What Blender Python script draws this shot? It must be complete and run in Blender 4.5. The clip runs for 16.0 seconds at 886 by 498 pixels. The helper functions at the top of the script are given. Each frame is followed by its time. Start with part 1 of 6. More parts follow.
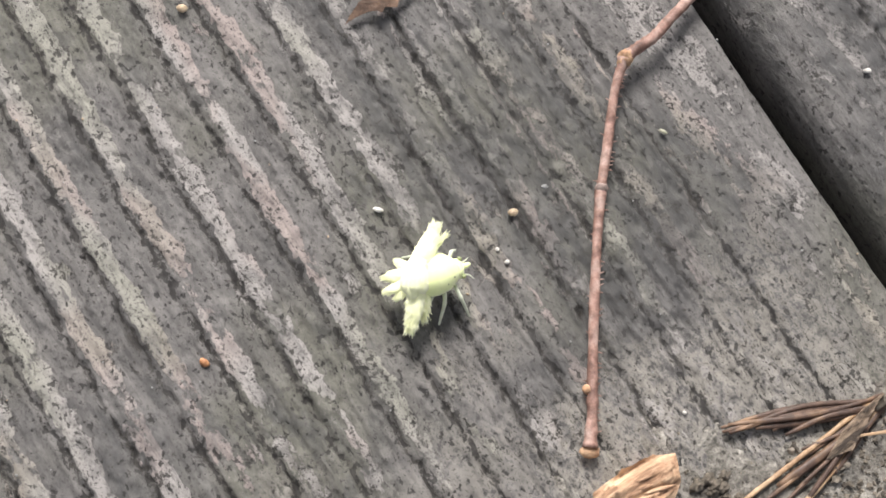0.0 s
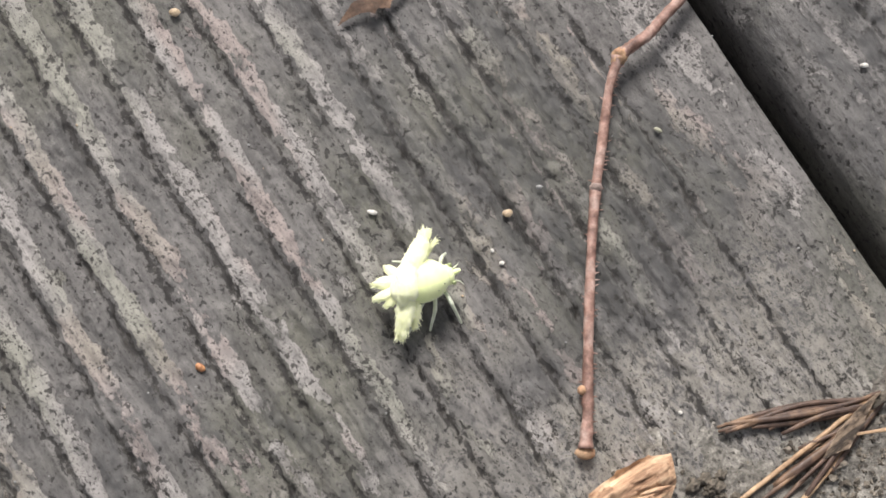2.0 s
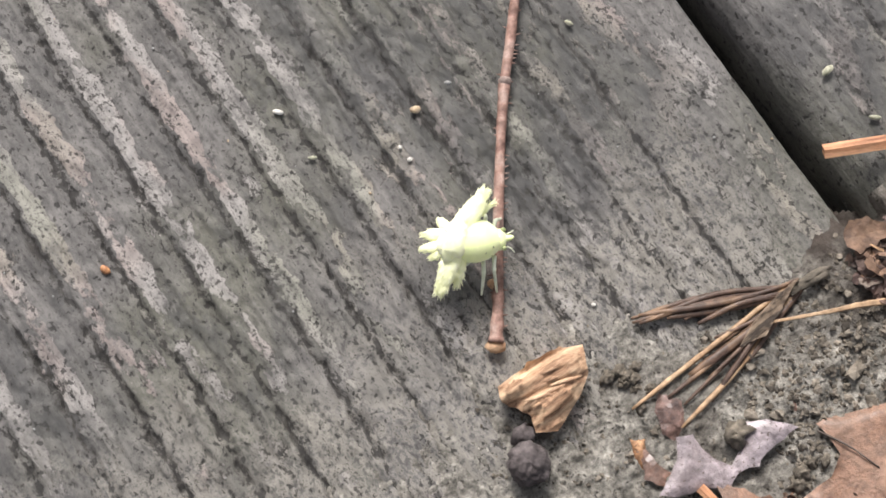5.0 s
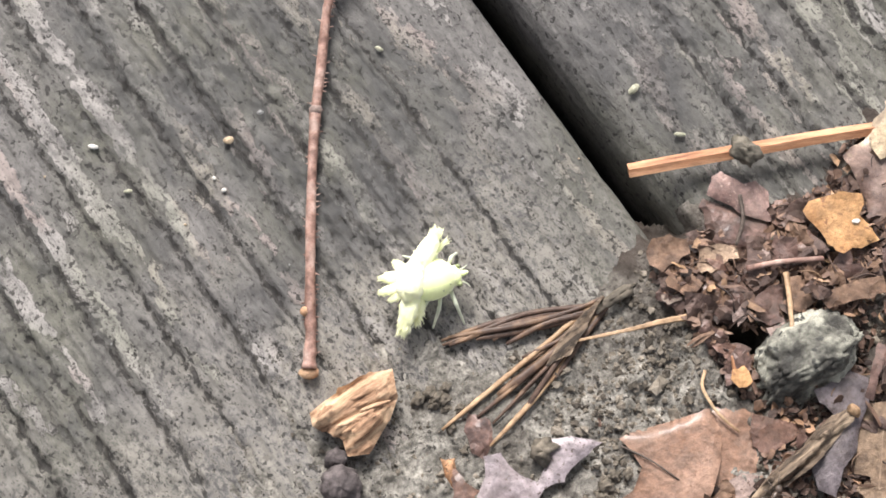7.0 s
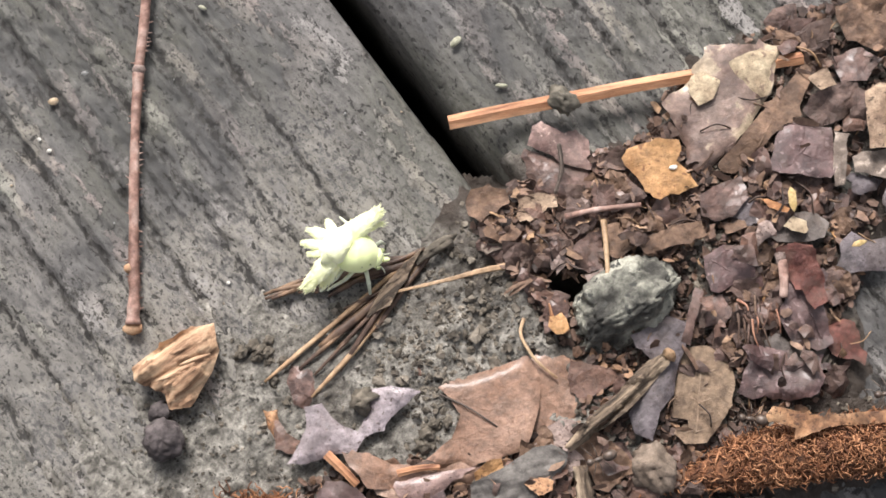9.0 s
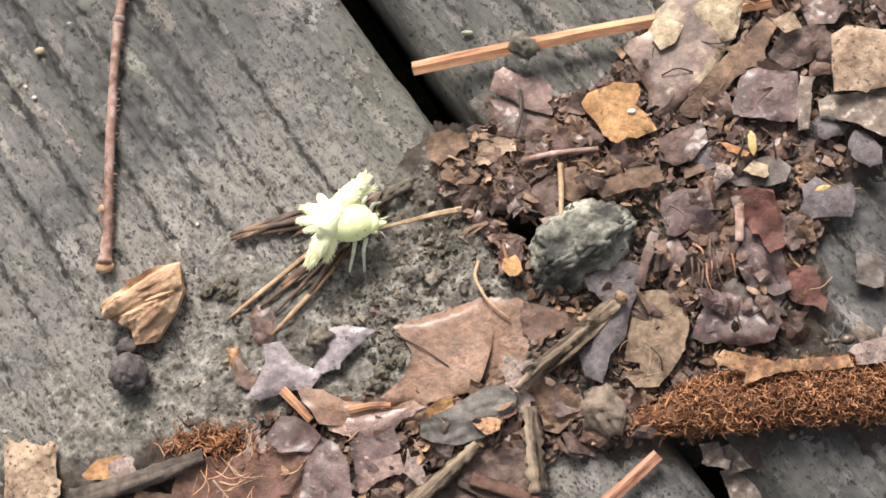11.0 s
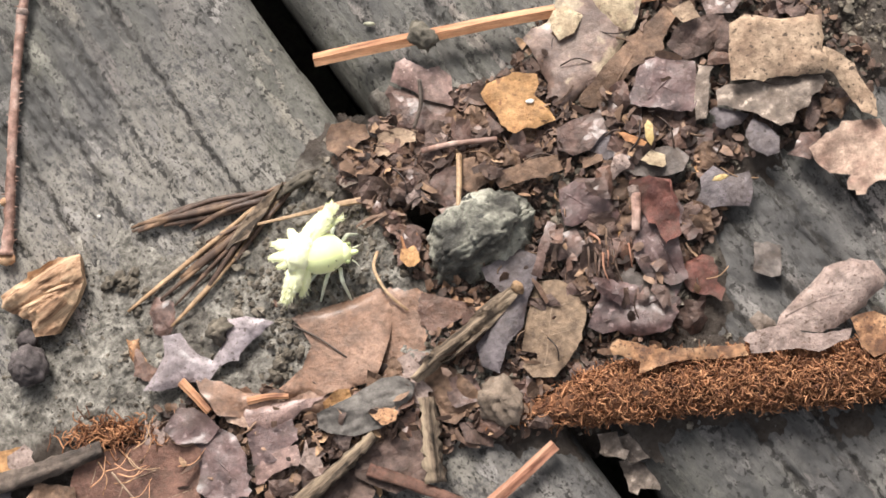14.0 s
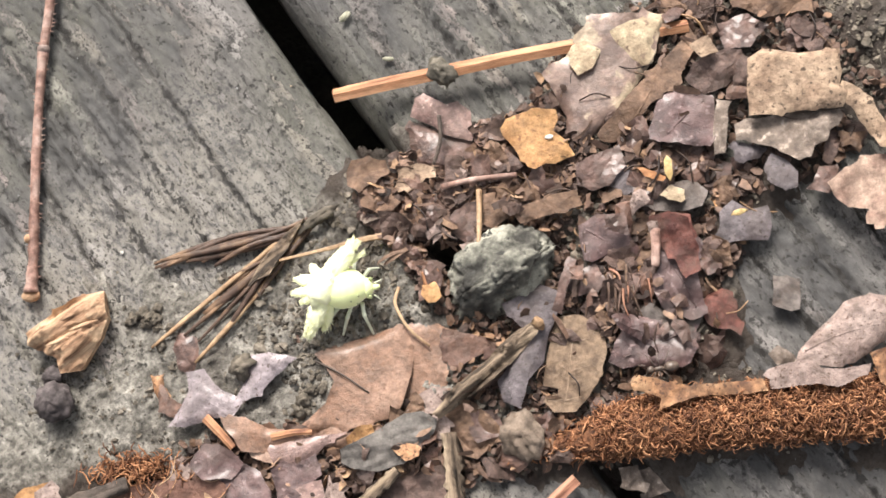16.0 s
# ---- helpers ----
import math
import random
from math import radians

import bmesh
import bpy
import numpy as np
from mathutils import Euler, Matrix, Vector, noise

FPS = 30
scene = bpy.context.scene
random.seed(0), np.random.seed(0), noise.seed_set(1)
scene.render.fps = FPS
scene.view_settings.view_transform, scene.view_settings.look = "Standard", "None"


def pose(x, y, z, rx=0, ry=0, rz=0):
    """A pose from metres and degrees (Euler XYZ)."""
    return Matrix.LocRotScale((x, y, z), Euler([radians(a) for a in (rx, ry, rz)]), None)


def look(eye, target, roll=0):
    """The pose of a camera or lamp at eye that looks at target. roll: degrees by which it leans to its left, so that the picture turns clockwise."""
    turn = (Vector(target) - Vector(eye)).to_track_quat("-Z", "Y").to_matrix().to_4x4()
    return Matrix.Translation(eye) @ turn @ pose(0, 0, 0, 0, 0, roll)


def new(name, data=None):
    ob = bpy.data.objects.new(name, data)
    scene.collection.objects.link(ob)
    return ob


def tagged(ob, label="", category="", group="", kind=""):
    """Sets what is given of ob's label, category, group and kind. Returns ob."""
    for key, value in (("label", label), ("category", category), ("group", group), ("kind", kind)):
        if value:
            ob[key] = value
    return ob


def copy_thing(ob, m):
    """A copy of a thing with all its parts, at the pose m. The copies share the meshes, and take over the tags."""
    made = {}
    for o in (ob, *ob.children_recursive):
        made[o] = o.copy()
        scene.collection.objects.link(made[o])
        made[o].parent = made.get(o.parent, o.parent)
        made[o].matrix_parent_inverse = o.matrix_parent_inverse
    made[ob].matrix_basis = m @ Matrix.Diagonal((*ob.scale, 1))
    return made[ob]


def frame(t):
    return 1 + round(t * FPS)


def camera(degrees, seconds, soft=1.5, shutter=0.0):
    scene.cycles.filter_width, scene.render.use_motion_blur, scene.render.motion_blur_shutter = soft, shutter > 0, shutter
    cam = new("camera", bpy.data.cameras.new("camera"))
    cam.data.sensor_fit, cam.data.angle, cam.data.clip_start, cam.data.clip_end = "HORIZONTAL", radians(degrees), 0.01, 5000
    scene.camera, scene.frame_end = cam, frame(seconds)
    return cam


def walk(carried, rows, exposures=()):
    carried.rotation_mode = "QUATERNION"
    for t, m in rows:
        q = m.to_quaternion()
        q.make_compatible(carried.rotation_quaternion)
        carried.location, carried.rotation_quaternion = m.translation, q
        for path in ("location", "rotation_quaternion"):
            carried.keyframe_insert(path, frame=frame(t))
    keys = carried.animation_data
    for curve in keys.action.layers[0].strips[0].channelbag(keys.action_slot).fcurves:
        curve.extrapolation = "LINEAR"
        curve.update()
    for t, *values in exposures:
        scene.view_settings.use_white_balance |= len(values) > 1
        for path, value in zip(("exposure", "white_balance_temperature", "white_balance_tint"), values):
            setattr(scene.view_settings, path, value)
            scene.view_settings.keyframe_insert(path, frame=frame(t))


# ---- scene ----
cam = camera(32, 16.0, soft=1.6)
PATH = [
    (0, (-0.08155, -0.00737, 0.17669), (-0.01958, 0.0368, -0.1135), 21.32),
    (0.5, (-0.08146, -0.00848, 0.17461), (-0.02164, 0.03407, -0.11627), 21.17),
    (1, (-0.0774, -0.00815, 0.1762), (-0.02073, 0.03196, -0.11565), 21.14),
    (1.5, (-0.07975, -0.00667, 0.17604), (-0.02043, 0.03409, -0.11519), 21.83),
    (2, (-0.07644, -0.00619, 0.17792), (-0.02179, 0.03575, -0.11406), 18.76),
    (2.5, (-0.0781, -0.00999, 0.17545), (-0.02565, 0.03534, -0.11643), 15.44),
    (3, (-0.07791, -0.00884, 0.17529), (-0.02495, 0.03625, -0.11654), 15.89),
    (3.5, (-0.076, -0.02157, 0.17156), (-0.02755, 0.02709, -0.12048), 10.71),
    (4, (-0.07409, -0.01981, 0.17308), (-0.02593, 0.02694, -0.11931), 11.51),
    (4.2, (-0.07258, -0.02364, 0.1729), (-0.02623, 0.02665, -0.1192), 8.29),
    (6.3, (-0.05665, -0.0272, 0.17895), (-0.00987, 0.0118, -0.11481), 13.77),
    (6.5, (-0.05014, -0.02744, 0.18017), (-0.00811, 0.00807, -0.11474), 13.35),
    (7, (-0.04727, -0.02829, 0.18147), (-0.00544, 0.00601, -0.11361), 13.86),
    (7.5, (-0.04301, -0.0362, 0.18159), (-0.00476, -0.00093, -0.11387), 10.06),
    (8, (-0.04181, -0.03644, 0.1819), (-0.00294, -0.00068, -0.11341), 10.03),
    (8.5, (-0.03084, -0.04308, 0.18308), (0.00171, -0.00884, -0.11317), 5.86),
    (9, (-0.02956, -0.04529, 0.18395), (0.00507, -0.01204, -0.11219), 8.20),
    (9.2, (-0.02785, -0.04135, 0.18576), (0.00428, -0.01258, -0.11112), 10.23),
    (11.3, (-0.01207, -0.07184, 0.18394), (-0.00669, -0.01306, -0.1102), -31.58),
    (11.5, (-0.01267, -0.07249, 0.18423), (-0.00738, -0.01517, -0.11019), -31.56),
    (12, (-0.01121, -0.07405, 0.18396), (-0.00493, -0.01649, -0.1104), -30.55),
    (12.5, (-0.00755, -0.07869, 0.18166), (0.00091, -0.02044, -0.11251), -28.54),
    (13, (-0.00395, -0.07849, 0.18097), (0.0037, -0.01997, -0.11317), -29.39),
    (13.5, (-0.00368, -0.07725, 0.18251), (0.00274, -0.01931, -0.11177), -30.68),
    (14, (-0.00429, -0.07769, 0.18225), (0.00347, -0.0191, -0.11187), -29.54),
    (14.5, (-0.00483, -0.07494, 0.18166), (0.0032, -0.01873, -0.11292), -29.07),
    (15, (-0.00561, -0.07372, 0.18097), (0.00329, -0.01918, -0.11389), -28.04),
    (15.5, (-0.00364, -0.07561, 0.1821), (0.00369, -0.01752, -0.11213), -30.12),
    (16, (-0.00093, -0.0719, 0.18477), (0.0023, -0.01534, -0.10984), -34.17),
]
walk(cam, [(t, look(eye, target, roll)) for t, eye, target, roll in PATH],
     exposures=[(0, 0.92, 6440, 13), (0.5, 0.85, 6440, 13), (1, 0.77, 6440, 13), (1.5, 0.72, 6440, 13), (2, 0.76, 6440, 13), (2.5, 0.65, 6440, 13), (3, 0.75, 6440, 13), (3.5, 1.0, 6440, 13), (4, 0.78, 6440, 13), (6.5, 1.07, 6440, 13), (7, 1.1, 6440, 13), (7.5, 0.72, 6440, 13), (8, 0.68, 6440, 13), (8.5, 0.74, 6440, 13), (9, 0.9, 6440, 13), (11.5, 0.98, 6680, 12), (13, 0.98, 6680, 12), (15, 0.99, 6680, 12), (16, 1.13, 6680, 12)])


# ---- world and sun: bright overcast, soft light from beyond the far end of the boards ----
world = bpy.data.worlds.new("world")
scene.world = world
world.use_nodes = True
wn = world.node_tree
sky = wn.nodes.new("ShaderNodeTexSky")
sky.sky_type = "NISHITA"
sky.sun_disc = False
sky.sun_elevation = radians(44)
sky.sun_rotation = radians(24)
sky.air_density, sky.dust_density, sky.ozone_density = 1.0, 4.0, 0.6
grey = wn.nodes.new("ShaderNodeHueSaturation")  # cloud takes most of the blue out of the sky
grey.inputs["Saturation"].default_value = 0.3
wn.links.new(sky.outputs[0], grey.inputs["Color"])
wn.links.new(grey.outputs[0], wn.nodes["Background"].inputs[0])
wn.nodes["Background"].inputs[1].default_value = 0.085
sun = new("sun", bpy.data.lights.new("sun", "SUN"))
sun.data.energy = 2.8
sun.data.angle = radians(20)
sun.data.color = (1.0, 0.97, 0.93)
sun.matrix_world = look((0.36, 0.82, 0.86), (0, 0, 0))

MM = 0.001


# ---- noise and mesh helpers ----
def lattice(ix, iy, seed):
    n = (ix * 374761393 + iy * 668265263 + seed * 1442695041) & 0x7FFFFFFF
    n = ((n ^ (n >> 13)) * 1274126177) & 0x7FFFFFFF
    return ((n ^ (n >> 16)) & 0xFFFF) / 32767.5 - 1.0


def vnoise(x, y, seed=0):
    """Smooth value noise from -1 to 1 on arrays."""
    x, y = np.asarray(x, float), np.asarray(y, float)
    ix, iy = np.floor(x).astype(np.int64), np.floor(y).astype(np.int64)
    fx, fy = x - ix, y - iy
    fx, fy = fx * fx * (3 - 2 * fx), fy * fy * (3 - 2 * fy)
    a = lattice(ix, iy, seed) * (1 - fx) + lattice(ix + 1, iy, seed) * fx
    b = lattice(ix, iy + 1, seed) * (1 - fx) + lattice(ix + 1, iy + 1, seed) * fx
    return a * (1 - fy) + b * fy


def fbm(x, y, seed=0, octaves=3):
    total, amp = 0, 1.0
    for k in range(octaves):
        total = total + amp * vnoise(x * 2 ** k, y * 2 ** k, seed + 17 * k)
        amp *= 0.5
    return total


def smooth(a, b, v):
    u = np.clip((v - a) / (b - a), 0, 1)
    return u * u * (3 - 2 * u)


def mesh_of(name, verts, faces, materials, flat=False, flat_from=None):
    """A mesh from vertices in millimetres."""
    me = bpy.data.meshes.new(name)
    if isinstance(verts, np.ndarray):
        me.vertices.add(len(verts))
        me.vertices.foreach_set("co", (verts * MM).astype(np.float32).ravel())
        me.loops.add(faces.size)
        me.loops.foreach_set("vertex_index", faces.astype(np.int32).ravel())
        me.polygons.add(len(faces))
        me.polygons.foreach_set("loop_start", np.arange(0, faces.size, faces.shape[1], dtype=np.int32))
        me.update(calc_edges=True)
    else:
        me.from_pydata([(v[0] * MM, v[1] * MM, v[2] * MM) for v in verts], [], faces)
        me.validate()
    if not flat:
        k = len(me.polygons) if flat_from is None else min(flat_from, len(me.polygons))
        me.polygons.foreach_set("use_smooth", [True] * k + [False] * (len(me.polygons) - k))
    for m in materials if isinstance(materials, (list, tuple)) else [materials]:
        me.materials.append(m)
    me.update()
    return me


def part(name, geo, material, parent, label="", at=(0, 0, 0), flat=False):
    ob = new(name, mesh_of(name, geo[0], geo[1], material, flat))
    ob.parent = parent
    ob.location = [c * MM for c in at]
    return tagged(ob, label) if label else ob


def grid_faces(nu, nv):
    i = np.arange(nu - 1)[:, None] * nv + np.arange(nv - 1)[None, :]
    return np.stack([i, i + nv, i + nv + 1, i + 1], -1).reshape(-1, 4)


def tube(points, radii, sides=7, rough=0.0, seed=0, cap=True, flatten=1.0, ribs=0.0):
    """A tube along points in mm, with a radius at each."""
    rnd = random.Random(seed)
    pts = [Vector(p) for p in points]
    verts, faces = [], []
    rib = [1 + ribs * rnd.uniform(-1, 1) for _ in range(sides)] if ribs else [1] * sides
    side = None
    for k, p in enumerate(pts):
        d = (pts[min(k + 1, len(pts) - 1)] - pts[max(k - 1, 0)]).normalized()
        if side is None:
            side = d.cross(Vector((0, 0, 1)))
            if side.length < 0.1:
                side = d.cross(Vector((1, 0, 0)))
        side = (side - d * side.dot(d)).normalized()
        up = side.cross(d)
        for s in range(sides):
            a = 2 * math.pi * s / sides
            r = radii[k] * rib[s] * (1 + rough * rnd.uniform(-1, 1))
            verts.append(p + side * (r * math.cos(a)) + up * (r * flatten * math.sin(a)))
    n = len(pts)
    for k in range(n - 1):
        for s in range(sides):
            t = (s + 1) % sides
            faces.append((k * sides + s, k * sides + t, (k + 1) * sides + t, (k + 1) * sides + s))
    if cap:
        faces.append(tuple(range(sides - 1, -1, -1)))
        faces.append(tuple((n - 1) * sides + s for s in range(sides)))
    return verts, faces


def merge(geos):
    verts, faces = [], []
    for v, f in geos:
        base = len(verts)
        verts.extend(v)
        faces.extend(tuple(i + base for i in q) for q in f)
    return verts, faces


def spline(ctrl, steps=6):
    """Catmull-Rom through control points."""
    c = [Vector(p) for p in ctrl]
    c = [c[0] * 2 - c[1]] + c + [c[-1] * 2 - c[-2]]
    out = []
    for k in range(1, len(c) - 2):
        for s in range(steps):
            t = s / steps
            a, b, d, e = c[k - 1], c[k], c[k + 1], c[k + 2]
            out.append(0.5 * ((2 * b) + (d - a) * t + (2 * a - 5 * b + 4 * d - e) * t * t + (3 * b - a - 3 * d + e) * t ** 3))
    out.append(c[-2])
    return out


def ball(r=1.0, rows=8, cols=12, bump=0.0, freq=1.5, seed=0, squash=(1, 1, 1)):
    verts, faces = [], []
    off = Vector((seed * 3.1, seed * 1.7, seed * 0.9))
    for i in range(rows + 1):
        th = math.pi * i / rows
        for j in range(cols):
            ph = 2 * math.pi * j / cols
            d = Vector((math.sin(th) * math.cos(ph), math.sin(th) * math.sin(ph), math.cos(th)))
            k = r * (1 + bump * noise.fractal(d * freq + off, 0.6, 2.0, 4)) if bump else r
            verts.append(Vector((d.x * k * squash[0], d.y * k * squash[1], d.z * k * squash[2])))
    for i in range(rows):
        for j in range(cols):
            a, b = i * cols + j, i * cols + (j + 1) % cols
            faces.append((a, a + cols, b + cols, b))
    return verts, faces


def moved(geo, x=0, y=0, z=0, rz=0, ry=0, rx=0):
    m = Euler((radians(rx), radians(ry), radians(rz))).to_matrix()
    o = Vector((x, y, z))
    return [m @ Vector(v) + o for v in geo[0]], geo[1]


# ---- materials ----
def material(name, stops, scale, rough=0.75, bump=0.8, bump_scale=None, fleck=None, fleck_scale=2500, fleck_amount=0.25,
             stretch=(1, 1, 1), island=0.0, spec=0.35, detail=8, fine=0.3, grit=900, grain=0.33):
    """A procedural surface: a colour ramp over layered noise, flecks at a second scale, and relief. Scales are per metre."""
    m = bpy.data.materials.new(name)
    m.use_nodes = True
    t = m.node_tree
    n, l = t.nodes, t.links
    b = n["Principled BSDF"]
    tc = n.new("ShaderNodeTexCoord")
    mp = n.new("ShaderNodeMapping")
    mp.inputs["Scale"].default_value = stretch
    l.new(tc.outputs["Object"], mp.inputs[0])
    n1 = n.new("ShaderNodeTexNoise")
    n1.inputs["Scale"].default_value = scale
    n1.inputs["Detail"].default_value = detail
    n1.inputs["Roughness"].default_value = 0.62
    l.new(mp.outputs[0], n1.inputs["Vector"])
    fac = n1.outputs[0]
    if island:
        geo = n.new("ShaderNodeNewGeometry")
        ma = n.new("ShaderNodeMath")
        ma.operation = "MULTIPLY_ADD"
        l.new(geo.outputs["Random Per Island"], ma.inputs[0])
        ma.inputs[1].default_value = island
        sb = n.new("ShaderNodeMath")
        sb.operation = "SUBTRACT"
        l.new(n1.outputs[0], sb.inputs[0])
        sb.inputs[1].default_value = island / 2
        l.new(sb.outputs[0], ma.inputs[2])
        fac = ma.outputs[0]
    ramp = n.new("ShaderNodeValToRGB")
    els = ramp.color_ramp.elements
    while len(els) < len(stops):
        els.new(0.5)
    for e, (p, c) in zip(els, stops):
        e.position, e.color = p, (*c, 1)
    l.new(fac, ramp.inputs[0])
    col = ramp.outputs[0]
    n2 = n.new("ShaderNodeTexNoise")
    n2.inputs["Scale"].default_value = fleck_scale
    n2.inputs["Detail"].default_value = 3
    l.new(tc.outputs["Object"], n2.inputs["Vector"])
    if fleck:
        th = n.new("ShaderNodeMapRange")
        th.inputs["From Min"].default_value, th.inputs["From Max"].default_value = 0.66 - fleck_amount, 0.72 - fleck_amount * 0.8
        l.new(n2.outputs[0], th.inputs["Value"])
        mx = n.new("ShaderNodeMix")
        mx.data_type = "RGBA"
        l.new(th.outputs[0], mx.inputs["Factor"])
        l.new(col, mx.inputs["A"])
        mx.inputs["B"].default_value = (*fleck, 1)
        col = mx.outputs["Result"]
    n4 = n.new("ShaderNodeTexNoise")
    n4.inputs["Scale"].default_value = grit
    n4.inputs["Detail"].default_value = 7
    n4.inputs["Roughness"].default_value = 0.7
    l.new(mp.outputs[0], n4.inputs["Vector"])
    gr = n.new("ShaderNodeMapRange")
    gr.inputs["From Min"].default_value, gr.inputs["From Max"].default_value = 0.36, 0.64
    gr.inputs["To Min"].default_value, gr.inputs["To Max"].default_value = 1 - grain, 1 + grain
    l.new(n4.outputs[0], gr.inputs["Value"])
    sc = n.new("ShaderNodeVectorMath")
    sc.operation = "SCALE"
    l.new(col, sc.inputs[0])
    l.new(gr.outputs[0], sc.inputs["Scale"])
    l.new(sc.outputs[0], b.inputs["Base Color"])
    rr = n.new("ShaderNodeMapRange")
    rr.inputs["To Min"].default_value, rr.inputs["To Max"].default_value = max(rough - 0.2, 0.05), min(rough + 0.2, 1)
    l.new(n2.outputs[0], rr.inputs["Value"])
    l.new(rr.outputs[0], b.inputs["Roughness"])
    b.inputs["Specular IOR Level"].default_value = spec
    if bump:
        n3 = n.new("ShaderNodeTexNoise")
        n3.inputs["Scale"].default_value = bump_scale or 700
        n3.inputs["Detail"].default_value = 6
        n3.inputs["Roughness"].default_value = 0.72
        l.new(mp.outputs[0], n3.inputs["Vector"])
        bp = n.new("ShaderNodeBump")
        bp.inputs["Strength"].default_value = bump
        bp.inputs["Distance"].default_value = fine * MM
        l.new(n3.outputs[0], bp.inputs["Height"])
        l.new(bp.outputs[0], b.inputs["Normal"])
    return m


def two(name, a, b, scale=350, **kw):
    kw.setdefault("fine", 0.55)
    return material(name, [(0.36, a), (0.62, b)], scale, **kw)


leaf_pink = two("leaf_pink", (0.14, 0.078, 0.064), (0.36, 0.235, 0.2), 200, rough=0.5, spec=0.5, fleck=(0.44, 0.32, 0.27), fleck_amount=0.05)
leaf_dark = two("leaf_dark", (0.055, 0.036, 0.03), (0.165, 0.108, 0.088), 300, rough=0.5)
leaf_orange = two("leaf_orange", (0.3, 0.15, 0.06), (0.6, 0.35, 0.16), 130, rough=0.6, fleck=(0.24, 0.12, 0.06), fleck_scale=1200, fleck_amount=0.05)
leaf_orangepale = material("leaf_orangepale", [(0.36, (0.13, 0.06, 0.03)), (0.5, (0.34, 0.18, 0.09)), (0.62, (0.5, 0.31, 0.17))], 230, rough=0.6, fleck=(0.1, 0.05, 0.03), fleck_amount=0.09)
leaf_mottled = material("leaf_mottled", [(0.4, (0.13, 0.082, 0.064)), (0.54, (0.27, 0.185, 0.145)), (0.58, (0.47, 0.37, 0.255))], 150, rough=0.45, spec=0.5,
                        fleck=(0.4, 0.31, 0.22), fleck_scale=600, fleck_amount=0.05)
leaf_tan = two("leaf_tan", (0.25, 0.165, 0.11), (0.42, 0.31, 0.215), 220, rough=0.7, fleck=(0.1, 0.07, 0.05), fleck_scale=1500, fleck_amount=0.07)
leaf_paletan = two("leaf_paletan", (0.3, 0.19, 0.145), (0.52, 0.38, 0.29), 300, rough=0.7)
leaf_greytan = two("leaf_greytan", (0.13, 0.1, 0.08), (0.34, 0.275, 0.225), 240, rough=0.6, fleck=(0.4, 0.33, 0.27), fleck_scale=900, fleck_amount=0.07)
leaf_wet = two("leaf_wet", (0.04, 0.02, 0.018), (0.14, 0.075, 0.068), 260, rough=0.4, spec=0.5, bump=1.0, fine=0.5)
leaf_purple = two("leaf_purple", (0.06, 0.032, 0.025), (0.2, 0.12, 0.095), 240, rough=0.45, spec=0.5)
leaf_brown = two("leaf_brown", (0.08, 0.048, 0.033), (0.25, 0.155, 0.1), 260, rough=0.6)
leaf_red = two("leaf_red", (0.085, 0.042, 0.029), (0.24, 0.135, 0.094), 170, rough=0.45, spec=0.5, fleck=(0.12, 0.06, 0.04), fleck_amount=0.08)
leaf_redpale = two("leaf_redpale", (0.2, 0.105, 0.062), (0.34, 0.21, 0.145), 90, rough=0.42, spec=0.5, fleck=(0.17, 0.09, 0.055), fleck_scale=700, fleck_amount=0.03)
leaf_darkred = two("leaf_darkred", (0.075, 0.026, 0.021), (0.19, 0.075, 0.056), 300, rough=0.5)
leaf_lilac = two("leaf_lilac", (0.08, 0.066, 0.068), (0.19, 0.16, 0.165), 200, rough=0.4, spec=0.5, fleck=(0.07, 0.055, 0.05), fleck_amount=0.05)
leaf_lilacpale = two("leaf_lilacpale", (0.17, 0.135, 0.135), (0.36, 0.305, 0.315), 200, rough=0.4, spec=0.5, fleck=(0.12, 0.09, 0.08), fleck_amount=0.06)
leaf_cream = two("leaf_cream", (0.34, 0.25, 0.16), (0.56, 0.46, 0.31), 200, rough=0.6, fleck=(0.24, 0.17, 0.12), fleck_scale=1300, fleck_amount=0.06)
leaf_violet = two("leaf_violet", (0.05, 0.027, 0.025), (0.19, 0.115, 0.105), 170, rough=0.4, spec=0.55, fleck=(0.24, 0.17, 0.16), fleck_scale=1100, fleck_amount=0.05, fine=0.5)
leaf_rose = two("leaf_rose", (0.19, 0.115, 0.095), (0.35, 0.235, 0.205), 180, rough=0.4, spec=0.5, fleck=(0.13, 0.08, 0.06), fleck_amount=0.05)
leaf_veined = two("leaf_veined", (0.15, 0.1, 0.065), (0.27, 0.19, 0.125), 220, rough=0.55)
vein_pale = two("vein_pale", (0.22, 0.15, 0.1), (0.36, 0.27, 0.19), 500, rough=0.6, bump=0)
leaf_grey = two("leaf_grey", (0.08, 0.066, 0.058), (0.17, 0.145, 0.13), 260, rough=0.6)
leaf_root = two("leaf_root", (0.08, 0.037, 0.026), (0.18, 0.095, 0.068), 200, rough=0.6)
leaf_pinkgrey = two("leaf_pinkgrey", (0.24, 0.175, 0.15), (0.4, 0.31, 0.27), 240, rough=0.6, fleck=(0.14, 0.09, 0.07), fleck_amount=0.06)


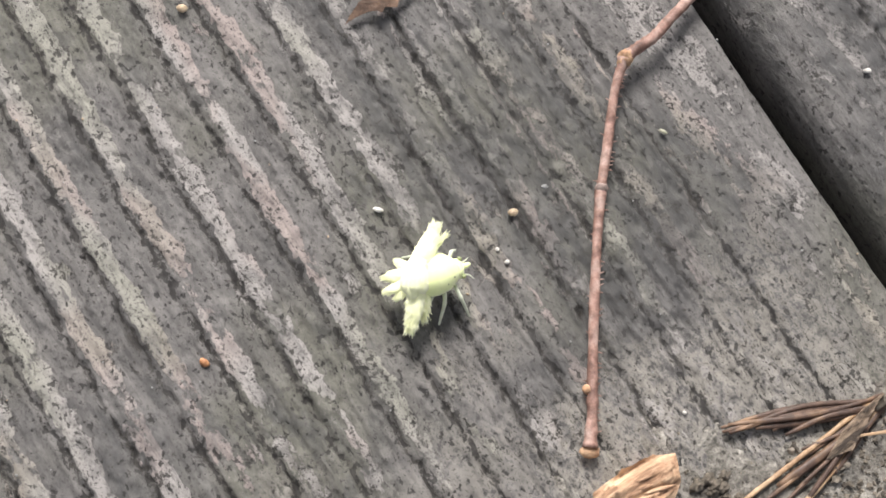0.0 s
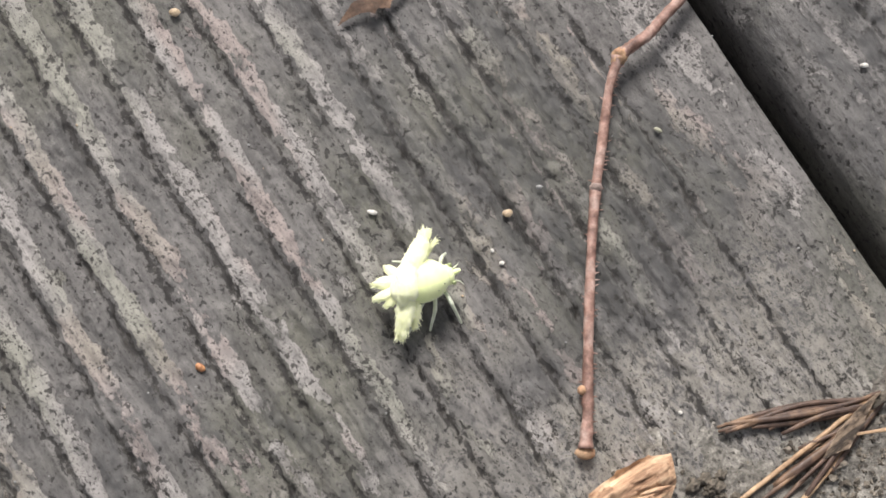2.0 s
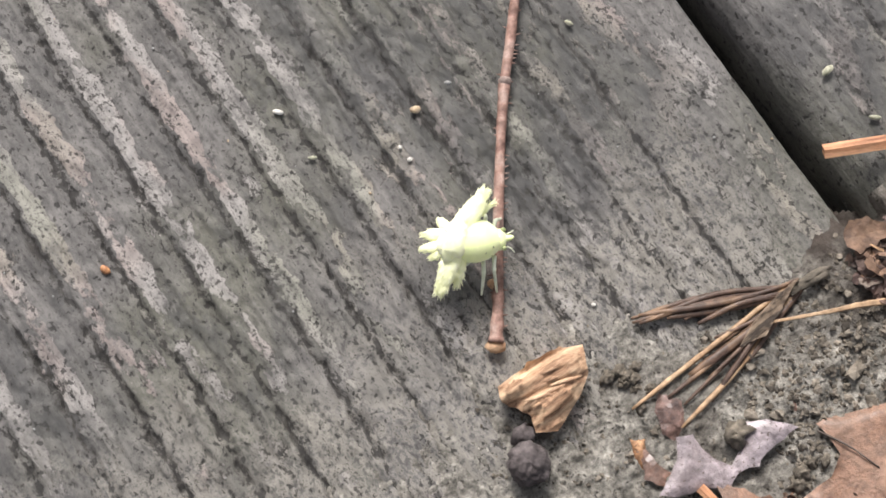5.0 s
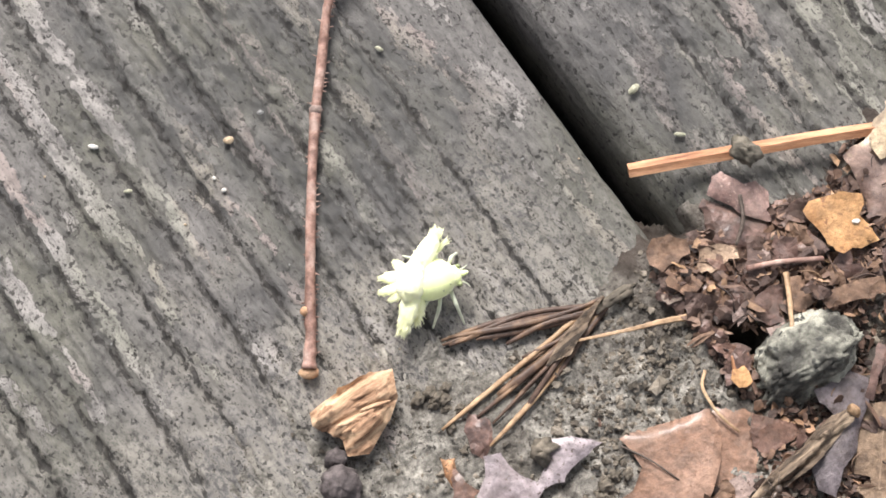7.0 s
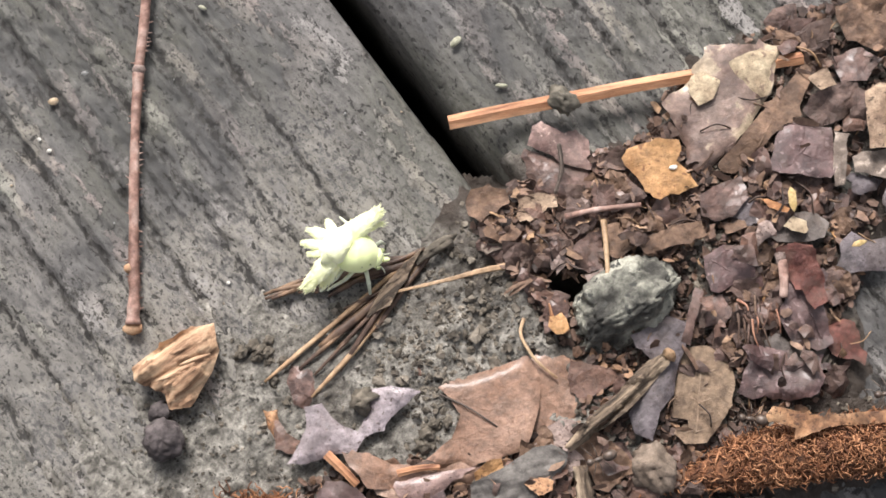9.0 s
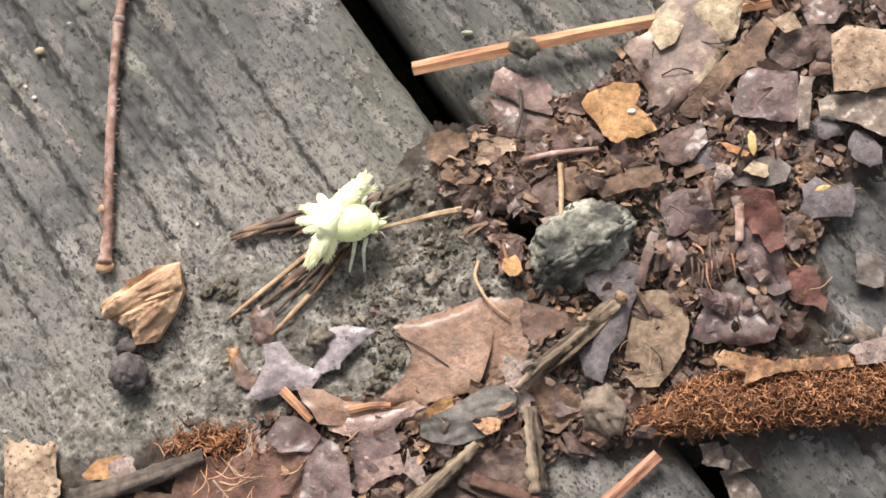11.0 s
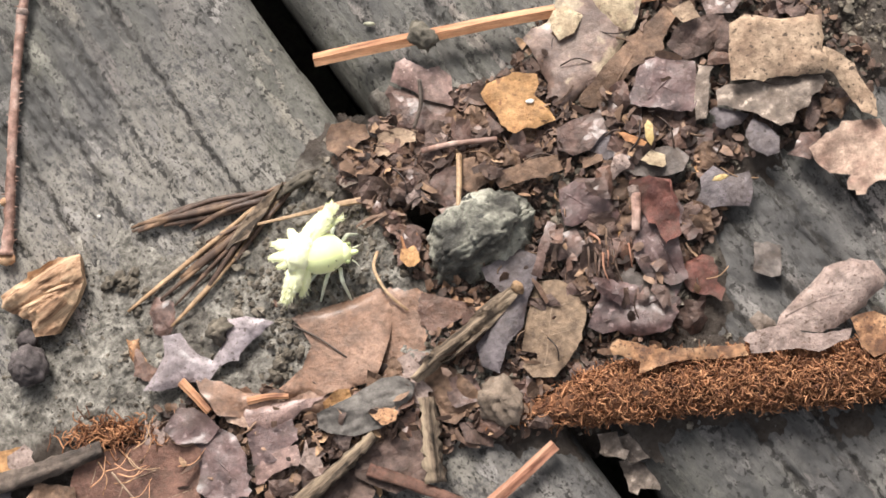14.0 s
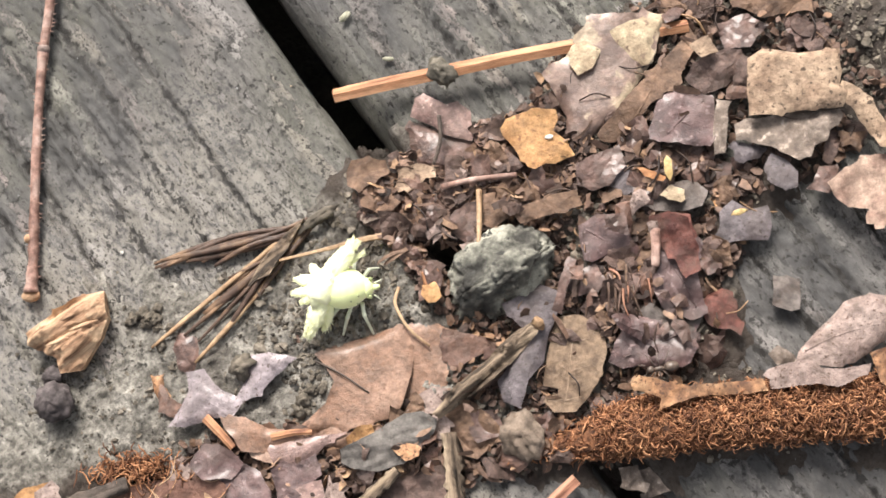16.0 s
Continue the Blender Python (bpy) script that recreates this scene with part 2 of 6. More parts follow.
def smeared(m, most):
    """Wet humus smeared over the litter, running on from leaf to leaf."""
    t = m.node_tree
    n, l = t.nodes, t.links
    geo = n.new("ShaderNodeNewGeometry")
    nz = n.new("ShaderNodeTexNoise")
    nz.inputs["Scale"].default_value = 210
    nz.inputs["Detail"].default_value = 9
    nz.inputs["Roughness"].default_value = 0.7
    l.new(geo.outputs["Position"], nz.inputs["Vector"])
    mr = n.new("ShaderNodeMapRange")
    mr.inputs["From Min"].default_value, mr.inputs["From Max"].default_value = 0.5, 0.58
    mr.inputs["To Min"].default_value, mr.inputs["To Max"].default_value = 0.0, most
    l.new(nz.outputs[0], mr.inputs["Value"])
    mx = n.new("ShaderNodeMix")
    mx.data_type = "RGBA"
    b = n["Principled BSDF"]
    l.new(mr.outputs[0], mx.inputs["Factor"])
    l.new(b.inputs["Base Color"].links[0].from_socket, mx.inputs["A"])
    mx.inputs["B"].default_value = (0.075, 0.05, 0.035, 1)
    l.new(mx.outputs["Result"], b.inputs["Base Color"])


for m_ in (leaf_redpale, leaf_rose, leaf_lilacpale, leaf_violet, leaf_mottled, leaf_purple, leaf_wet, leaf_red, leaf_pink):
    b_ = m_.node_tree.nodes["Principled BSDF"]
    b_.inputs["Coat Weight"].default_value = 0.4
    b_.inputs["Coat Roughness"].default_value = 0.28
for m_ in (leaf_dark, leaf_wet, leaf_purple, leaf_brown, leaf_red, leaf_violet, leaf_greytan, leaf_mottled, leaf_root, leaf_grey, leaf_pink, leaf_darkred):
    smeared(m_, 0.42)
for m_ in (leaf_redpale, leaf_rose, leaf_veined, leaf_lilac, leaf_pinkgrey, leaf_orangepale, leaf_paletan):
    smeared(m_, 0.33)
for m_ in (leaf_tan, leaf_cream, leaf_orange, leaf_lilacpale):
    smeared(m_, 0.18)
soil_mat = material("mud", [(0.36, (0.09, 0.083, 0.069)), (0.5, (0.205, 0.191, 0.163)), (0.64, (0.33, 0.31, 0.268))], 420, rough=0.6, bump=1.0, bump_scale=1000, fine=0.6, detail=10,
                    fleck=(0.05, 0.045, 0.038), fleck_scale=1300, fleck_amount=0.055, grit=1500, grain=0.5)
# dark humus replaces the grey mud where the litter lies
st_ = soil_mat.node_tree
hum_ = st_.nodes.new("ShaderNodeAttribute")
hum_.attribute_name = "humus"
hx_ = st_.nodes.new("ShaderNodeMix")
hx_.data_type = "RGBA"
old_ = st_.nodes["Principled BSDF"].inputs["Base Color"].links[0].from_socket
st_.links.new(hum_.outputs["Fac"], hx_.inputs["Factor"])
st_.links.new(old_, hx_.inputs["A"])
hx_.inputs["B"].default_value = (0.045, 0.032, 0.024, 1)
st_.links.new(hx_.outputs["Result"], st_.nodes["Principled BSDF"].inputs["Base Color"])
clod_mat = material("clod", [(0.25, (0.05, 0.042, 0.033)), (0.5, (0.12, 0.102, 0.078)), (0.75, (0.22, 0.19, 0.15))], 400, rough=0.85, bump=0.7, island=0.5)
flake_mat = material("flake", [(0.2, (0.03, 0.019, 0.015)), (0.5, (0.115, 0.072, 0.053)), (0.72, (0.2, 0.13, 0.097)), (0.98, (0.32, 0.19, 0.11))], 300, rough=0.6, island=0.8)
shred_mat = material("shred", [(0.1, (0.045, 0.027, 0.02)), (0.45, (0.14, 0.085, 0.06)), (0.75, (0.26, 0.165, 0.11)), (0.98, (0.46, 0.29, 0.16))], 300, rough=0.55, island=0.85)
fibre_mat = material("fibre", [(0.1, (0.12, 0.05, 0.026)), (0.5, (0.25, 0.108, 0.05)), (0.95, (0.46, 0.23, 0.115))], 400, rough=0.7, bump=0, island=0.9)
fibre_core = two("fibre_core", (0.07, 0.032, 0.018), (0.2, 0.088, 0.042), 900, rough=0.9, bump=0.8)
twig_mat = material("twig_bark", [(0.36, (0.15, 0.082, 0.062)), (0.5, (0.28, 0.168, 0.132)), (0.66, (0.42, 0.3, 0.25))], 420, rough=0.6, bump=0.5, stretch=(1, 1, 1), fine=0.15)
twig_pale = two("twig_pale", (0.36, 0.2, 0.11), (0.5, 0.33, 0.2), 500, rough=0.7)
wood_orange = material("split_wood", [(0.35, (0.11, 0.058, 0.032)), (0.46, (0.35, 0.21, 0.125)), (0.6, (0.55, 0.385, 0.245))], 330, rough=0.7, bump=0.7, fine=0.3,
                       stretch=(0.3, 2.0, 2.0))
stick_orange = material("stick_wood", [(0.36, (0.18, 0.07, 0.036)), (0.45, (0.38, 0.18, 0.09)), (0.64, (0.54, 0.295, 0.165))], 300, rough=0.6, bump=0.4, stretch=(0.3, 2, 2))
bark_mat = material("bark", [(0.38, (0.04, 0.03, 0.022)), (0.47, (0.17, 0.125, 0.088)), (0.62, (0.4, 0.31, 0.215))], 300, rough=0.8, bump=1.0, stretch=(0.25, 2, 2), fine=0.6)
stick_red = material("stick_red", [(0.36, (0.13, 0.05, 0.03)), (0.46, (0.29, 0.135, 0.085)), (0.62, (0.42, 0.23, 0.15))], 300, rough=0.6, bump=0.5, stretch=(0.3, 2, 2))
dark_wood = two("dark_wood", (0.045, 0.036, 0.03), (0.13, 0.1, 0.08), 300, rough=0.7, bump=0.7)
needle_mat = material("needle", [(0.25, (0.03, 0.02, 0.017)), (0.55, (0.09, 0.056, 0.04)), (0.85, (0.34, 0.21, 0.115))], 200, rough=0.5, bump=0.2, island=0.75)
needle_pale = two("needle_pale", (0.27, 0.165, 0.09), (0.42, 0.29, 0.175), 300, rough=0.5, bump=0.2)
stone_mat = material("stone", [(0.4, (0.04, 0.038, 0.033)), (0.47, (0.12, 0.116, 0.098)), (0.53, (0.24, 0.235, 0.193)), (0.62, (0.45, 0.44, 0.36))], 160, rough=0.75, bump=1.0, bump_scale=650, fine=0.85,
                     fleck=(0.05, 0.05, 0.045), fleck_scale=900, fleck_amount=0.06)
pebble_mat = two("pebble", (0.09, 0.066, 0.048), (0.25, 0.195, 0.15), 300, rough=0.8, bump=0.6)
mudball_mat = two("mudball", (0.042, 0.034, 0.033), (0.115, 0.097, 0.094), 500, rough=0.75, bump=0.9, fine=0.4)
slab_mat = two("slab", (0.075, 0.067, 0.06), (0.19, 0.172, 0.153), 260, rough=0.65, bump=0.6)
pod_mat = two("pod", (0.075, 0.066, 0.05), (0.16, 0.142, 0.11), 500, rough=0.7)
seed_tan = two("seed_tan", (0.36, 0.27, 0.17), (0.52, 0.41, 0.28), 900, rough=0.5, bump=0.2)
seed_white = two("seed_white", (0.55, 0.52, 0.46), (0.72, 0.7, 0.64), 900, rough=0.5, bump=0.2)
seed_orange = two("seed_orange", (0.3, 0.13, 0.06), (0.44, 0.22, 0.1), 900, rough=0.5, bump=0.2)
seed_green = two("seed_green", (0.29, 0.29, 0.2), (0.42, 0.41, 0.31), 900, rough=0.5, bump=0.2)
seed_grey = two("seed_grey", (0.22, 0.22, 0.21), (0.36, 0.36, 0.34), 900, rough=0.6, bump=0.2)
seed_black = two("seed_black", (0.015, 0.013, 0.012), (0.04, 0.035, 0.03), 900, rough=0.5, bump=0.2)
yellow_mat = two("yellow_scale", (0.42, 0.28, 0.1), (0.6, 0.46, 0.23), 700, rough=0.5, bump=0.2)
wax_mat = material("white_wax", [(0.3, (0.96, 0.99, 0.5)), (0.7, (0.98, 0.99, 0.66))], 900, rough=0.8, bump=0.3, spec=0.2, grain=0.05)
shell_mat = material("pale_green_shell", [(0.3, (0.84, 0.95, 0.36)), (0.7, (0.92, 0.98, 0.48))], 420, rough=0.6, bump=0.15, grain=0.05)
leg_mat = two("pale_leg", (0.55, 0.58, 0.42), (0.72, 0.75, 0.6), 900, rough=0.4, bump=0, grain=0.05)
ant_mat = two("ant_shell", (0.05, 0.036, 0.028), (0.12, 0.09, 0.07), 900, rough=0.35, bump=0.1)
eye_mat = two("insect_eye", (0.22, 0.26, 0.12), (0.36, 0.4, 0.2), 900, rough=0.3, bump=0, grain=0.05)


def deck_material():
    """Weathered grey grooved timber: a dirt film broken by pale worn streaks along the grain, dark pits, a green cast,
    and groove shade painted into the colour.
    """
    m = bpy.data.materials.new("weathered_deck")
    m.use_nodes = True
    t = m.node_tree
    n, l = t.nodes, t.links
    b = n["Principled BSDF"]
    tc = n.new("ShaderNodeTexCoord")

    def nz(scale, stretch, detail=5, rough=0.6):
        mp = n.new("ShaderNodeMapping")
        mp.inputs["Scale"].default_value = stretch
        l.new(tc.outputs["Object"], mp.inputs[0])
        x = n.new("ShaderNodeTexNoise")
        x.inputs["Scale"].default_value = scale
        x.inputs["Detail"].default_value = detail
        x.inputs["Roughness"].default_value = rough
        l.new(mp.outputs[0], x.inputs["Vector"])
        return x.outputs[0]

    def span(v, a, b_, lo=0.0, hi=1.0):
        x = n.new("ShaderNodeMapRange")
        x.inputs["From Min"].default_value, x.inputs["From Max"].default_value = a, b_
        x.inputs["To Min"].default_value, x.inputs["To Max"].default_value = lo, hi
        l.new(v, x.inputs["Value"])
        return x.outputs[0]

    def mix(f, a, c):
        x = n.new("ShaderNodeMix")
        x.data_type = "RGBA"
        l.new(f, x.inputs["Factor"])
        if isinstance(a, tuple):
            x.inputs["A"].default_value = (*a, 1)
        else:
            l.new(a, x.inputs["A"])
        x.inputs["B"].default_value = (*c, 1)
        return x.outputs["Result"]

    def mul(a, c):
        x = n.new("ShaderNodeMath")
        x.operation = "MULTIPLY"
        l.new(a, x.inputs[0])
        l.new(c, x.inputs[1])
        return x.outputs[0]

    def plus(v, attribute, k):
        x = n.new("ShaderNodeMath")
        x.operation = "MULTIPLY_ADD"
        l.new(attribute, x.inputs[0])
        x.inputs[1].default_value = k
        l.new(v, x.inputs[2])
        return x.outputs[0]

    def attribute(name):
        x = n.new("ShaderNodeAttribute")
        x.attribute_name = name
        return x.outputs["Fac"]

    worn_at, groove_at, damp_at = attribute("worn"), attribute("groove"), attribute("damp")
    grain = nz(330, (1.0, 0.25, 1.0), 8, 0.65)
    big = nz(34, (1, 0.7, 1), 3)
    tone = nz(70, (1, 0.5, 1), 4)
    patch = nz(250, (1.0, 0.45, 1.0), 9, 0.68)
    film = nz(210, (1.0, 0.55, 1.0), 10, 0.72)
    fine = nz(1700, (1, 0.7, 1), 6, 0.7)
    pits = nz(1250, (1, 0.75, 1), 3, 0.55)
    c = mix(span(grain, 0.36, 0.66), (0.098, 0.0925, 0.087), (0.182, 0.172, 0.161))
    c = mix(span(big, 0.48, 0.62, 0, 0.5), c, (0.122, 0.122, 0.082))
    c = mix(span(tone, 0.54, 0.68, 0, 0.45), c, (0.062, 0.062, 0.06))
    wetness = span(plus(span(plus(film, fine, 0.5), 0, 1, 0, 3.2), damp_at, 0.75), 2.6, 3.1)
    c = mix(span(film, 0.535, 0.56, 0, 0.3), c, (0.065, 0.064, 0.06))
    worn = mul(span(plus(patch, worn_at, 0.2), 0.615, 0.64), span(wetness, 0, 1, 1, 0.6))
    c = mix(span(worn, 0.0, 1.0, 0, 0.9), c, (0.34, 0.318, 0.296))
    pink = mul(worn, span(nz(60, (1, 0.4, 1), 2), 0.52, 0.58))
    c = mix(span(pink, 0, 1, 0, 0.7), c, (0.3, 0.24, 0.215))
    moss = mul(worn, span(nz(45, (1, 0.5, 1), 2), 0.5, 0.6))
    c = mix(span(moss, 0, 1, 0, 0.5), c, (0.235, 0.24, 0.175))
    streak = nz(900, (1, 0.035, 1), 5, 0.6)
    c = mix(span(streak, 0.54, 0.64, 0, 0.2), c, (0.23, 0.22, 0.205))
    c = mix(span(streak, 0.46, 0.37, 0, 0.25), c, (0.055, 0.052, 0.048))
    c = mix(span(fine, 0.53, 0.62, 0, 0.42), c, (0.28, 0.264, 0.243))
    c = mix(span(fine, 0.465, 0.37, 0, 0.6), c, (0.042, 0.039, 0.035))
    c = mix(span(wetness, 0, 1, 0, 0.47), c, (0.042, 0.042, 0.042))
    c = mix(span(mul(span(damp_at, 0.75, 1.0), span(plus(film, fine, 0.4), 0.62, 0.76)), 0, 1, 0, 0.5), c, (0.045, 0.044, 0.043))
    silt = mul(attribute("mud"), span(plus(fine, film, 0.7), 0.76, 0.9))
    c = mix(span(silt, 0, 1, 0, 0.8), c, (0.275, 0.255, 0.218))
    # grooves darkened in the colour: their shade, along with dirt and pits
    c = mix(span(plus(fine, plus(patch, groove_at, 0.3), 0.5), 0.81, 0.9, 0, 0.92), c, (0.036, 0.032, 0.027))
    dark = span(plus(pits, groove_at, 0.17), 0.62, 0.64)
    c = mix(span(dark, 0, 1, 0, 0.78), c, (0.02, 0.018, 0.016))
    l.new(c, b.inputs["Base Color"])
    l.new(span(wetness, 0, 1, 0.7, 0.42), b.inputs["Roughness"])
    b.inputs["Specular IOR Level"].default_value = 0.4
    b1 = n.new("ShaderNodeBump")
    b1.inputs["Strength"].default_value = 0.9
    b1.inputs["Distance"].default_value = 0.45 * MM
    l.new(nz(620, (1, 0.5, 1), 9, 0.75), b1.inputs["Height"])
    b0 = n.new("ShaderNodeBump")
    b0.inputs["Strength"].default_value = 0.6
    b0.inputs["Distance"].default_value = 0.3 * MM
    l.new(streak, b0.inputs["Height"])
    l.new(b0.outputs[0], b1.inputs["Normal"])
    b2 = n.new("ShaderNodeBump")
    b2.inputs["Strength"].default_value = 0.7
    b2.inputs["Distance"].default_value = 0.2 * MM
    l.new(plus(worn, dark, -1.6), b2.inputs["Height"])
    l.new(b1.outputs[0], b2.inputs["Normal"])
    l.new(b2.outputs[0], b.inputs["Normal"])
    return m


for m_ in (wax_mat, shell_mat):
    p_ = m_.node_tree.nodes["Principled BSDF"]
    p_.inputs["Sheen Weight"].default_value = 0.6
    p_.inputs["Sheen Roughness"].default_value = 0.7

deck_mat = deck_material()
earth_mat = two("earth", (0.03, 0.026, 0.022), (0.07, 0.06, 0.05), 60, rough=0.9, bump=0.8)


# ---- the deck: two grooved boards with a gap, plainer boards beyond, earth below ----
PITCH, GROOVE0 = 6.58, -15.3
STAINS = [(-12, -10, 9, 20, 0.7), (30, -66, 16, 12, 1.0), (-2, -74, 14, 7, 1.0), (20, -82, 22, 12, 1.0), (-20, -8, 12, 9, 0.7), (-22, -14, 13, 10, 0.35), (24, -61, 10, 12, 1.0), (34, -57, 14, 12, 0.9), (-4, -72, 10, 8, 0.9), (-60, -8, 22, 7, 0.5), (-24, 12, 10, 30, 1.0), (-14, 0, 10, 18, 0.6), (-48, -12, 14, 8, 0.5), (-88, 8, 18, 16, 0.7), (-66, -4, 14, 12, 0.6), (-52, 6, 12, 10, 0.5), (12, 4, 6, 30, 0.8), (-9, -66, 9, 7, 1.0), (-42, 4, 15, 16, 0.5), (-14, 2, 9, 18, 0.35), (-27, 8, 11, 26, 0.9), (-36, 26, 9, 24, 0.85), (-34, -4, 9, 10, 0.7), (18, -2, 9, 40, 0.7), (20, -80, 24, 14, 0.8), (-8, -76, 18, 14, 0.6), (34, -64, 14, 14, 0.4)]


def lean(y):
    """Sideways drift of the slightly bowed boards along their length, in mm."""
    return 0.0175 * (y + 15 + np.sqrt((y + 15) ** 2 + 100)) - 0.35


def board_height(x, y, first, seed):
    """Height of a board's top at plan coordinates in mm, how worn it is and how deep in a groove."""
    wob = 0.45 * vnoise(x * 0.02, y * 0.014, seed + 5) + 0.16 * vnoise(x * 0.1, y * 0.09, seed + 6)
    rag = 0.3 * fbm(x * 0.8, y * 0.45, seed + 61, 3) + 0.55 * fbm(x * 1.5, y * 1.1, seed + 64, 2)
    ph = ((x - first + wob) / PITCH) % 1.0
    edge = smooth(first + 0.5, first + 2.5, x) if seed == 1 else 1 - smooth(first - 2.5, first - 0.5, x)
    right = smooth(-46, -28, x) if seed == 1 else np.full(x.shape, 0.75)
    depth = 0.8 + 0.35 * vnoise(x * 0.08, y * 0.03, seed + 2)
    p = ph + rag * 0.1
    d = np.minimum(np.abs(p - 0.05), np.abs(p - 1.05)) * PITCH
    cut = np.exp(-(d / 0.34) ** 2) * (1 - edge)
    lip = np.exp(-((p - 0.93) / 0.035) ** 2) * (1 - edge)
    crest = smooth(0.06, 0.24, p) * (1 - smooth(0.44, 1.0, p))
    z = -0.6 * depth * (1 - 0.3 * right) * cut * (0.4 + 0.6 * smooth(-0.2, 0.3, vnoise(x * 0.9, y * 0.7, seed + 77))) + 0.17 * crest * (1 - edge) + 0.2 * lip
    z = z - 0.4 * np.exp(-((p - 0.62 - 0.06 * vnoise(x * 0.1, y * 0.05, seed + 7)) * PITCH / 0.3) ** 2) * (1 - edge) * smooth(0.0, 0.5, vnoise(x * 0.15, y * 0.06, seed + 71))
    z = z + (0.2 * fbm(x * 0.9, y * 0.2, seed + 9, 3) + 0.16 * fbm(x * 1.1, y * 0.75, seed + 30, 3)) * (1 - 0.35 * edge) - 0.3
    pale = smooth(0.12, 0.2, p) * (1 - smooth(0.44, 0.58, p))
    strip = smooth(-13, -10, x) * (1 - smooth(-4, -1, x)) if seed == 1 else np.exp(-((x - first + 4.5) / 4.0) ** 2)
    fade = 0.4 + 0.6 * smooth(-6, 20, y - 0.12 * (x + 50) + 9 * vnoise(x * 0.07, y * 0.05, seed + 90)) if seed == 1 else np.full(x.shape, 0.4)
    worn = pale * (1 - 0.3 * right) * (fade + (1 - fade) * right) * (1 - edge) + 0.95 * lip * right + 0.6 * strip
    return z, np.clip(worn, 0, 1), cut


def axis(lo, hi, flo, fhi, fine, coarse):
    a = np.arange(lo, flo, coarse) if lo < flo else np.array([])
    b = np.arange(flo, fhi, fine)
    c = np.arange(fhi, hi, coarse) if hi > fhi else np.array([])
    return np.concatenate([a, b, c, [hi]])


def deck_board(x0, x1, first, seed, fine_x, fine_y, label, group="deck boards", r=3.0):
    xs = axis(x0, x1, fine_x[0], fine_x[1], 0.22, 4.0)
    ys = axis(-400, 400, fine_y[0], fine_y[1], 0.45, 12.0)
    X, Y = np.meshgrid(xs, ys, indexing="ij")
    Z, worn, cut = board_height(X, Y, first, seed)
    for side in (X - x0, x1 - X):
        k = np.clip((r - side) / r, 0, 1)
        Z = Z - r * (1 - np.sqrt(np.clip(1 - k * k, 0, 1)))
    jag = 0.25 * fbm(Y * 0.12, X * 0.0, seed + 3, 3)
    X = X + np.where((X == xs[0]) | (X == xs[-1]), jag, 0) + lean(Y)
    nx, ny = len(xs), len(ys)
    top = np.stack([X, Y, Z], -1).reshape(-1, 3)
    base = len(top)
    j = np.arange(ny - 1)
    low = np.stack([np.stack([X[0], ys, np.full(ny, -27.0)], -1), np.stack([X[-1], ys, np.full(ny, -27.0)], -1)], 1).reshape(-1, 3)
    c = (nx - 1) * ny + j
    faces = np.concatenate([grid_faces(nx, ny), np.stack([j, j + 1, base + 2 * j + 2, base + 2 * j], -1), np.stack([c + 1, c, base + 2 * j + 1, base + 2 * j + 3], -1),
                            np.stack([base + 2 * j, base + 2 * j + 2, base + 2 * j + 3, base + 2 * j + 1], -1)])
    verts = np.concatenate([top, low])
    me = mesh_of("deck_board", verts, faces, deck_mat)
    attr = me.attributes.new("worn", "FLOAT", "POINT")
    attr.data.foreach_set("value", np.concatenate([worn.reshape(-1), np.full(2 * ny, 0.15)]))
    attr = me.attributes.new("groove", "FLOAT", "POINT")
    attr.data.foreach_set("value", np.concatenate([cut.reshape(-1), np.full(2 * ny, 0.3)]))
    mud = smooth(7, -9, Y + 0.1 * (X + 45) + 7 * fbm(X * 0.12, Y * 0.12, 57, 3)) * (1 - smooth(-14, -2, X)) if seed == 1 else np.zeros(X.shape)
    attr = me.attributes.new("mud", "FLOAT", "POINT")
    attr.data.foreach_set("value", np.concatenate([mud.reshape(-1), np.zeros(2 * ny)]))
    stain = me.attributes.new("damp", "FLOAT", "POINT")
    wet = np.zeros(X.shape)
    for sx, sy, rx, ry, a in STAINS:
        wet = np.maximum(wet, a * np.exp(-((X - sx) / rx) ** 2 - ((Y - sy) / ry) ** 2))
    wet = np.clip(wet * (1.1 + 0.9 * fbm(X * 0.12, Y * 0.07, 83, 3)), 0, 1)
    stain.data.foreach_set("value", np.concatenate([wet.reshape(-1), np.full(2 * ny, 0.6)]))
    return tagged(new("deck_board", me), label, "deck board", group, "structure")


GAP = 3.7
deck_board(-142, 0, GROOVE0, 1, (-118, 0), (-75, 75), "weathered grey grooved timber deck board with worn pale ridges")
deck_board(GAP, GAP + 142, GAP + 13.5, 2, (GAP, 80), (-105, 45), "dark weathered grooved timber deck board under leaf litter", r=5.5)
for k in (-2, -1, 2, 3):
    deck_board(k * 149 - 142, k * 149, k * 149 - 22, 1, (k * 149, k * 149), (-400, -400), "weathered grey timber deck board")
ground = new("ground", mesh_of("ground", [(-40000, -40000, -60), (40000, -40000, -60), (40000, 40000, -60), (-40000, 40000, -60)], [(0, 1, 2, 3)], earth_mat))
tagged(ground, "dark bare earth under the deck", "ground", "", "structure")
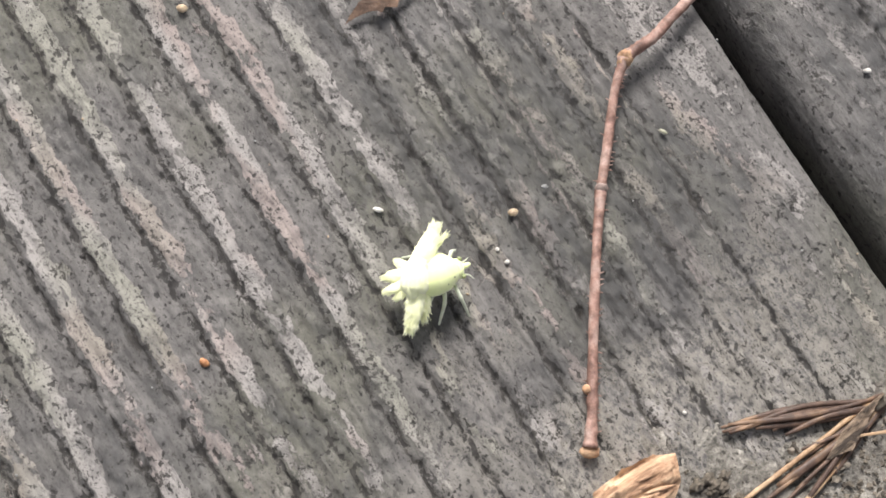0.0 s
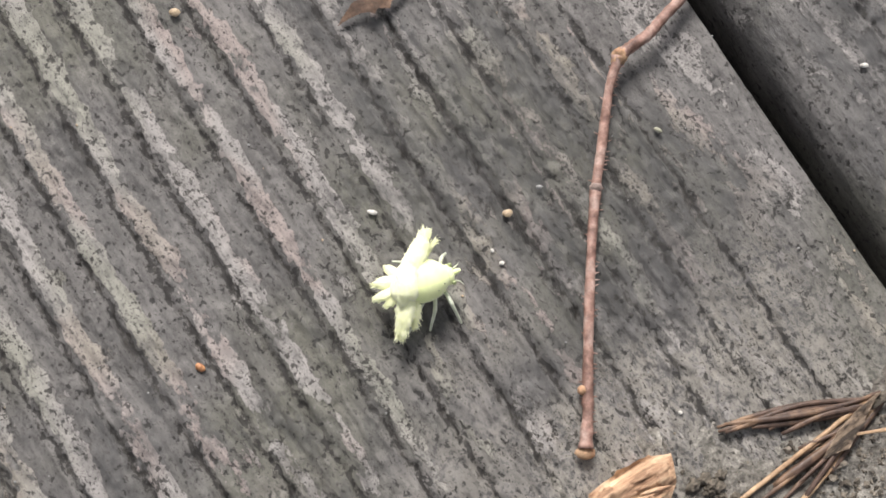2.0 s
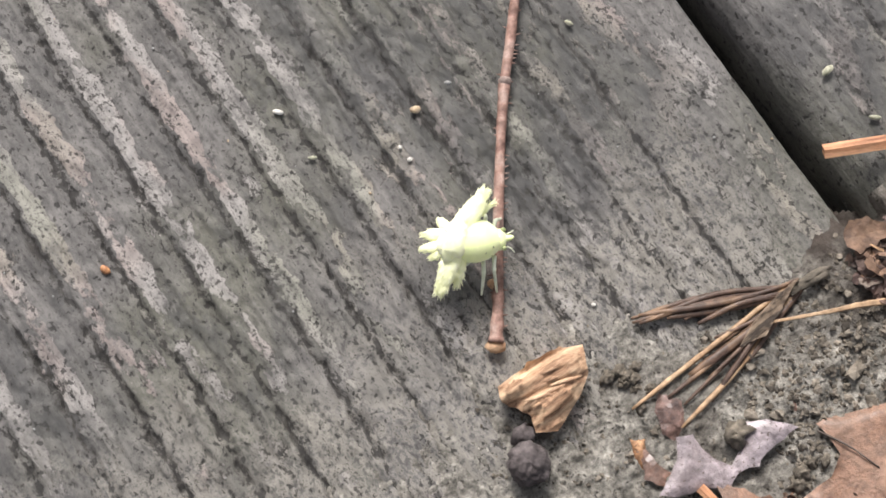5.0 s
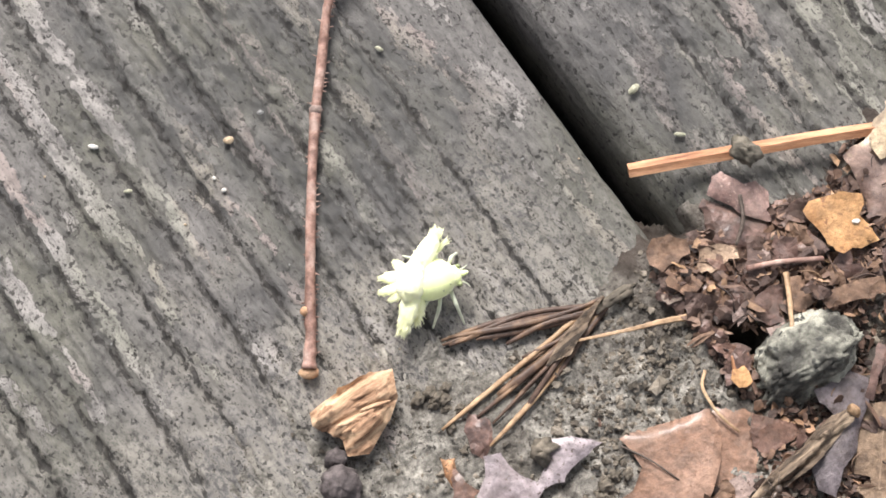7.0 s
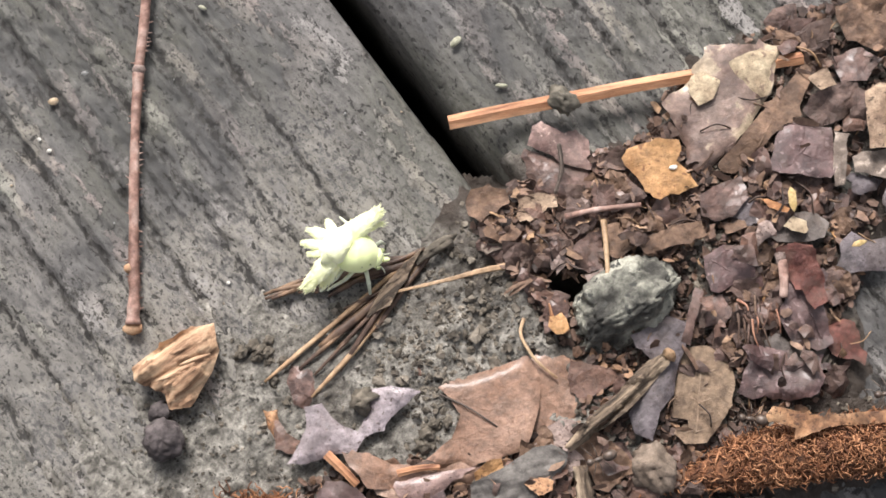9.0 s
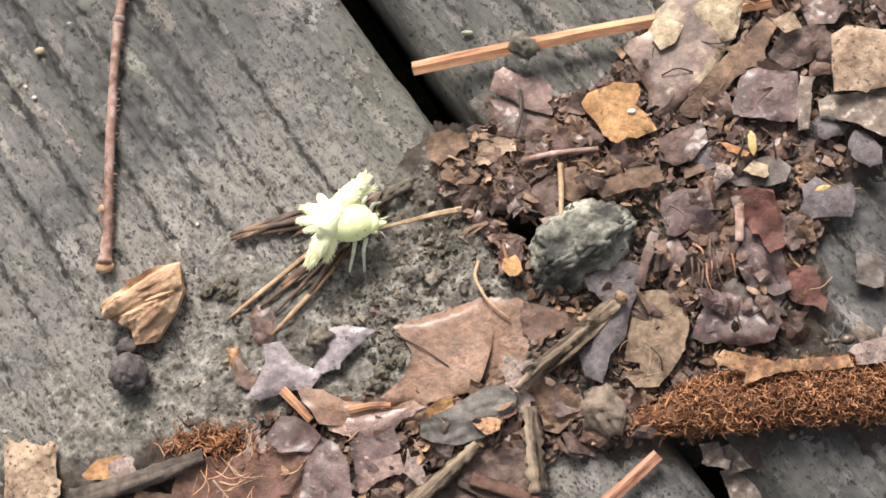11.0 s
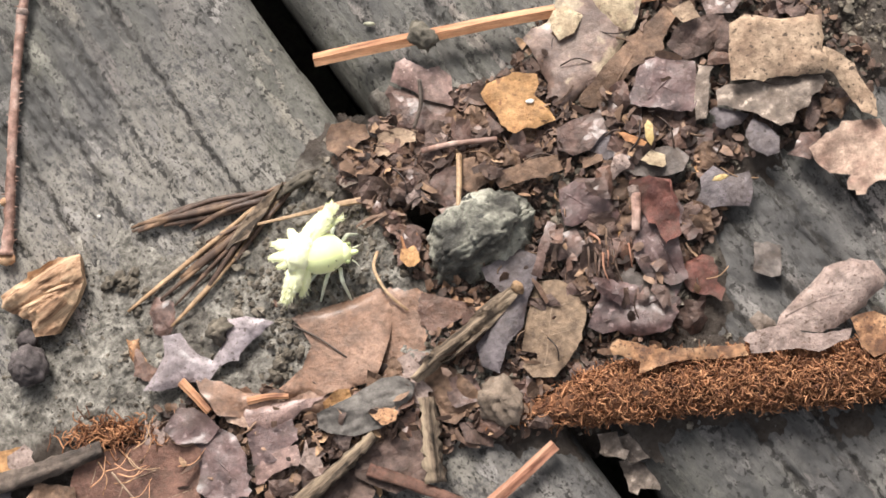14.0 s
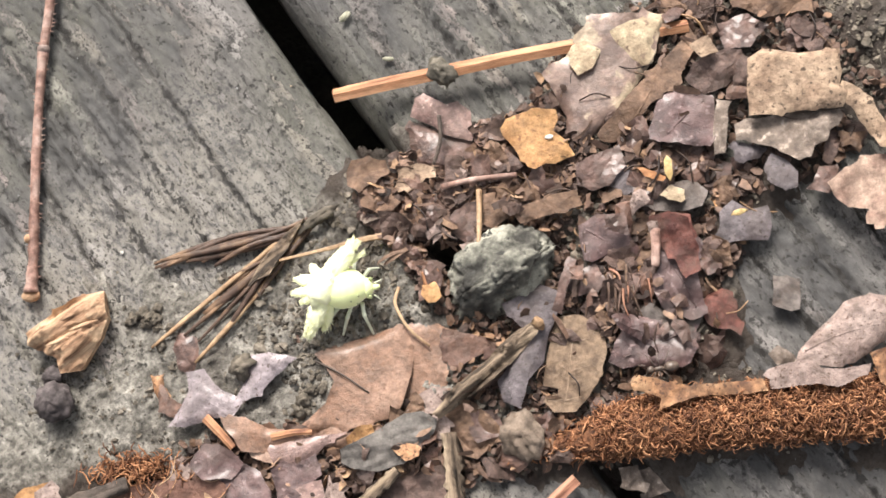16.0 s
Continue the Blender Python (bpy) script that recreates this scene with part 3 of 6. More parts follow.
for y in (-330, 130):
    g = [(-440, y, -60), (480, y, -60), (480, y + 45, -60), (-440, y + 45, -60), (-440, y, -27), (480, y, -27), (480, y + 45, -27), (-440, y + 45, -27)]
    tagged(new("deck_joist", mesh_of("deck_joist", g, [(0, 3, 2, 1), (4, 5, 6, 7), (0, 1, 5, 4), (1, 2, 6, 5), (2, 3, 7, 6), (3, 0, 4, 7)], dark_wood, True)),
           "dark timber joist under the boards", "joist", "deck joists", "structure")

# ---- soil ----
SOIL = [(-68, -12), (-52, -9), (-42, -10), (-29, -15), (-21, -20), (-9.5, -23.5), (0, -21), (3, -22.5), (18.5, -28), (26, -25.5), (39.5, -26.5), (57.5, -31),
        (78, -48), (63, -60), (33, -56), (20.5, -69), (44, -87), (37, -94), (9, -74), (-12.5, -62), (-26, -62), (-64, -44), (-79, -28)]


def inside_depth(x, y, poly):
    """Signed distance in mm to a polygon, positive inside."""
    x, y = np.asarray(x, float), np.asarray(y, float)
    best = np.full(np.broadcast(x, y).shape, 1e9)
    inn = np.zeros(best.shape, bool)
    for (ax, ay), (bx, by) in zip(poly, poly[1:] + poly[:1]):
        ex, ey = bx - ax, by - ay
        u = np.clip(((x - ax) * ex + (y - ay) * ey) / (ex * ex + ey * ey), 0, 1)
        best = np.minimum(best, np.hypot(x - ax - u * ex, y - ay - u * ey))
        if ey:
            inn ^= ((ay > y) != (by > y)) & (x < (y - ay) * ex / ey + ax)
    return np.where(inn, best, -best)


PITS = [(1.2, -38.2, 1.7, 12.0), (0.0, -36.2, 1.2, 8.0), (-0.9, -34.4, 0.9, 1.0), (12.4, -46.2, 2.4, 1.2), (10.5, -40.6, 2.0, 1.0), (-8.5, -34.5, 1.6, 1.0), (7.5, -62.5, 2.2, 1.2), (37, -48, 3, 2)]


def soil_height(x, y):
    d = inside_depth(x, y, SOIL) + 2.5 * fbm(np.asarray(x) * 0.16, np.asarray(y) * 0.16, 40, 3)
    film = smooth(-3, 16, d)
    west = smooth(-30, -16, x)
    thin = (1 - smooth(-38, -24, x + 0.35 * (y + 25))) * smooth(-31, -19, y - 0.12 * (x + 45))
    h = -1.0 + (1.15 - 0.52 * thin) * smooth(-4, 6, d) + (0.35 * (1 - 0.9 * thin) + 1.0 * west) * film
    h = h + 0.2 * film * np.abs(vnoise(np.asarray(x) * 0.8, np.asarray(y) * 0.8, 52)) + 0.16 * fbm(np.asarray(x) * 1.5, np.asarray(y) * 1.5, 58, 2) + (0.22 * (1 - 0.3 * thin) + 0.5 * film * west) * fbm(np.asarray(x) * 0.3, np.asarray(y) * 0.3, 44, 4) + 0.26 * film * fbm(np.asarray(x) * 1.1, np.asarray(y) * 1.4, 47, 2)
    h = h - 5.0 * smooth(-1.5, 0.5, x) * (1 - smooth(GAP - 0.5, GAP + 1.5, x)) * (1 - smooth(0, 5, d))
    for px, py, r, a in PITS:
        h = h - a * np.exp(-((x - px) ** 2 + (y - py) ** 2) / r ** 2)
    return h


def open_mud(x, y):
    """The bare mud between the needles, the lilac leaf and the broad leaf."""
    return -42 < x < -17 and y > -40 - 0.55 * (x + 30) and y < -10


def in_pit(x, y):
    return any(math.hypot(x - p[0], y - p[1]) < p[2] * 1.1 for p in PITS if p[3] > 5)


SX, SY, SD = np.arange(-90, 86, 0.4), np.arange(-102, 2, 0.4), 0.4
GX, GY = np.meshgrid(SX, SY, indexing="ij")
SOIL_DEPTH = inside_depth(GX, GY, SOIL)
SOIL_Z = soil_height(GX, GY)
COVER = np.full(GX.shape, -9.0)


def cell(x, y):
    return min(max(int((x - SX[0]) / SD + 0.5), 0), len(SX) - 1), min(max(int((y - SY[0]) / SD + 0.5), 0), len(SY) - 1)


def soil_at(x, y):
    return float(SOIL_Z[cell(x, y)])


def soil_depth(x, y):
    return float(SOIL_DEPTH[cell(x, y)])


def covered(x, y, margin=0.0):
    """Whether one of the large leaves lies over the point."""
    return COVER[cell(x, y)] > margin


def build_soil():
    idx = np.full(GX.shape, -1)
    keep = SOIL_DEPTH + 2.5 * fbm(GX * 0.16, GY * 0.16, 40, 3) > -3.2
    idx[keep] = np.arange(keep.sum())
    q = np.stack([idx[:-1, :-1], idx[1:, :-1], idx[1:, 1:], idx[:-1, 1:]], -1).reshape(-1, 4)
    q = q[(q >= 0).all(1)]
    me = mesh_of("soil", np.stack([GX[keep], GY[keep], SOIL_Z[keep]], -1), q, soil_mat)
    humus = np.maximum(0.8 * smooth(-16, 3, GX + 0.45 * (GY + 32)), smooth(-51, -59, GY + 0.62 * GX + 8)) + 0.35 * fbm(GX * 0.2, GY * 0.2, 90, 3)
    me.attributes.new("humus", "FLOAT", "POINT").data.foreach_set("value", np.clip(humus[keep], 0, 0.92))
    tagged(new("soil", me), "damp grey brown mud spread over the boards", "soil", "", "structure")


build_soil()


# ---- leaves ----
def jagged(outline, seed, step=0.5, rough=0.12):
    """The outline with fine torn edges and a few deeper notches."""
    rnd = random.Random(seed)
    out = []
    n = len(outline)
    drift, notch = 0.0, 0.0
    for k in range(n):
        a, b = Vector(outline[k]), Vector(outline[(k + 1) % n])
        m = max(1, int((b - a).length / step))
        nrm = Vector((b.y - a.y, a.x - b.x)).normalized() if (b - a).length > 1e-6 else Vector((0, 0))
        for s in range(m):
            drift = 0.75 * drift + rnd.uniform(-1, 1)
            notch = notch * 0.45
            if rnd.random() < 0.05:
                notch = rnd.uniform(2.0, 5.0)
            out.append(a.lerp(b, s / m) + nrm * (rough * (0.7 * drift - notch)))
    return out


LEAF_SEED = [100]
CRISP = (leaf_wet, leaf_purple, leaf_brown, leaf_dark, leaf_red)
CRUMPLED = CRISP + (leaf_violet, leaf_greytan, leaf_root, leaf_darkred)


def leaf(name, label, mat, z, outline, curl=0.0, wave=0.5, thick=0.07, group="leaf litter", tilt=(0, 0), veins=0, vein_mat=None, torn=0.15):
    """A leaf scrap with a ragged outline in plan (mm), drooping or curling edges and real thickness."""
    from mathutils.geometry import delaunay_2d_cdt
    LEAF_SEED[0] += 7
    seed = LEAF_SEED[0]
    rnd = random.Random(seed)
    cx, cy = sum(p[0] for p in outline) / len(outline), sum(p[1] for p in outline) / len(outline)
    edge = jagged(outline, seed, 0.5, torn)
    pts = list(edge)
    xs, ys = [p.x for p in edge], [p.y for p in edge]
    size = max(max(xs) - min(xs), max(ys) - min(ys))
    gx, gy = np.meshgrid(np.arange(min(xs), max(xs), 0.55), np.arange(min(ys), max(ys), 0.55))
    poly = [(p.x, p.y) for p in edge]
    if name == "leaf":
        (i0, j0), (i1, j1) = cell(min(xs) - 1.5, min(ys) - 1.5), cell(max(xs) + 1.5, max(ys) + 1.5)
        box = (slice(i0, i1 + 1), slice(j0, j1 + 1))
        COVER[box] = np.maximum(COVER[box], inside_depth(GX[box], GY[box], poly))
    ok = inside_depth(gx, gy, poly) > 0.35
    for x, y in zip(gx[ok], gy[ok]):
        pts.append(Vector((x + rnd.uniform(-0.15, 0.15), y + rnd.uniform(-0.15, 0.15))))
    v, _, f, *_ = delaunay_2d_cdt(pts, [], [list(range(len(edge)))], 1, 1e-4)
    x = np.array([p.x for p in v])
    y = np.array([p.y for p in v])
    far = max(((p[0] - cx) ** 2 + (p[1] - cy) ** 2, p) for p in outline)[1]
    ang = math.atan2(far[1] - cy, far[0] - cx)
    ca, sa = math.cos(ang), math.sin(ang)
    across = (-(x - cx) * sa + (y - cy) * ca) / (size / 2)
    along = ((x - cx) * ca + (y - cy) * sa) / (size / 2)
    h = z + curl * (1.5 * np.abs(across) ** 1.5 - 0.5) * min(size / 14, 1.2) - 0.2 * along ** 2
    h = h + tilt[0] * (x - cx) + tilt[1] * (y - cy)
    for _ in range(3):
        a, off = rnd.uniform(0, math.pi), rnd.uniform(-0.3, 0.3) * size
        h = h + rnd.uniform(-0.17, 0.24) * wave * (np.abs((x - cx) * math.cos(a) + (y - cy) * math.sin(a) - off) - size * 0.2)
    h = h + wave * (0.22 * fbm(x * 0.3, y * 0.3, seed, 2) + 0.16 * np.abs(vnoise(x * 0.75, y * 0.75, seed + 3)) + 0.1 * np.abs(vnoise(x * 1.7, y * 1.7, seed + 4)))
    rim = np.exp(-np.maximum(inside_depth(x, y, poly), 0) / 0.5)
    h = h - (0.4 + 0.9 * vnoise(x * 0.25, y * 0.25, seed + 8)) * rim * (0.2 if curl > 0.25 else 1.0)
    if mat in CRUMPLED:
        h = h + wave * 0.75 * np.abs(vnoise(x * 0.42, y * 0.42, seed + 12)) - 0.2 * wave * np.abs(vnoise(x * 1.1, y * 1.1, seed + 13))
    low = np.maximum(np.array([soil_at(p, q) for p, q in zip(x, y)]) * 0.6, 0.0) + 0.15
    h = np.where(h < low, low + (h - low) * 0.1, h)
    h = np.maximum(h, 0.16)
    n = len(v)
    verts = [(a - cx, b - cy, c) for a, b, c in zip(x, y, h)]
    verts += [(a - cx, b - cy, c - thick) for a, b, c in zip(x, y, h)]
    faces = [tuple(q) for q in f] + [tuple(i + n for i in reversed(q)) for q in f]
    seen = collections_count((q[k], q[(k + 1) % len(q)]) for q in f for k in range(len(q)))
    for a, b in seen:
        if (b, a) not in seen:
            faces.append(tuple(range(len(verts), len(verts) + 4)))
            verts += [verts[i] for i in (b, a, a + n, b + n)]
    ob = new(name, mesh_of(name, verts, faces, mat, flat_from=0 if name == "leaf_scrap" or mat in CRISP else 2 * len(f)))
    ob.location = (cx * MM, cy * MM, 0)
    tagged(ob, label, "leaf", group)
    info = (cx, cy, size, dict(x=x, y=y, h=h))
    if veins:
        place = lambda u, w: (cx + (u * ca - w * sa) * size / 2, cy + (u * sa + w * ca) * size / 2)
        ok = lambda q: float(inside_depth(np.array([q[0]]), np.array([q[1]]), poly)[0]) > 0.4
        rib = [q for q in (place(u, 0.04 * math.sin(3 * u + seed)) for u in np.linspace(-0.95, 0.95, 9)) if ok(q)]
        if len(rib) > 2:
            vein(ob, info, rib, 0.16, vein_mat or mat)
        for k in range(veins):
            u0 = -0.7 + 1.3 * k / max(1, veins - 1)
            for sgn in (1, -1):
                br = [q for q in (place(u0 + 0.3 * s_, sgn * 0.6 * s_) for s_ in (0.05, 0.3, 0.6, 0.9)) if ok(q)]
                if len(br) > 2:
                    vein(ob, info, br, 0.09, vein_mat or mat)
    return ob, info


def collections_count(pairs):
    return {p: 1 for p in pairs}


def surface_at(info, x, y):
    d = (info[3]["x"] - x) ** 2 + (info[3]["y"] - y) ** 2
    return float(info[3]["h"][int(np.argmin(d))])


def vein(ob, info, path, r, mat):
    pts = [(x - info[0], y - info[1], surface_at(info, x, y) - r * 0.3) for x, y in path]
    pts = spline(pts, 5)
    part("vein", tube(pts, [r * (1 - 0.6 * k / len(pts)) for k in range(len(pts))], 5), mat, ob, "raised pale vein")


leaf("leaf", "dark purple brown leaf film half buried in soil", leaf_purple, 1, [(7.4, -21.0), (9.2, -23.7), (12.0, -28.1), (11.4, -30.4), (8.9, -30.5), (6.2, -28.5), (4.9, -26.1), (5.5, -23.5)], curl=0.05, wave=0.5)
leaf("leaf", "translucent pinkish brown leaf scrap on soil", leaf_pink, 1.6, [(7.8, -21.0), (9.6, -19.5), (10.9, -19.7), (12.2, -22.5), (13.6, -23.1), (14.0, -25.0), (12.1, -28.0), (10.9, -26.8), (9.9, -25.3), (9.4, -23.6), (8.5, -22.0)], curl=0, wave=0.45)
leaf("leaf", "curled brown leaf crumb beside the gap", leaf_brown, 2.4, [(-2.6, -22.1), (-1.2, -21.2), (0.2, -21.8), (2.1, -23.8), (1.5, -25.3), (-0.5, -25.0), (-2.4, -24.8), (-3.5, -23.6)], curl=1.2, wave=0.5)
leaf("leaf", "curled tan leaf crumb in the soil", leaf_tan, 2.4, [(2.5, -25.6), (4.9, -26.4), (6.4, -28.2), (5.7, -29.3), (4.1, -28.3), (1.9, -28.7), (1.3, -27.3)], curl=0.9, wave=0.7)
leaf("leaf", "bright orange brown dry leaf fragment", leaf_orange, 4, [(15.4, -29.4), (16.7, -28.9), (20.1, -30.6), (22.0, -32.0), (21.5, -33.1), (20.2, -33.8), (20.8, -35.7), (20.5, -37.6), (18.5, -37.1), (17.0, -36.3), (15.6, -36.3), (15.1, -35.5), (15.2, -32.6), (15.1, -30.3)], curl=0.25, wave=0.3, torn=0.08)
leaf("leaf", "large mottled brown and cream decaying leaf", leaf_mottled, 3.0, [(23.5, -27.1), (25.0, -26.9), (27.2, -27.3), (29.5, -26.0), (32.6, -25.3), (39.9, -30.2), (37.2, -32.6), (34.9, -34.3), (32.7, -34.8), (30.0, -35.8), (27.4, -36.4), (25.5, -36.7), (22.9, -36.8), (21.7, -36.7), (21.5, -35.3), (22.7, -33.1), (23.1, -30.8), (23.3, -29.1)], curl=0.1, wave=0.45)
leaf("leaf", "pale cream leaf scrap lying on the mottled leaf", leaf_cream, 3.5, [(28.4, -26.8), (30.3, -27.2), (31.0, -29.3), (28.6, -30.5), (26.7, -30.2), (26.9, -28.3)], curl=0.1, wave=0.3, torn=0.08)
leaf("leaf", "pale cream torn leaf scrap on the mottled leaf", leaf_cream, 3.4, [(33.1, -28.2), (35.9, -28.7), (39.0, -30.4), (35.2, -34.0), (33.5, -34.0), (32.2, -32.5), (32.5, -30.4)], curl=0.1, wave=0.4, torn=0.08)
leaf("leaf", "long grey brown leaf folded along its rib", leaf_brown, 3.2, [(25.4, -36.8), (27.8, -36.5), (30.9, -35.8), (34.9, -35.0), (38.9, -34.1), (42.2, -33.2), (41.9, -35.2), (38.2, -36.7), (35.9, -38.0), (32.8, -38.2), (30.7, -38.7), (27.6, -39.4), (25.2, -39.3), (24.1, -38.0)], curl=0.4, wave=0.5, veins=2)
leaf("leaf", "dusty violet leaf with fine cracks", leaf_violet, 3.4, [(29.8, -40.3), (32.5, -38.5), (34.9, -38.6), (35.8, -40.2), (37.8, -42.0), (36.5, -44.3), (34.4, -46.5), (32.3, -45.7), (30.8, -44.0), (29.3, -42.6), (28.5, -41.5)], curl=0.2, wave=0.45, veins=3)
leaf("leaf", "narrow grey strip of leaf", leaf_greytan, 3.2, [(37.9, -42.6), (38.7, -43.7), (37.3, -45.7), (34.6, -48.4), (33.4, -47.9), (34.6, -46.2)], curl=0.5, wave=0.4)
leaf("leaf", "dark rotting leaf in the litter hollow", leaf_dark, 2.6, [(38.4, -37.5), (40.8, -37.7), (43.9, -39.2), (43.2, -41.3), (39.8, -42.2), (37.2, -41.2), (36.6, -39.2)], curl=0.4, wave=0.9)
leaf("leaf", "reddish leaf scrap under the tan leaf", leaf_red, 2.8, [(40.4, -41.9), (43.3, -41.5), (40.9, -44.8), (38.8, -43.4)], curl=0.2, wave=0.4)
leaf("leaf", "tan curled leaf bit", leaf_tan, 4.2, [(39.3, -35.7), (41.6, -36.1), (41.5, -38.4), (39.4, -37.8)], curl=0.8, wave=0.4)
leaf("leaf", "dark violet leaf at the litter margin", leaf_purple, 3, [(43.4, -35.4), (47.0, -36.3), (48.4, -39.4), (44.9, -40.2), (42.5, -38.5)], curl=0.3, wave=0.6)
leaf("leaf", "tan dry leaf piece with dark speckles", leaf_tan, 4.8, [(43.6, -41.2), (45.7, -41.4), (48.7, -44.4), (52.9, -46.9), (51.6, -48.8), (50.1, -50.3), (50.2, -51.7), (48.6, -52.7), (45.9, -50.9), (42.4, -49.0), (39.2, -46.9), (41.1, -44.0)], curl=0.12, wave=0.18, torn=0.08)
leaf("leaf", "narrow tan strip of dry leaf", leaf_tan, 4.5, [(50.6, -50.1), (51.1, -51.8), (51.7, -54.0), (51.4, -56.4), (51.2, -58.8), (49.9, -60.5), (48.8, -59.1), (49.0, -57.9), (49.2, -55.6), (49.3, -53.4), (49.1, -52.4)], curl=0.2, wave=0.25)
leaf("leaf", "torn grey tan leaf with ragged edge", leaf_greytan, 3.4, [(37.6, -46.4), (39.4, -46.8), (43.2, -49.4), (46.6, -51.4), (48.5, -52.7), (47.1, -53.9), (45.9, -53.8), (44.8, -54.7), (43.3, -54.4), (42.0, -55.1), (40.6, -54.6), (39.9, -53.0), (39.2, -51.2), (37.9, -49.7), (37.1, -48.2)], curl=0.2, wave=0.6)
leaf("leaf", "dark grey violet leaf scrap", leaf_lilac, 2.6, [(36.4, -47.8), (37.2, -48.7), (39.2, -50.9), (37.6, -51.4), (35.6, -50.7), (35.1, -49.7)], curl=0.2, wave=0.4)
leaf("leaf", "dark grey violet curled leaf scrap", leaf_lilac, 2.8, [(39.0, -51.7), (39.8, -53.2), (40.0, -55.5), (38.7, -57.0), (37.3, -56.4), (36.6, -54.6), (37.5, -52.7)], curl=0.4, wave=0.5)
leaf("leaf", "purple brown leaf under the pale leaf", leaf_purple, 2.4, [(39.7, -58.1), (42.4, -56.3), (44.4, -57.5), (43.5, -59.4), (41.1, -59.5)], curl=0.2, wave=0.5)
leaf("leaf", "pale pinkish tan curled leaf", leaf_paletan, 3.4, [(41.6, -58.6), (44.2, -58.5), (47.0, -59.0), (49.9, -60.4), (50.4, -63.0), (47.5, -66.6), (45.0, -66.4), (42.7, -66.3), (42.8, -64.7), (43.5, -63.9), (41.8, -62.4), (41.5, -60.7)], curl=0.3, wave=0.6)
leaf("leaf", "violet grey leaf scrap with a straight edge", leaf_lilac, 2.4, [(27.8, -56.3), (29.7, -53.7), (31.8, -53.3), (32.8, -55.3), (34.8, -56.4), (33.7, -58.6), (32.2, -59.6), (30.5, -58.1), (28.4, -57.1)], curl=0.15, wave=0.35)
leaf("leaf", "grey leaf with pale patch", leaf_grey, 2.8, [(23.6, -45.7), (24.7, -45.3), (27.0, -46.6), (29.7, -48.5), (30.1, -50.7), (28.5, -51.7), (26.9, -51.1), (23.7, -48.8), (23.0, -47.0)], curl=0.2, wave=0.3)
leaf("leaf", "small tan leaf disc on grey leaf", leaf_cream, 3.5, [(25.3, -47.7), (27.1, -47.5), (28.1, -49.0), (27.4, -50.0), (25.7, -48.8)], curl=0.2, wave=0.2)
leaf("leaf", "dark red wet leaf scrap", leaf_darkred, 3.2, [(23.5, -50.0), (24.6, -49.7), (26.8, -51.7), (26.1, -53.3), (25.7, -55.1), (24.2, -53.4), (22.8, -51.5)], curl=0.2, wave=0.4)
leaf("leaf", "grey violet wet leaf glistening in the litter", leaf_violet, 3.4, [(22.3, -51.4), (24.1, -53.5), (25.6, -55.3), (23.9, -56.7), (22.3, -58.9), (21.6, -60.4), (21.1, -62.1), (18.9, -61.7), (17.2, -59.1), (17.4, -56.8), (18.4, -55.0), (20.0, -54.5)], curl=0.3, wave=0.8, veins=2)
leaf("leaf", "dusty purple wet leaf with branching veins", leaf_violet, 3, [(10.4, -58.4), (12.8, -57.4), (15.2, -57.5), (16.6, -59.0), (18.2, -61.1), (19.3, -62.3), (17.5, -64.2), (15.9, -65.5), (14.8, -65.4), (12.5, -64.1), (10.9, -62.0), (9.4, -61.3), (8.4, -59.7)], curl=0.2, wave=0.8, veins=3)
leaf("leaf", "grey brown wet leaf beneath the purple one", leaf_grey, 2.6, [(16.6, -56.8), (17.3, -59.1), (19.0, -61.6), (20.7, -62.1), (18.5, -63.3), (16.4, -61.3), (14.4, -58.5), (14.5, -56.9)], curl=0.2, wave=0.5)
leaf("leaf", "wet reddish leaf strip along the crumpled violet leaf", leaf_darkred, 4.3, [(22.5, -49.2), (24.7, -50.1), (25.9, -52.2), (25.0, -55.2), (23.4, -57.8), (21.3, -57.6), (21.7, -54.4), (21.4, -51.8)], curl=0.3, wave=0.9, torn=0.2)
leaf("leaf", "dark red torn leaf scrap with orange tip", leaf_darkred, 2, [(22.5, -60.4), (24.3, -60.8), (25.0, -61.9), (24.5, -63.6), (23.4, -64.5), (23.9, -65.7), (23.1, -65.9), (21.6, -64.7), (20.7, -63.2), (20.9, -61.7)], curl=0.2, wave=0.8, torn=0.3)
leaf("leaf", "violet leaf beside the stone", leaf_violet, 3.4, [(15.5, -44.7), (18.2, -45.1), (19.9, -47.2), (20.1, -49.1), (19.6, -50.8), (19.1, -53.0), (17.9, -50.8), (16.6, -49.4), (14.2, -49.2), (13.6, -48.5), (14.2, -47.0), (14.8, -45.6)], curl=0.2, wave=0.5, veins=2, torn=0.08)
leaf("leaf", "purple brown leaf scrap beside the stone", leaf_purple, 2.8, [(12.5, -49.0), (14.4, -49.4), (14.3, -51.7), (12.5, -52.5), (10.1, -51.2), (9.9, -49.2)], curl=0.3, wave=0.5)
leaf("leaf", "thin upright violet leaf edge", leaf_purple, 4, [(6.9, -50.9), (9.9, -48.6), (12.2, -47.0), (12.7, -47.8), (9.7, -50.1), (7.5, -52.0)], curl=0.6, wave=0.3)
leaf("leaf", "flat grey violet leaf against the stone", leaf_lilac, 3.9, [(2.6, -47.0), (5.4, -47.2), (7.7, -47.4), (8.9, -49.5), (7.0, -51.7), (4.5, -53.2), (2.2, -55.2), (-0.3, -55.7), (-3.1, -57.9), (-4.2, -55.9), (-3.3, -53.6), (-1.6, -53.1), (1.1, -51.8), (2.8, -50.6), (2.5, -48.8)], curl=0.1, wave=0.35, torn=0.08)
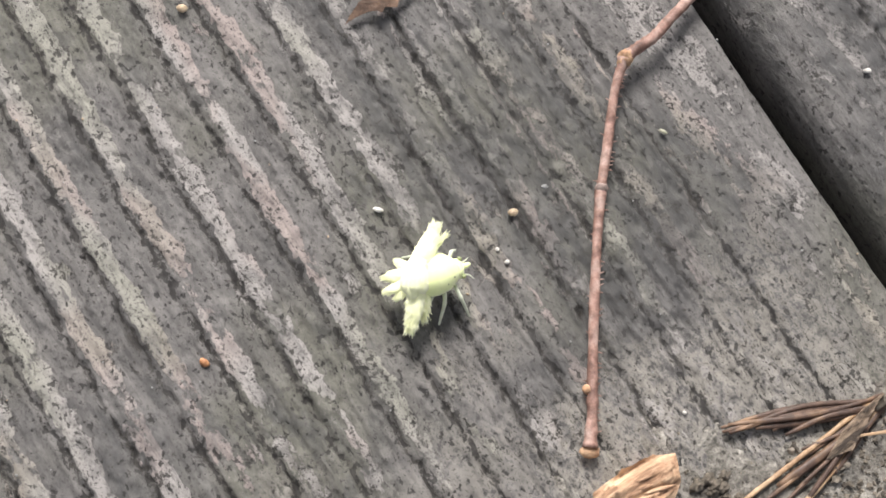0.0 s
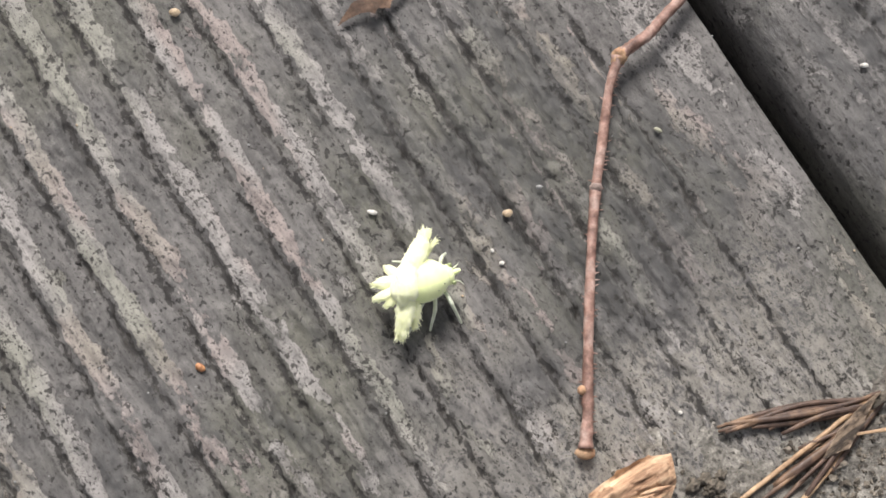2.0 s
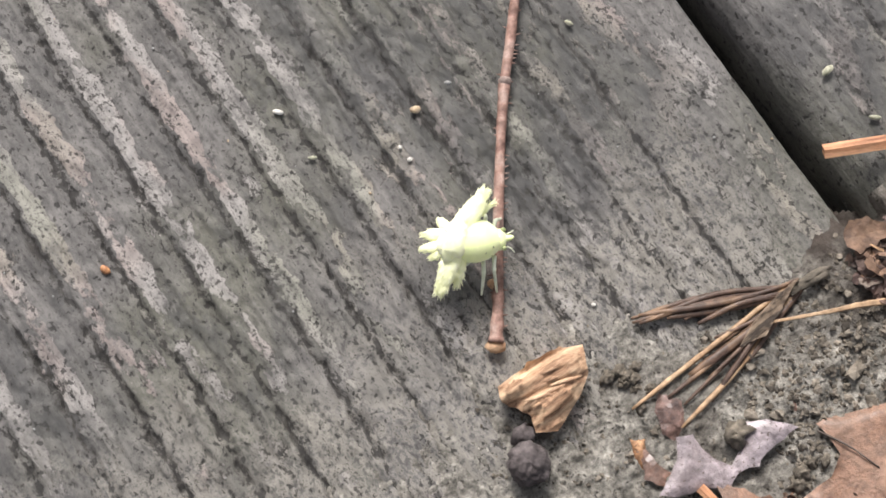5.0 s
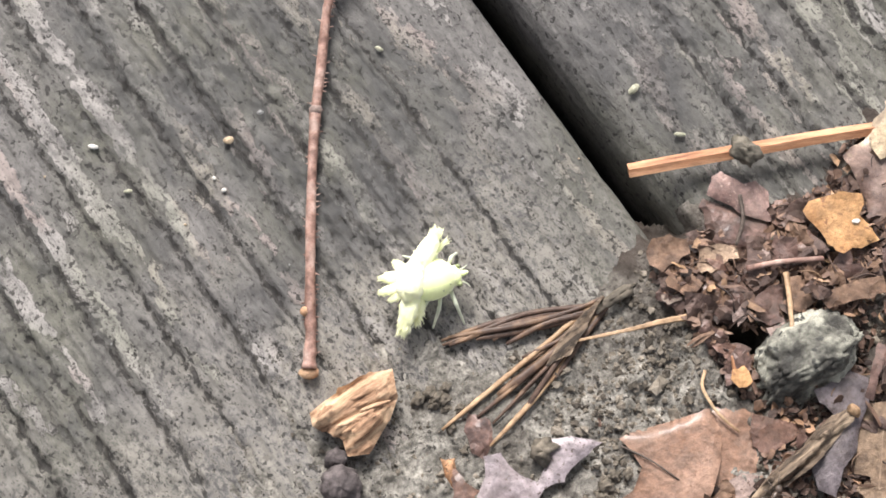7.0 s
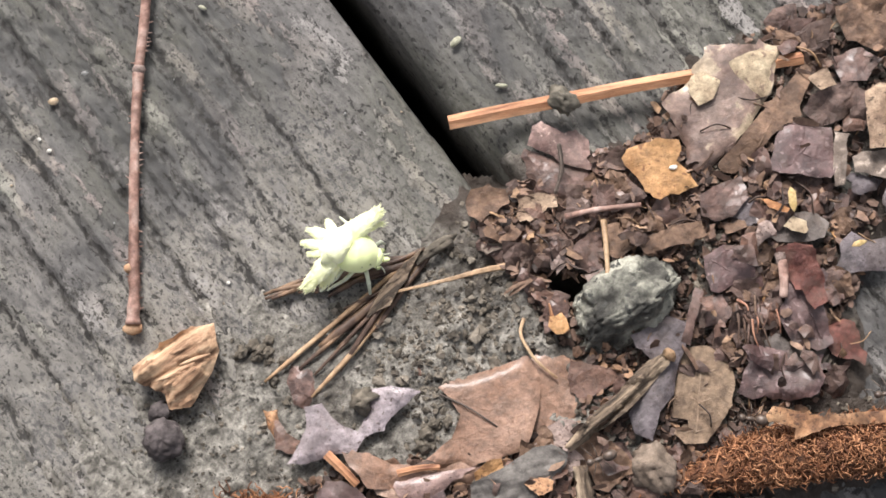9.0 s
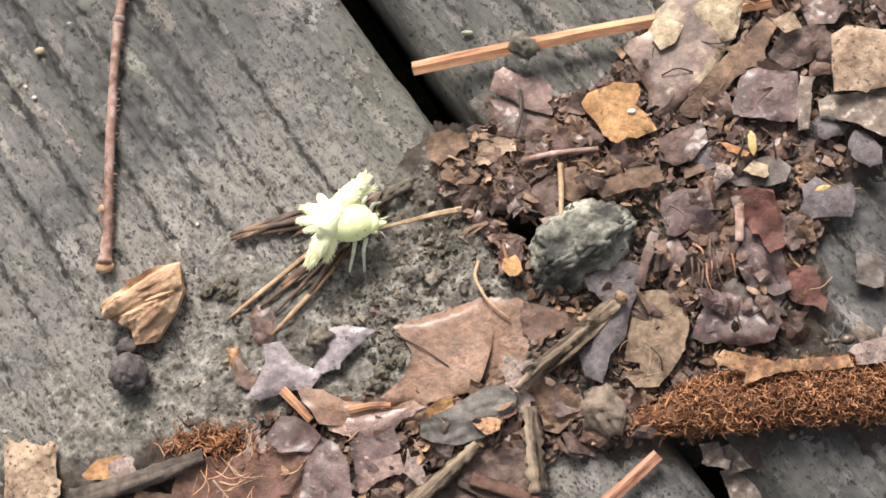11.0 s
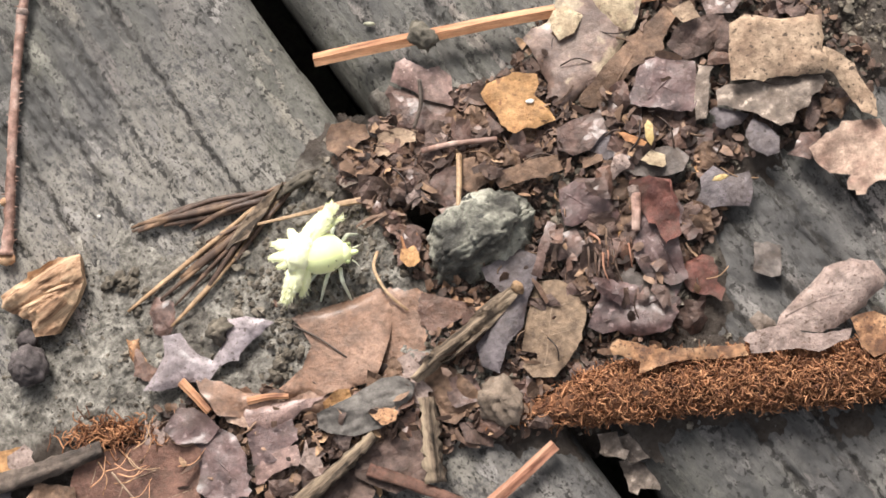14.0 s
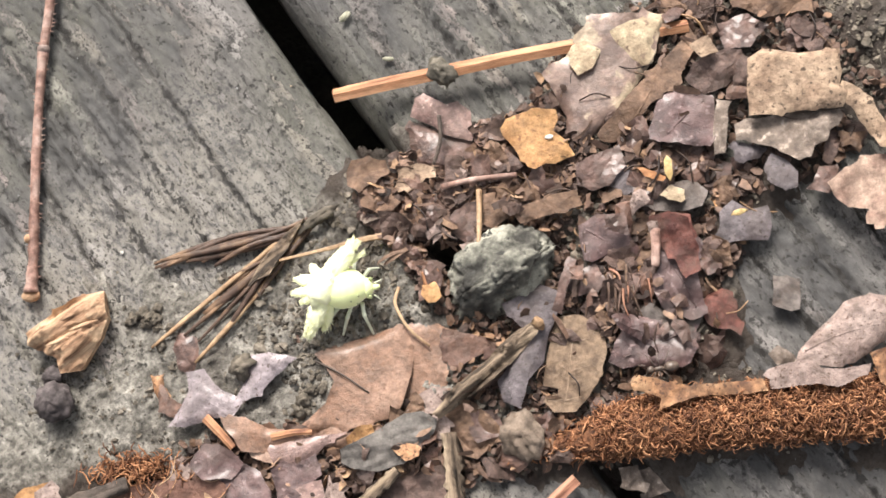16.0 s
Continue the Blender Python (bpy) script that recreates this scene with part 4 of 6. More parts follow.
leaf("leaf", "olive tan leaf with raised veins", leaf_veined, 2.8, [(4.8, -53.3), (6.8, -51.8), (9.1, -53.2), (10.3, -55.4), (9.9, -57.1), (8.8, -58.8), (6.9, -60.2), (4.3, -61.5), (1.9, -62.0), (-0.3, -60.5), (-0.5, -58.7), (0.0, -58.5), (1.5, -59.2), (1.9, -58.5), (0.6, -57.2), (2.5, -55.2)], curl=0.15, wave=0.3, veins=3, vein_mat=vein_pale, torn=0.08)
leaf("leaf", "broad reddish brown leaf pressed into soil", leaf_redpale, 2.4, [(-18.9, -37.5), (-17.4, -37.7), (-14.6, -38.8), (-11.8, -39.9), (-8.3, -41.1), (-8.4, -43.8), (-11.0, -46.6), (-13.7, -48.7), (-15.3, -49.5), (-19.0, -48.2), (-21.6, -46.8), (-24.9, -45.0), (-25.5, -43.3), (-21.3, -43.1), (-18.9, -41.7), (-18.7, -39.3)], curl=0.05, wave=0.3, torn=0.06)
leaf("leaf", "tan brown leaf lobe beside the broad leaf", leaf_redpale, 2.1, [(-8.7, -41.7), (-6.1, -41.5), (-3.8, -44.1), (-3.6, -46.4), (-6.1, -48.0), (-9.6, -51.6), (-13.3, -50.8), (-14.2, -48.1), (-10.3, -45.6)], curl=0.1, wave=0.6, torn=0.12)
leaf("leaf", "reddish leaf scrap beside the bark stick", leaf_red, 2.6, [(-4.8, -44.6), (-3.0, -46.6), (-0.9, -49.3), (-2.6, -50.0), (-6.0, -49.5), (-6.9, -48.5), (-6.3, -46.0)], curl=0.3, wave=0.4)
leaf("leaf", "pinkish leaf scrap under the bark stick", leaf_pinkgrey, 2.2, [(-11.8, -48.9), (-9.8, -49.1), (-8.4, -50.7), (-9.7, -51.8), (-12.1, -51.0)], curl=0.3, wave=0.4)
leaf("leaf", "tan scrap lying on the grey flake", leaf_orangepale, 3.9, [(-17.9, -53.0), (-16.5, -52.8), (-15.1, -54.3), (-15.9, -55.0), (-17.6, -54.5)], curl=0.2, wave=0.2)
leaf("leaf", "long pinkish tan leaf lobe", leaf_redpale, 1.9, [(-31.7, -39.6), (-27.9, -40.7), (-27.8, -44.1), (-25.1, -44.9), (-22.4, -45.8), (-20.3, -48.0), (-22.0, -48.6), (-25.2, -47.4), (-28.1, -46.8), (-29.5, -45.3), (-30.4, -43.0), (-31.8, -41.5)], curl=0.2, wave=0.5)
leaf("leaf", "purple brown wet leaf folded over the litter", leaf_violet, 2.6, [(-36.8, -39.5), (-34.6, -39.9), (-33.4, -42.9), (-32.4, -44.9), (-32.5, -47.6), (-35.0, -51.5), (-38.5, -50.1), (-39.6, -47.6), (-36.4, -43.1), (-37.2, -41.2)], curl=0.3, wave=0.7, veins=3)
leaf("leaf", "dusty violet leaf scrap", leaf_violet, 2.4, [(-31.1, -45.4), (-28.7, -45.5), (-25.7, -47.0), (-26.6, -49.6), (-30.4, -50.1), (-32.0, -49.0), (-31.8, -46.9)], curl=0.3, wave=0.6)
leaf("leaf", "dusty pink leaf rim curling upward", leaf_pink, 2.6, [(-32.6, -49.2), (-30.3, -48.9), (-27.0, -50.1), (-27.7, -51.9), (-31.1, -51.2), (-33.0, -51.5), (-33.8, -50.9)], curl=0.6, wave=0.5)
leaf("leaf", "wavy pinkish brown leaf along the mud", leaf_redpale, 2.3, [(-32.7, -37.2), (-30.0, -38.5), (-28.8, -41.1), (-26.0, -43.6), (-24.8, -45.4), (-21.2, -47.5), (-23.1, -47.5), (-27.2, -45.9), (-29.8, -44.1), (-32.6, -41.7), (-32.4, -40.0)], curl=0.2, wave=0.8, torn=0.15)
leaf("leaf", "dusty pink leaf tongue over brown leaves", leaf_rose, 2.9, [(-30.1, -43.3), (-28.0, -43.6), (-24.8, -45.4), (-21.1, -47.5), (-24.2, -47.1), (-26.5, -47.6), (-29.2, -46.8), (-30.5, -45.1)], curl=0.2, wave=0.5, torn=0.1)
leaf("leaf", "rounded violet leaf fold in the litter", leaf_violet, 2.8, [(-38.8, -39.3), (-36.6, -38.4), (-34.5, -39.1), (-33.5, -40.8), (-33.2, -43.0), (-35.5, -43.5), (-38.3, -41.6)], curl=0.4, wave=0.8)
leaf("leaf", "small tan leaf sliver beside the lilac leaf", leaf_orangepale, 1.5, [(-37.0, -27.3), (-36.1, -27.8), (-36.2, -30.4), (-36.9, -31.7), (-37.7, -31.0), (-37.6, -29.2)], curl=0.1, wave=0.3)
leaf("leaf", "tan torn leaf rim in the litter", leaf_paletan, 2.4, [(-32.1, -42.0), (-30.9, -42.1), (-30.1, -43.7), (-29.8, -45.0), (-31.2, -44.3), (-32.1, -42.9)], curl=0.3, wave=0.4)
leaf("leaf", "torn pale lilac leaf with wet sheen", leaf_lilacpale, 2.1, [(-38.3, -33.7), (-35.7, -32.7), (-33.7, -31.6), (-32.7, -29.5), (-30.8, -30.5), (-31.0, -32.0), (-30.7, -33.9), (-29.5, -35.7), (-27.2, -34.9), (-25.9, -32.5), (-23.2, -33.9), (-21.0, -36.1), (-22.6, -36.7), (-26.4, -37.2), (-29.5, -36.9), (-31.3, -37.7), (-33.5, -36.0), (-36.6, -35.2)], curl=0, wave=0.7)
leaf("leaf", "reddish brown leaf chip beside the lilac leaf", leaf_red, 1.2, [(-37.0, -28.4), (-36.1, -28.8), (-36.1, -30.7), (-35.2, -32.8), (-37.3, -32.5), (-37.8, -31.5)], curl=0.2, wave=0.4)
leaf("leaf", "dark reddish purple leaf scrap under the needles", leaf_purple, 0.8, [(-32.7, -25.9), (-30.6, -24.5), (-29.2, -26.5), (-30.4, -28.6), (-32.7, -29.9), (-33.5, -28.5)], curl=0.1, wave=0.5)
leaf("leaf", "thin orange brown leaf edge along the fibre roll", leaf_orangepale, 5.9, [(8.4, -64.2), (10.0, -63.2), (11.6, -65.1), (13.0, -67.4), (15.8, -69.0), (18.6, -70.5), (21.0, -72.0), (20.7, -73.4), (18.2, -72.0), (15.2, -69.8), (12.8, -68.7), (9.6, -67.7), (10.5, -66.8)], curl=0.3, wave=0.6)
leaf("leaf", "pinkish tan leaf edge along the fibre roll", leaf_pinkgrey, 5.8, [(22.1, -71.6), (24.4, -72.3), (26.6, -73.6), (27.0, -75.0), (28.9, -76.6), (31.6, -78.0), (30.5, -78.8), (27.1, -77.8), (25.4, -76.0), (23.2, -74.8), (21.0, -73.5)], curl=0.3, wave=0.6)
leaf("leaf", "pinkish grey pointed leaf", leaf_pinkgrey, 5.2, [(24.9, -72.8), (26.3, -72.1), (28.3, -71.6), (31.0, -71.3), (33.9, -70.6), (35.8, -71.3), (38.8, -73.4), (38.8, -76.0), (35.4, -76.7), (32.7, -77.0), (30.4, -76.9), (28.2, -75.7), (26.4, -74.0)], curl=0.15, wave=0.3, veins=4, torn=0.08)
leaf("leaf", "torn grey leaf tip on the board", leaf_greytan, 2, [(23.8, -70.2), (25.2, -70.0), (26.2, -72.0), (25.9, -73.2), (23.8, -71.8)], curl=0.2, wave=0.5)
leaf("leaf", "pale orange leaf at the fibre roll", leaf_orangepale, 5.6, [(32.3, -76.9), (35.0, -77.9), (36.3, -79.9), (34.1, -82.6), (31.6, -82.0), (31.2, -80.3), (31.8, -78.6)], curl=0.3, wave=0.4)
leaf("leaf", "small flat grey leaf square on the board", leaf_grey, 1, [(30.2, -63.2), (32.5, -65.4), (30.1, -68.2), (29.1, -67.8), (27.9, -66.0)], curl=0.05, wave=0.15, torn=0.08)
leaf("leaf", "purple crumpled leaf in the litter", leaf_purple, 3.2, [(18.3, -40.6), (19.9, -38.6), (22.8, -39.1), (25.5, -39.9), (24.4, -42.5), (21.3, -43.2), (19.5, -42.3)], curl=0.3, wave=0.6)
leaf("leaf", "dark violet leaf bit in the litter", leaf_lilac, 3, [(22.2, -40.9), (25.3, -43.2), (23.9, -45.8), (22.3, -45.2), (21.5, -43.0)], curl=0.2, wave=0.4)
leaf("leaf", "brown leaf shred above the stone", leaf_brown, 3.2, [(10.2, -38.6), (13.5, -39.2), (17.9, -41.2), (17.5, -43.0), (14.0, -41.8), (10.2, -40.3)], curl=0.3, wave=0.6)
leaf("leaf", "brown leaf scrap above the stone", leaf_brown, 3, [(8.5, -34.5), (11.0, -35.8), (9.7, -38.8), (7.2, -38.7), (6.6, -37.4)], curl=0.2, wave=0.5)
leaf("leaf", "purple leaf scrap above the stone", leaf_purple, 2.4, [(3.8, -34.1), (6.5, -34.0), (8.0, -34.7), (5.2, -38.6), (3.6, -37.9), (3.0, -35.4)], curl=0.2, wave=0.5)
leaf("leaf", "pink brown leaf scrap above the pit", leaf_pinkgrey, 2.6, [(3.0, -37.8), (5.3, -38.9), (5.1, -40.1), (3.3, -39.4), (2.8, -38.7)], curl=0.2, wave=0.3)
leaf("leaf", "brown leaf scrap under the bark stick", leaf_brown, 2.0, [(-10.3, -50.0), (-6.9, -54.2), (-6.3, -58.8), (-10.8, -59.4), (-13.1, -56.0)], curl=0.5, wave=0.9)
leaf("leaf", "purple grey leaf scrap", leaf_purple, 2.0, [(-9.8, -53.7), (-5.8, -55.9), (-6.3, -58.8), (-9.6, -57.8)], curl=0.4, wave=0.5)
leaf("leaf", "brown leaf at the litter margin", leaf_brown, 2.6, [(47.5, -31.4), (52.8, -31.4), (57.3, -36.7), (53.8, -41.0), (49.0, -38.3), (46.4, -35.0)], curl=0.5, wave=0.9)
leaf("leaf", "matted reddish brown leaf laced with fine roots", leaf_root, 1.8, [(-49.5, -35.3), (-44.4, -37.3), (-37.8, -40.9), (-36.6, -43.6), (-40.9, -50.2), (-44.2, -53.4), (-52.4, -48.9), (-55.6, -44.0), (-52.9, -38.7)], curl=0.1, wave=0.4, veins=4, vein_mat=vein_pale)
leaf("leaf", "weathered tan leaf at the litter margin", leaf_tan, 2.0, [(-65.1, -19.9), (-60.8, -24.2), (-62.9, -29.5), (-66.4, -30.3), (-70.7, -28.6)], curl=0.2, wave=0.4)
leaf("leaf", "small orange brown leaf crumb", leaf_orange, 2.2, [(-59.5, -29.3), (-56.7, -28.8), (-53.6, -30.3), (-53.9, -32.2), (-56.3, -32.2), (-59.1, -30.1)], curl=0.3, wave=0.5)
leaf("leaf", "pale tan leaf crumb", leaf_pinkgrey, 2.6, [(-56.0, -30.2), (-53.4, -30.3), (-53.1, -31.6), (-54.4, -32.8), (-56.1, -31.9)], curl=0.3, wave=0.4)
leaf("leaf", "small violet grey leaf scrap", leaf_lilac, 2.0, [(-61.5, -30.7), (-57.6, -32.7), (-59.6, -36.5), (-62.2, -38.3), (-63.8, -34.6)], curl=0.2, wave=0.5)
leaf("leaf", "frayed brown leaf by the dark stick", leaf_brown, 2.0, [(-59.0, -37.0), (-54.9, -34.7), (-51.3, -38.1), (-52.8, -40.6), (-56.8, -39.9)], curl=0.4, wave=0.8)
# dark leaf pieces added to fill a patch of dark soil
leaf("leaf", "dark leaf piece filling a dark patch", leaf_dark, 1.6, [(-21.4, -54.0), (-13.9, -57.7), (-15.8, -62.8), (-21.0, -61.6), (-23.5, -57.3)], curl=0.3, wave=0.8)
leaf("leaf", "dark leaf piece filling a dark patch", leaf_dark, 1.4, [(-28.6, -53.0), (-23.6, -55.2), (-22.9, -59.8), (-27.1, -62.2), (-32.9, -57.9)], curl=0.3, wave=0.8)
leaf("leaf", "torn light brown leaf scrap", leaf_brown, 1.6, [(-36.5, -52.8), (-31.5, -54.9), (-30.2, -59.9), (-35.6, -60.6), (-39.1, -56.4)], curl=0.3, wave=0.8)
leaf("leaf", "curled brown leaf tip on the board", leaf_brown, 1.6, [(-38.4, 49.2), (-35.7, 50.4), (-32, 50.3), (-27.7, 49.4), (-30.1, 48.2), (-32.6, 48.2), (-35.3, 49)], curl=0.6, wave=0.5)


# ---- the thorny twig on the board ----
def build_twig():
    root = tagged(new("twig"), "thin reddish brown dry twig with tiny thorns lying across the board", "twig")
    path = [(-42.8, -9.3, 0.9), (-40, -5.8, 0.95), (-37.5, -2.3, 0.9), (-33.5, 3.1, 0.95), (-29, 9, 1), (-24.1, 15, 1), (-20.2, 19.2, 1.1), (-15.5, 24.4, 1.6), (-12.3, 27.1, 2.2)]
    pts = spline(path, 10)
    n = len(pts)
    rad = []
    for k in range(n):
        u = k / (n - 1)
        r = 0.64 - 0.05 * u + 0.035 * math.sin(k * 1.9) * (k % 3 == 0) + 0.03 * math.sin(k * 0.43)
        for c, w, a in ((0.0, 0.02, 0.35), (0.06, 0.025, 0.15), (0.15, 0.015, 0.2), (0.62, 0.012, 0.16), (1.0, 0.015, 0.32)):
            r += a * math.exp(-((u - c) / w) ** 2)
        rad.append(r)
    part("stem", tube(pts, rad, 10, 0.05, 3), twig_mat, root)
    path2 = [(-12.3, 27.1, 2.2), (-10.1, 27.3, 2.4), (-7.6, 27.4, 2.6), (-4.4, 28.3, 2.4), (0.3, 29.6, 1.8), (3.8, 32.2, 1.4), (6.6, 35.8, 1.1), (9, 41, 1.1)]
    pts2 = spline(path2, 8)
    part("side_stem", tube(pts2, [0.76 - 0.18 * k / len(pts2) + 0.05 * math.sin(k * 2.3) for k in range(len(pts2))], 9, 0.06, 5), twig_mat, root)
    part("knot", moved(ball(1.0, 12, 16, 0.3, 2, 4, (1.1, 0.95, 0.95)), -12.1, 27.1, 2.2), twig_pale, root, "swollen tan knot at the bend")
    e = pts[0]
    part("cut_end", moved(ball(1.0, 6, 12, 0.2, 3, 7, (1.25, 0.75, 0.55)), e.x - 0.3, e.y - 0.4, 0.85, -33), twig_pale, root, "pale torn end")
    part("node", moved(ball(0.62, 6, 9, 0.2, 2, 9), -39.2, -3.6, 0.95), twig_pale, root, "orange bud beside the stem")
    part("scar", moved(ball(0.86, 6, 9, 0.12, 3, 12, (0.9, 1.0, 1.0)), -23.8, 15.3, 1.05, 50), leaf_pinkgrey, root, "pale scar round the stem")
    rnd = random.Random(5)
    for k in range(4, n - 2, 1):
        if rnd.random() < 0.72:
            p = pts[k]
            d = (pts[k + 1] - pts[k - 1]).normalized()
            side = d.cross(Vector((0, 0, 1))) * (1 if rnd.random() < 0.75 else -1)
            tip = side * rnd.uniform(0.35, 0.7) + d * rnd.uniform(-0.2, 0.3) + Vector((0, 0, 0.15))
            b = p + side * (rad[k] * 0.8)
            part("thorn", tube([b, b + tip * 0.5, b + tip], [0.13, 0.08, 0.02], 4), twig_mat, root)


build_twig()


def chunk(outline, top, seed, mat, name, label, category, ridges=0.5, parent=None, base=0.05, chamfer=1.0, group="", direction=-30):
    """A splintered slab with the outline in mm, a rough top with ridges along its grain, and broken sides."""
    from mathutils.geometry import delaunay_2d_cdt
    edge = jagged(outline, seed, 0.5, 0.07)
    poly = [(p.x, p.y) for p in edge]
    cx, cy = sum(p[0] for p in poly) / len(poly), sum(p[1] for p in poly) / len(poly)
    xs, ys = [p[0] for p in poly], [p[1] for p in poly]
    gx, gy = np.meshgrid(np.arange(min(xs), max(xs), 0.28), np.arange(min(ys), max(ys), 0.28))
    ok = inside_depth(gx, gy, poly) > 0.2
    rnd = random.Random(seed)
    pts = list(edge) + [Vector((a + rnd.uniform(-0.1, 0.1), b + rnd.uniform(-0.1, 0.1))) for a, b in zip(gx[ok], gy[ok])]
    v, _, f, *_ = delaunay_2d_cdt(pts, [], [list(range(len(edge)))], 1, 1e-4)
    x, y = np.array([p.x for p in v]), np.array([p.y for p in v])
    a = radians(direction)
    s, w = (x - cx) * math.cos(a) + (y - cy) * math.sin(a), -(x - cx) * math.sin(a) + (y - cy) * math.cos(a)
    d = inside_depth(x, y, poly)
    h = top - chamfer * (1 - smooth(-0.2, 1.6, d)) + ridges * (fbm(w * 0.75, s * 0.09, seed, 3) - 1.1 * np.exp(-(vnoise(w * 1.1, s * 0.1, seed + 2) / 0.16) ** 2) + 0.5 * np.sign(vnoise(w * 0.5, s * 0.2, seed + 6))) + 0.12 * fbm(x * 1.3, y * 1.3, seed + 4, 2)
    h = np.maximum(h, base + 0.4)
    n = len(v)
    verts = [(p - cx, q - cy, c) for p, q, c in zip(x, y, h)] + [(cx + (p - cx) * 0.93 - cx, cy + (q - cy) * 0.93 - cy, base) for p, q in zip(x, y)]
    faces = [tuple(q) for q in f] + [tuple(i + n for i in reversed(q)) for q in f]
    seen = collections_count((q[k], q[(k + 1) % len(q)]) for q in f for k in range(len(q)))
    for p, q in seen:
        if (q, p) not in seen:
            faces.append(tuple(range(len(verts), len(verts) + 4)))
            verts += [verts[i] for i in (q, p, p + n, q + n)]
    ob = new(name, mesh_of(name, verts, faces, mat, flat_from=len(f)))
    ob.location = (cx * MM, cy * MM, 0)
    return tagged(ob, label, category, group)


chip = chunk([(-45.8, -13.7), (-42.5, -13.6), (-38.5, -13.7), (-35.1, -15.2), (-36.5, -18.3), (-39.0, -19.9), (-43.1, -21.5), (-45.2, -20.3), (-44.6, -18.4), (-45.4, -16.5), (-46.4, -15.1)], 3.4, 31, wood_orange,
      "wood_chip", "splintered orange brown wood chip on the board", "wood chip", 0.5, direction=-4)
rndc = random.Random(9)
for k in range(7):
    u_, w_ = rndc.uniform(-3.5, 1.5), rndc.uniform(-2.6, 2.8)
    ln_ = rndc.uniform(2.2, 4.5)
    a_ = radians(-14 + rndc.uniform(-6, 6))
    p_ = [(u_, w_, 3.3), (u_ + ln_ * 0.5 * math.cos(a_), w_ + ln_ * 0.5 * math.sin(a_), 3.55), (u_ + ln_ * math.cos(a_), w_ + ln_ * math.sin(a_), 3.4)]
    part("splinter", tube(spline(p_, 4), [0.06, 0.16, 0.22, 0.25, 0.25, 0.23, 0.18, 0.13, 0.05], 6, 0.15, k, True, 0.5), wood_orange, chip)
mudball = tagged(new("mud_ball", mesh_of("mud_ball", *ball(2.35, 26, 36, 0.16, 2.6, 3, (1, 1.05, 0.88)), mudball_mat)), "black rounded lump of mud against the wood chip", "mud lump")
mudball.location = (-47.9 * MM, -22.6 * MM, 1.8 * MM)
neck = tagged(new("mud_lump", mesh_of("mud_lump", *ball(1.2, 10, 14, 0.35, 2.2, 8, (1.2, 0.9, 0.8)), mudball_mat)), "small dark mud lump under the wood chip", "mud lump")
neck.location = (-46.4 * MM, -19.6 * MM, 0.9 * MM)

clod_rnd = random.Random(33)
for x_, y_, r_ in [(-26.9, -33.3, 1.5)] + [(clod_rnd.uniform(-36, -31), clod_rnd.uniform(-25, -17), clod_rnd.uniform(0.3, 0.8)) for _ in range(9)] + [(clod_rnd.uniform(-25, -19), clod_rnd.uniform(-42, -37), clod_rnd.uniform(0.4, 1.0)) for _ in range(6)]:
    clod = tagged(new("mud_lump", mesh_of("mud_lump", *ball(r_, 9, 13, 0.7, 2.0, r_ * 9, (1.1, 0.9, 0.7)), clod_mat)), "small crumbly lump of damp soil", "mud lump", "soil lumps")
    clod.location = (x_ * MM, y_ * MM, (max(soil_at(x_, y_), 0) + (1.2 if r_ == 1.5 else 0.3 * r_)) * MM)


# ---- pine needles ----
def needle_bundle():
    root = tagged(new("needle_bundle"), "flattened bundle of dark brown dry pine needles in mud", "pine needles")
    rnd = random.Random(11)
    tips = [(-28.4, -15.9), (-28.6, -16.4), (-28.0, -16.9), (-27.2, -17.2), (-26, -17.0), (-22.5, -20.8), (-23.5, -19.5), (-34.6, -24.3), (-31.3, -29.2), (-26.8, -28.8), (-27.0, -25.0), (-25.5, -26.5),
            (-29.5, -27.3), (-25.0, -18.2), (-24.5, -24.0), (-22.0, -23.2), (-19.0, -25.5), (-27.5, -16.1), (-26.8, -16.6), (-23.0, -17.9), (-30.5, -25.6), (-20.5, -27.5), (-16.0, -22.0), (-18.0, -20.6)]
    for k, (x, y) in enumerate(tips):
        bx, by = -10.5 + rnd.uniform(-1.2, 0.8), -23.9 + rnd.uniform(-0.7, 0.7)
        mx, my = (x + bx) / 2 + rnd.uniform(-0.5, 0.5), (y + by) / 2 + (0.9 if k < 7 else -0.3) + rnd.uniform(-0.4, 0.4)
        pts = spline([(x, y, max(0.45, soil_at(x, y) + 0.35) + 0.08 * (k % 4)), (mx, my, max(soil_at(mx, my) + 0.5, 0.6) + 0.12 * (k % 6)), (bx, by, max(soil_at(bx, by) + 0.3, 0.6) + 0.1 * (k % 5))], 9)
        w = rnd.uniform(0.22, 0.36) * (1.6 if k in (10, 13) else 1)
        part("needle", tube(pts, [w * (0.55 + 0.45 * min(1, 6 * i / len(pts))) for i in range(len(pts))], 6, 0.1, k, True, 0.6), needle_mat if k not in (7, 8) else needle_pale, root)
    blade = [(-20.5, -25.6), (-17.0, -24.2), (-13.0, -23.4), (-10.0, -23.2), (-13.5, -24.8), (-17.5, -26.4)]
    chunk(blade, 2.7, 77, bark_mat, "sheath", "", "", 0.35, base=0.6, chamfer=0.6, direction=8).parent = root
    part("crown", moved(ball(1.2, 9, 12, 0.6, 2, 5, (2.0, 0.6, 0.5)), -8.6, -24.2, 1.5, -5), clod_mat, root, "muddy root end")
    return root


needle_bundle()


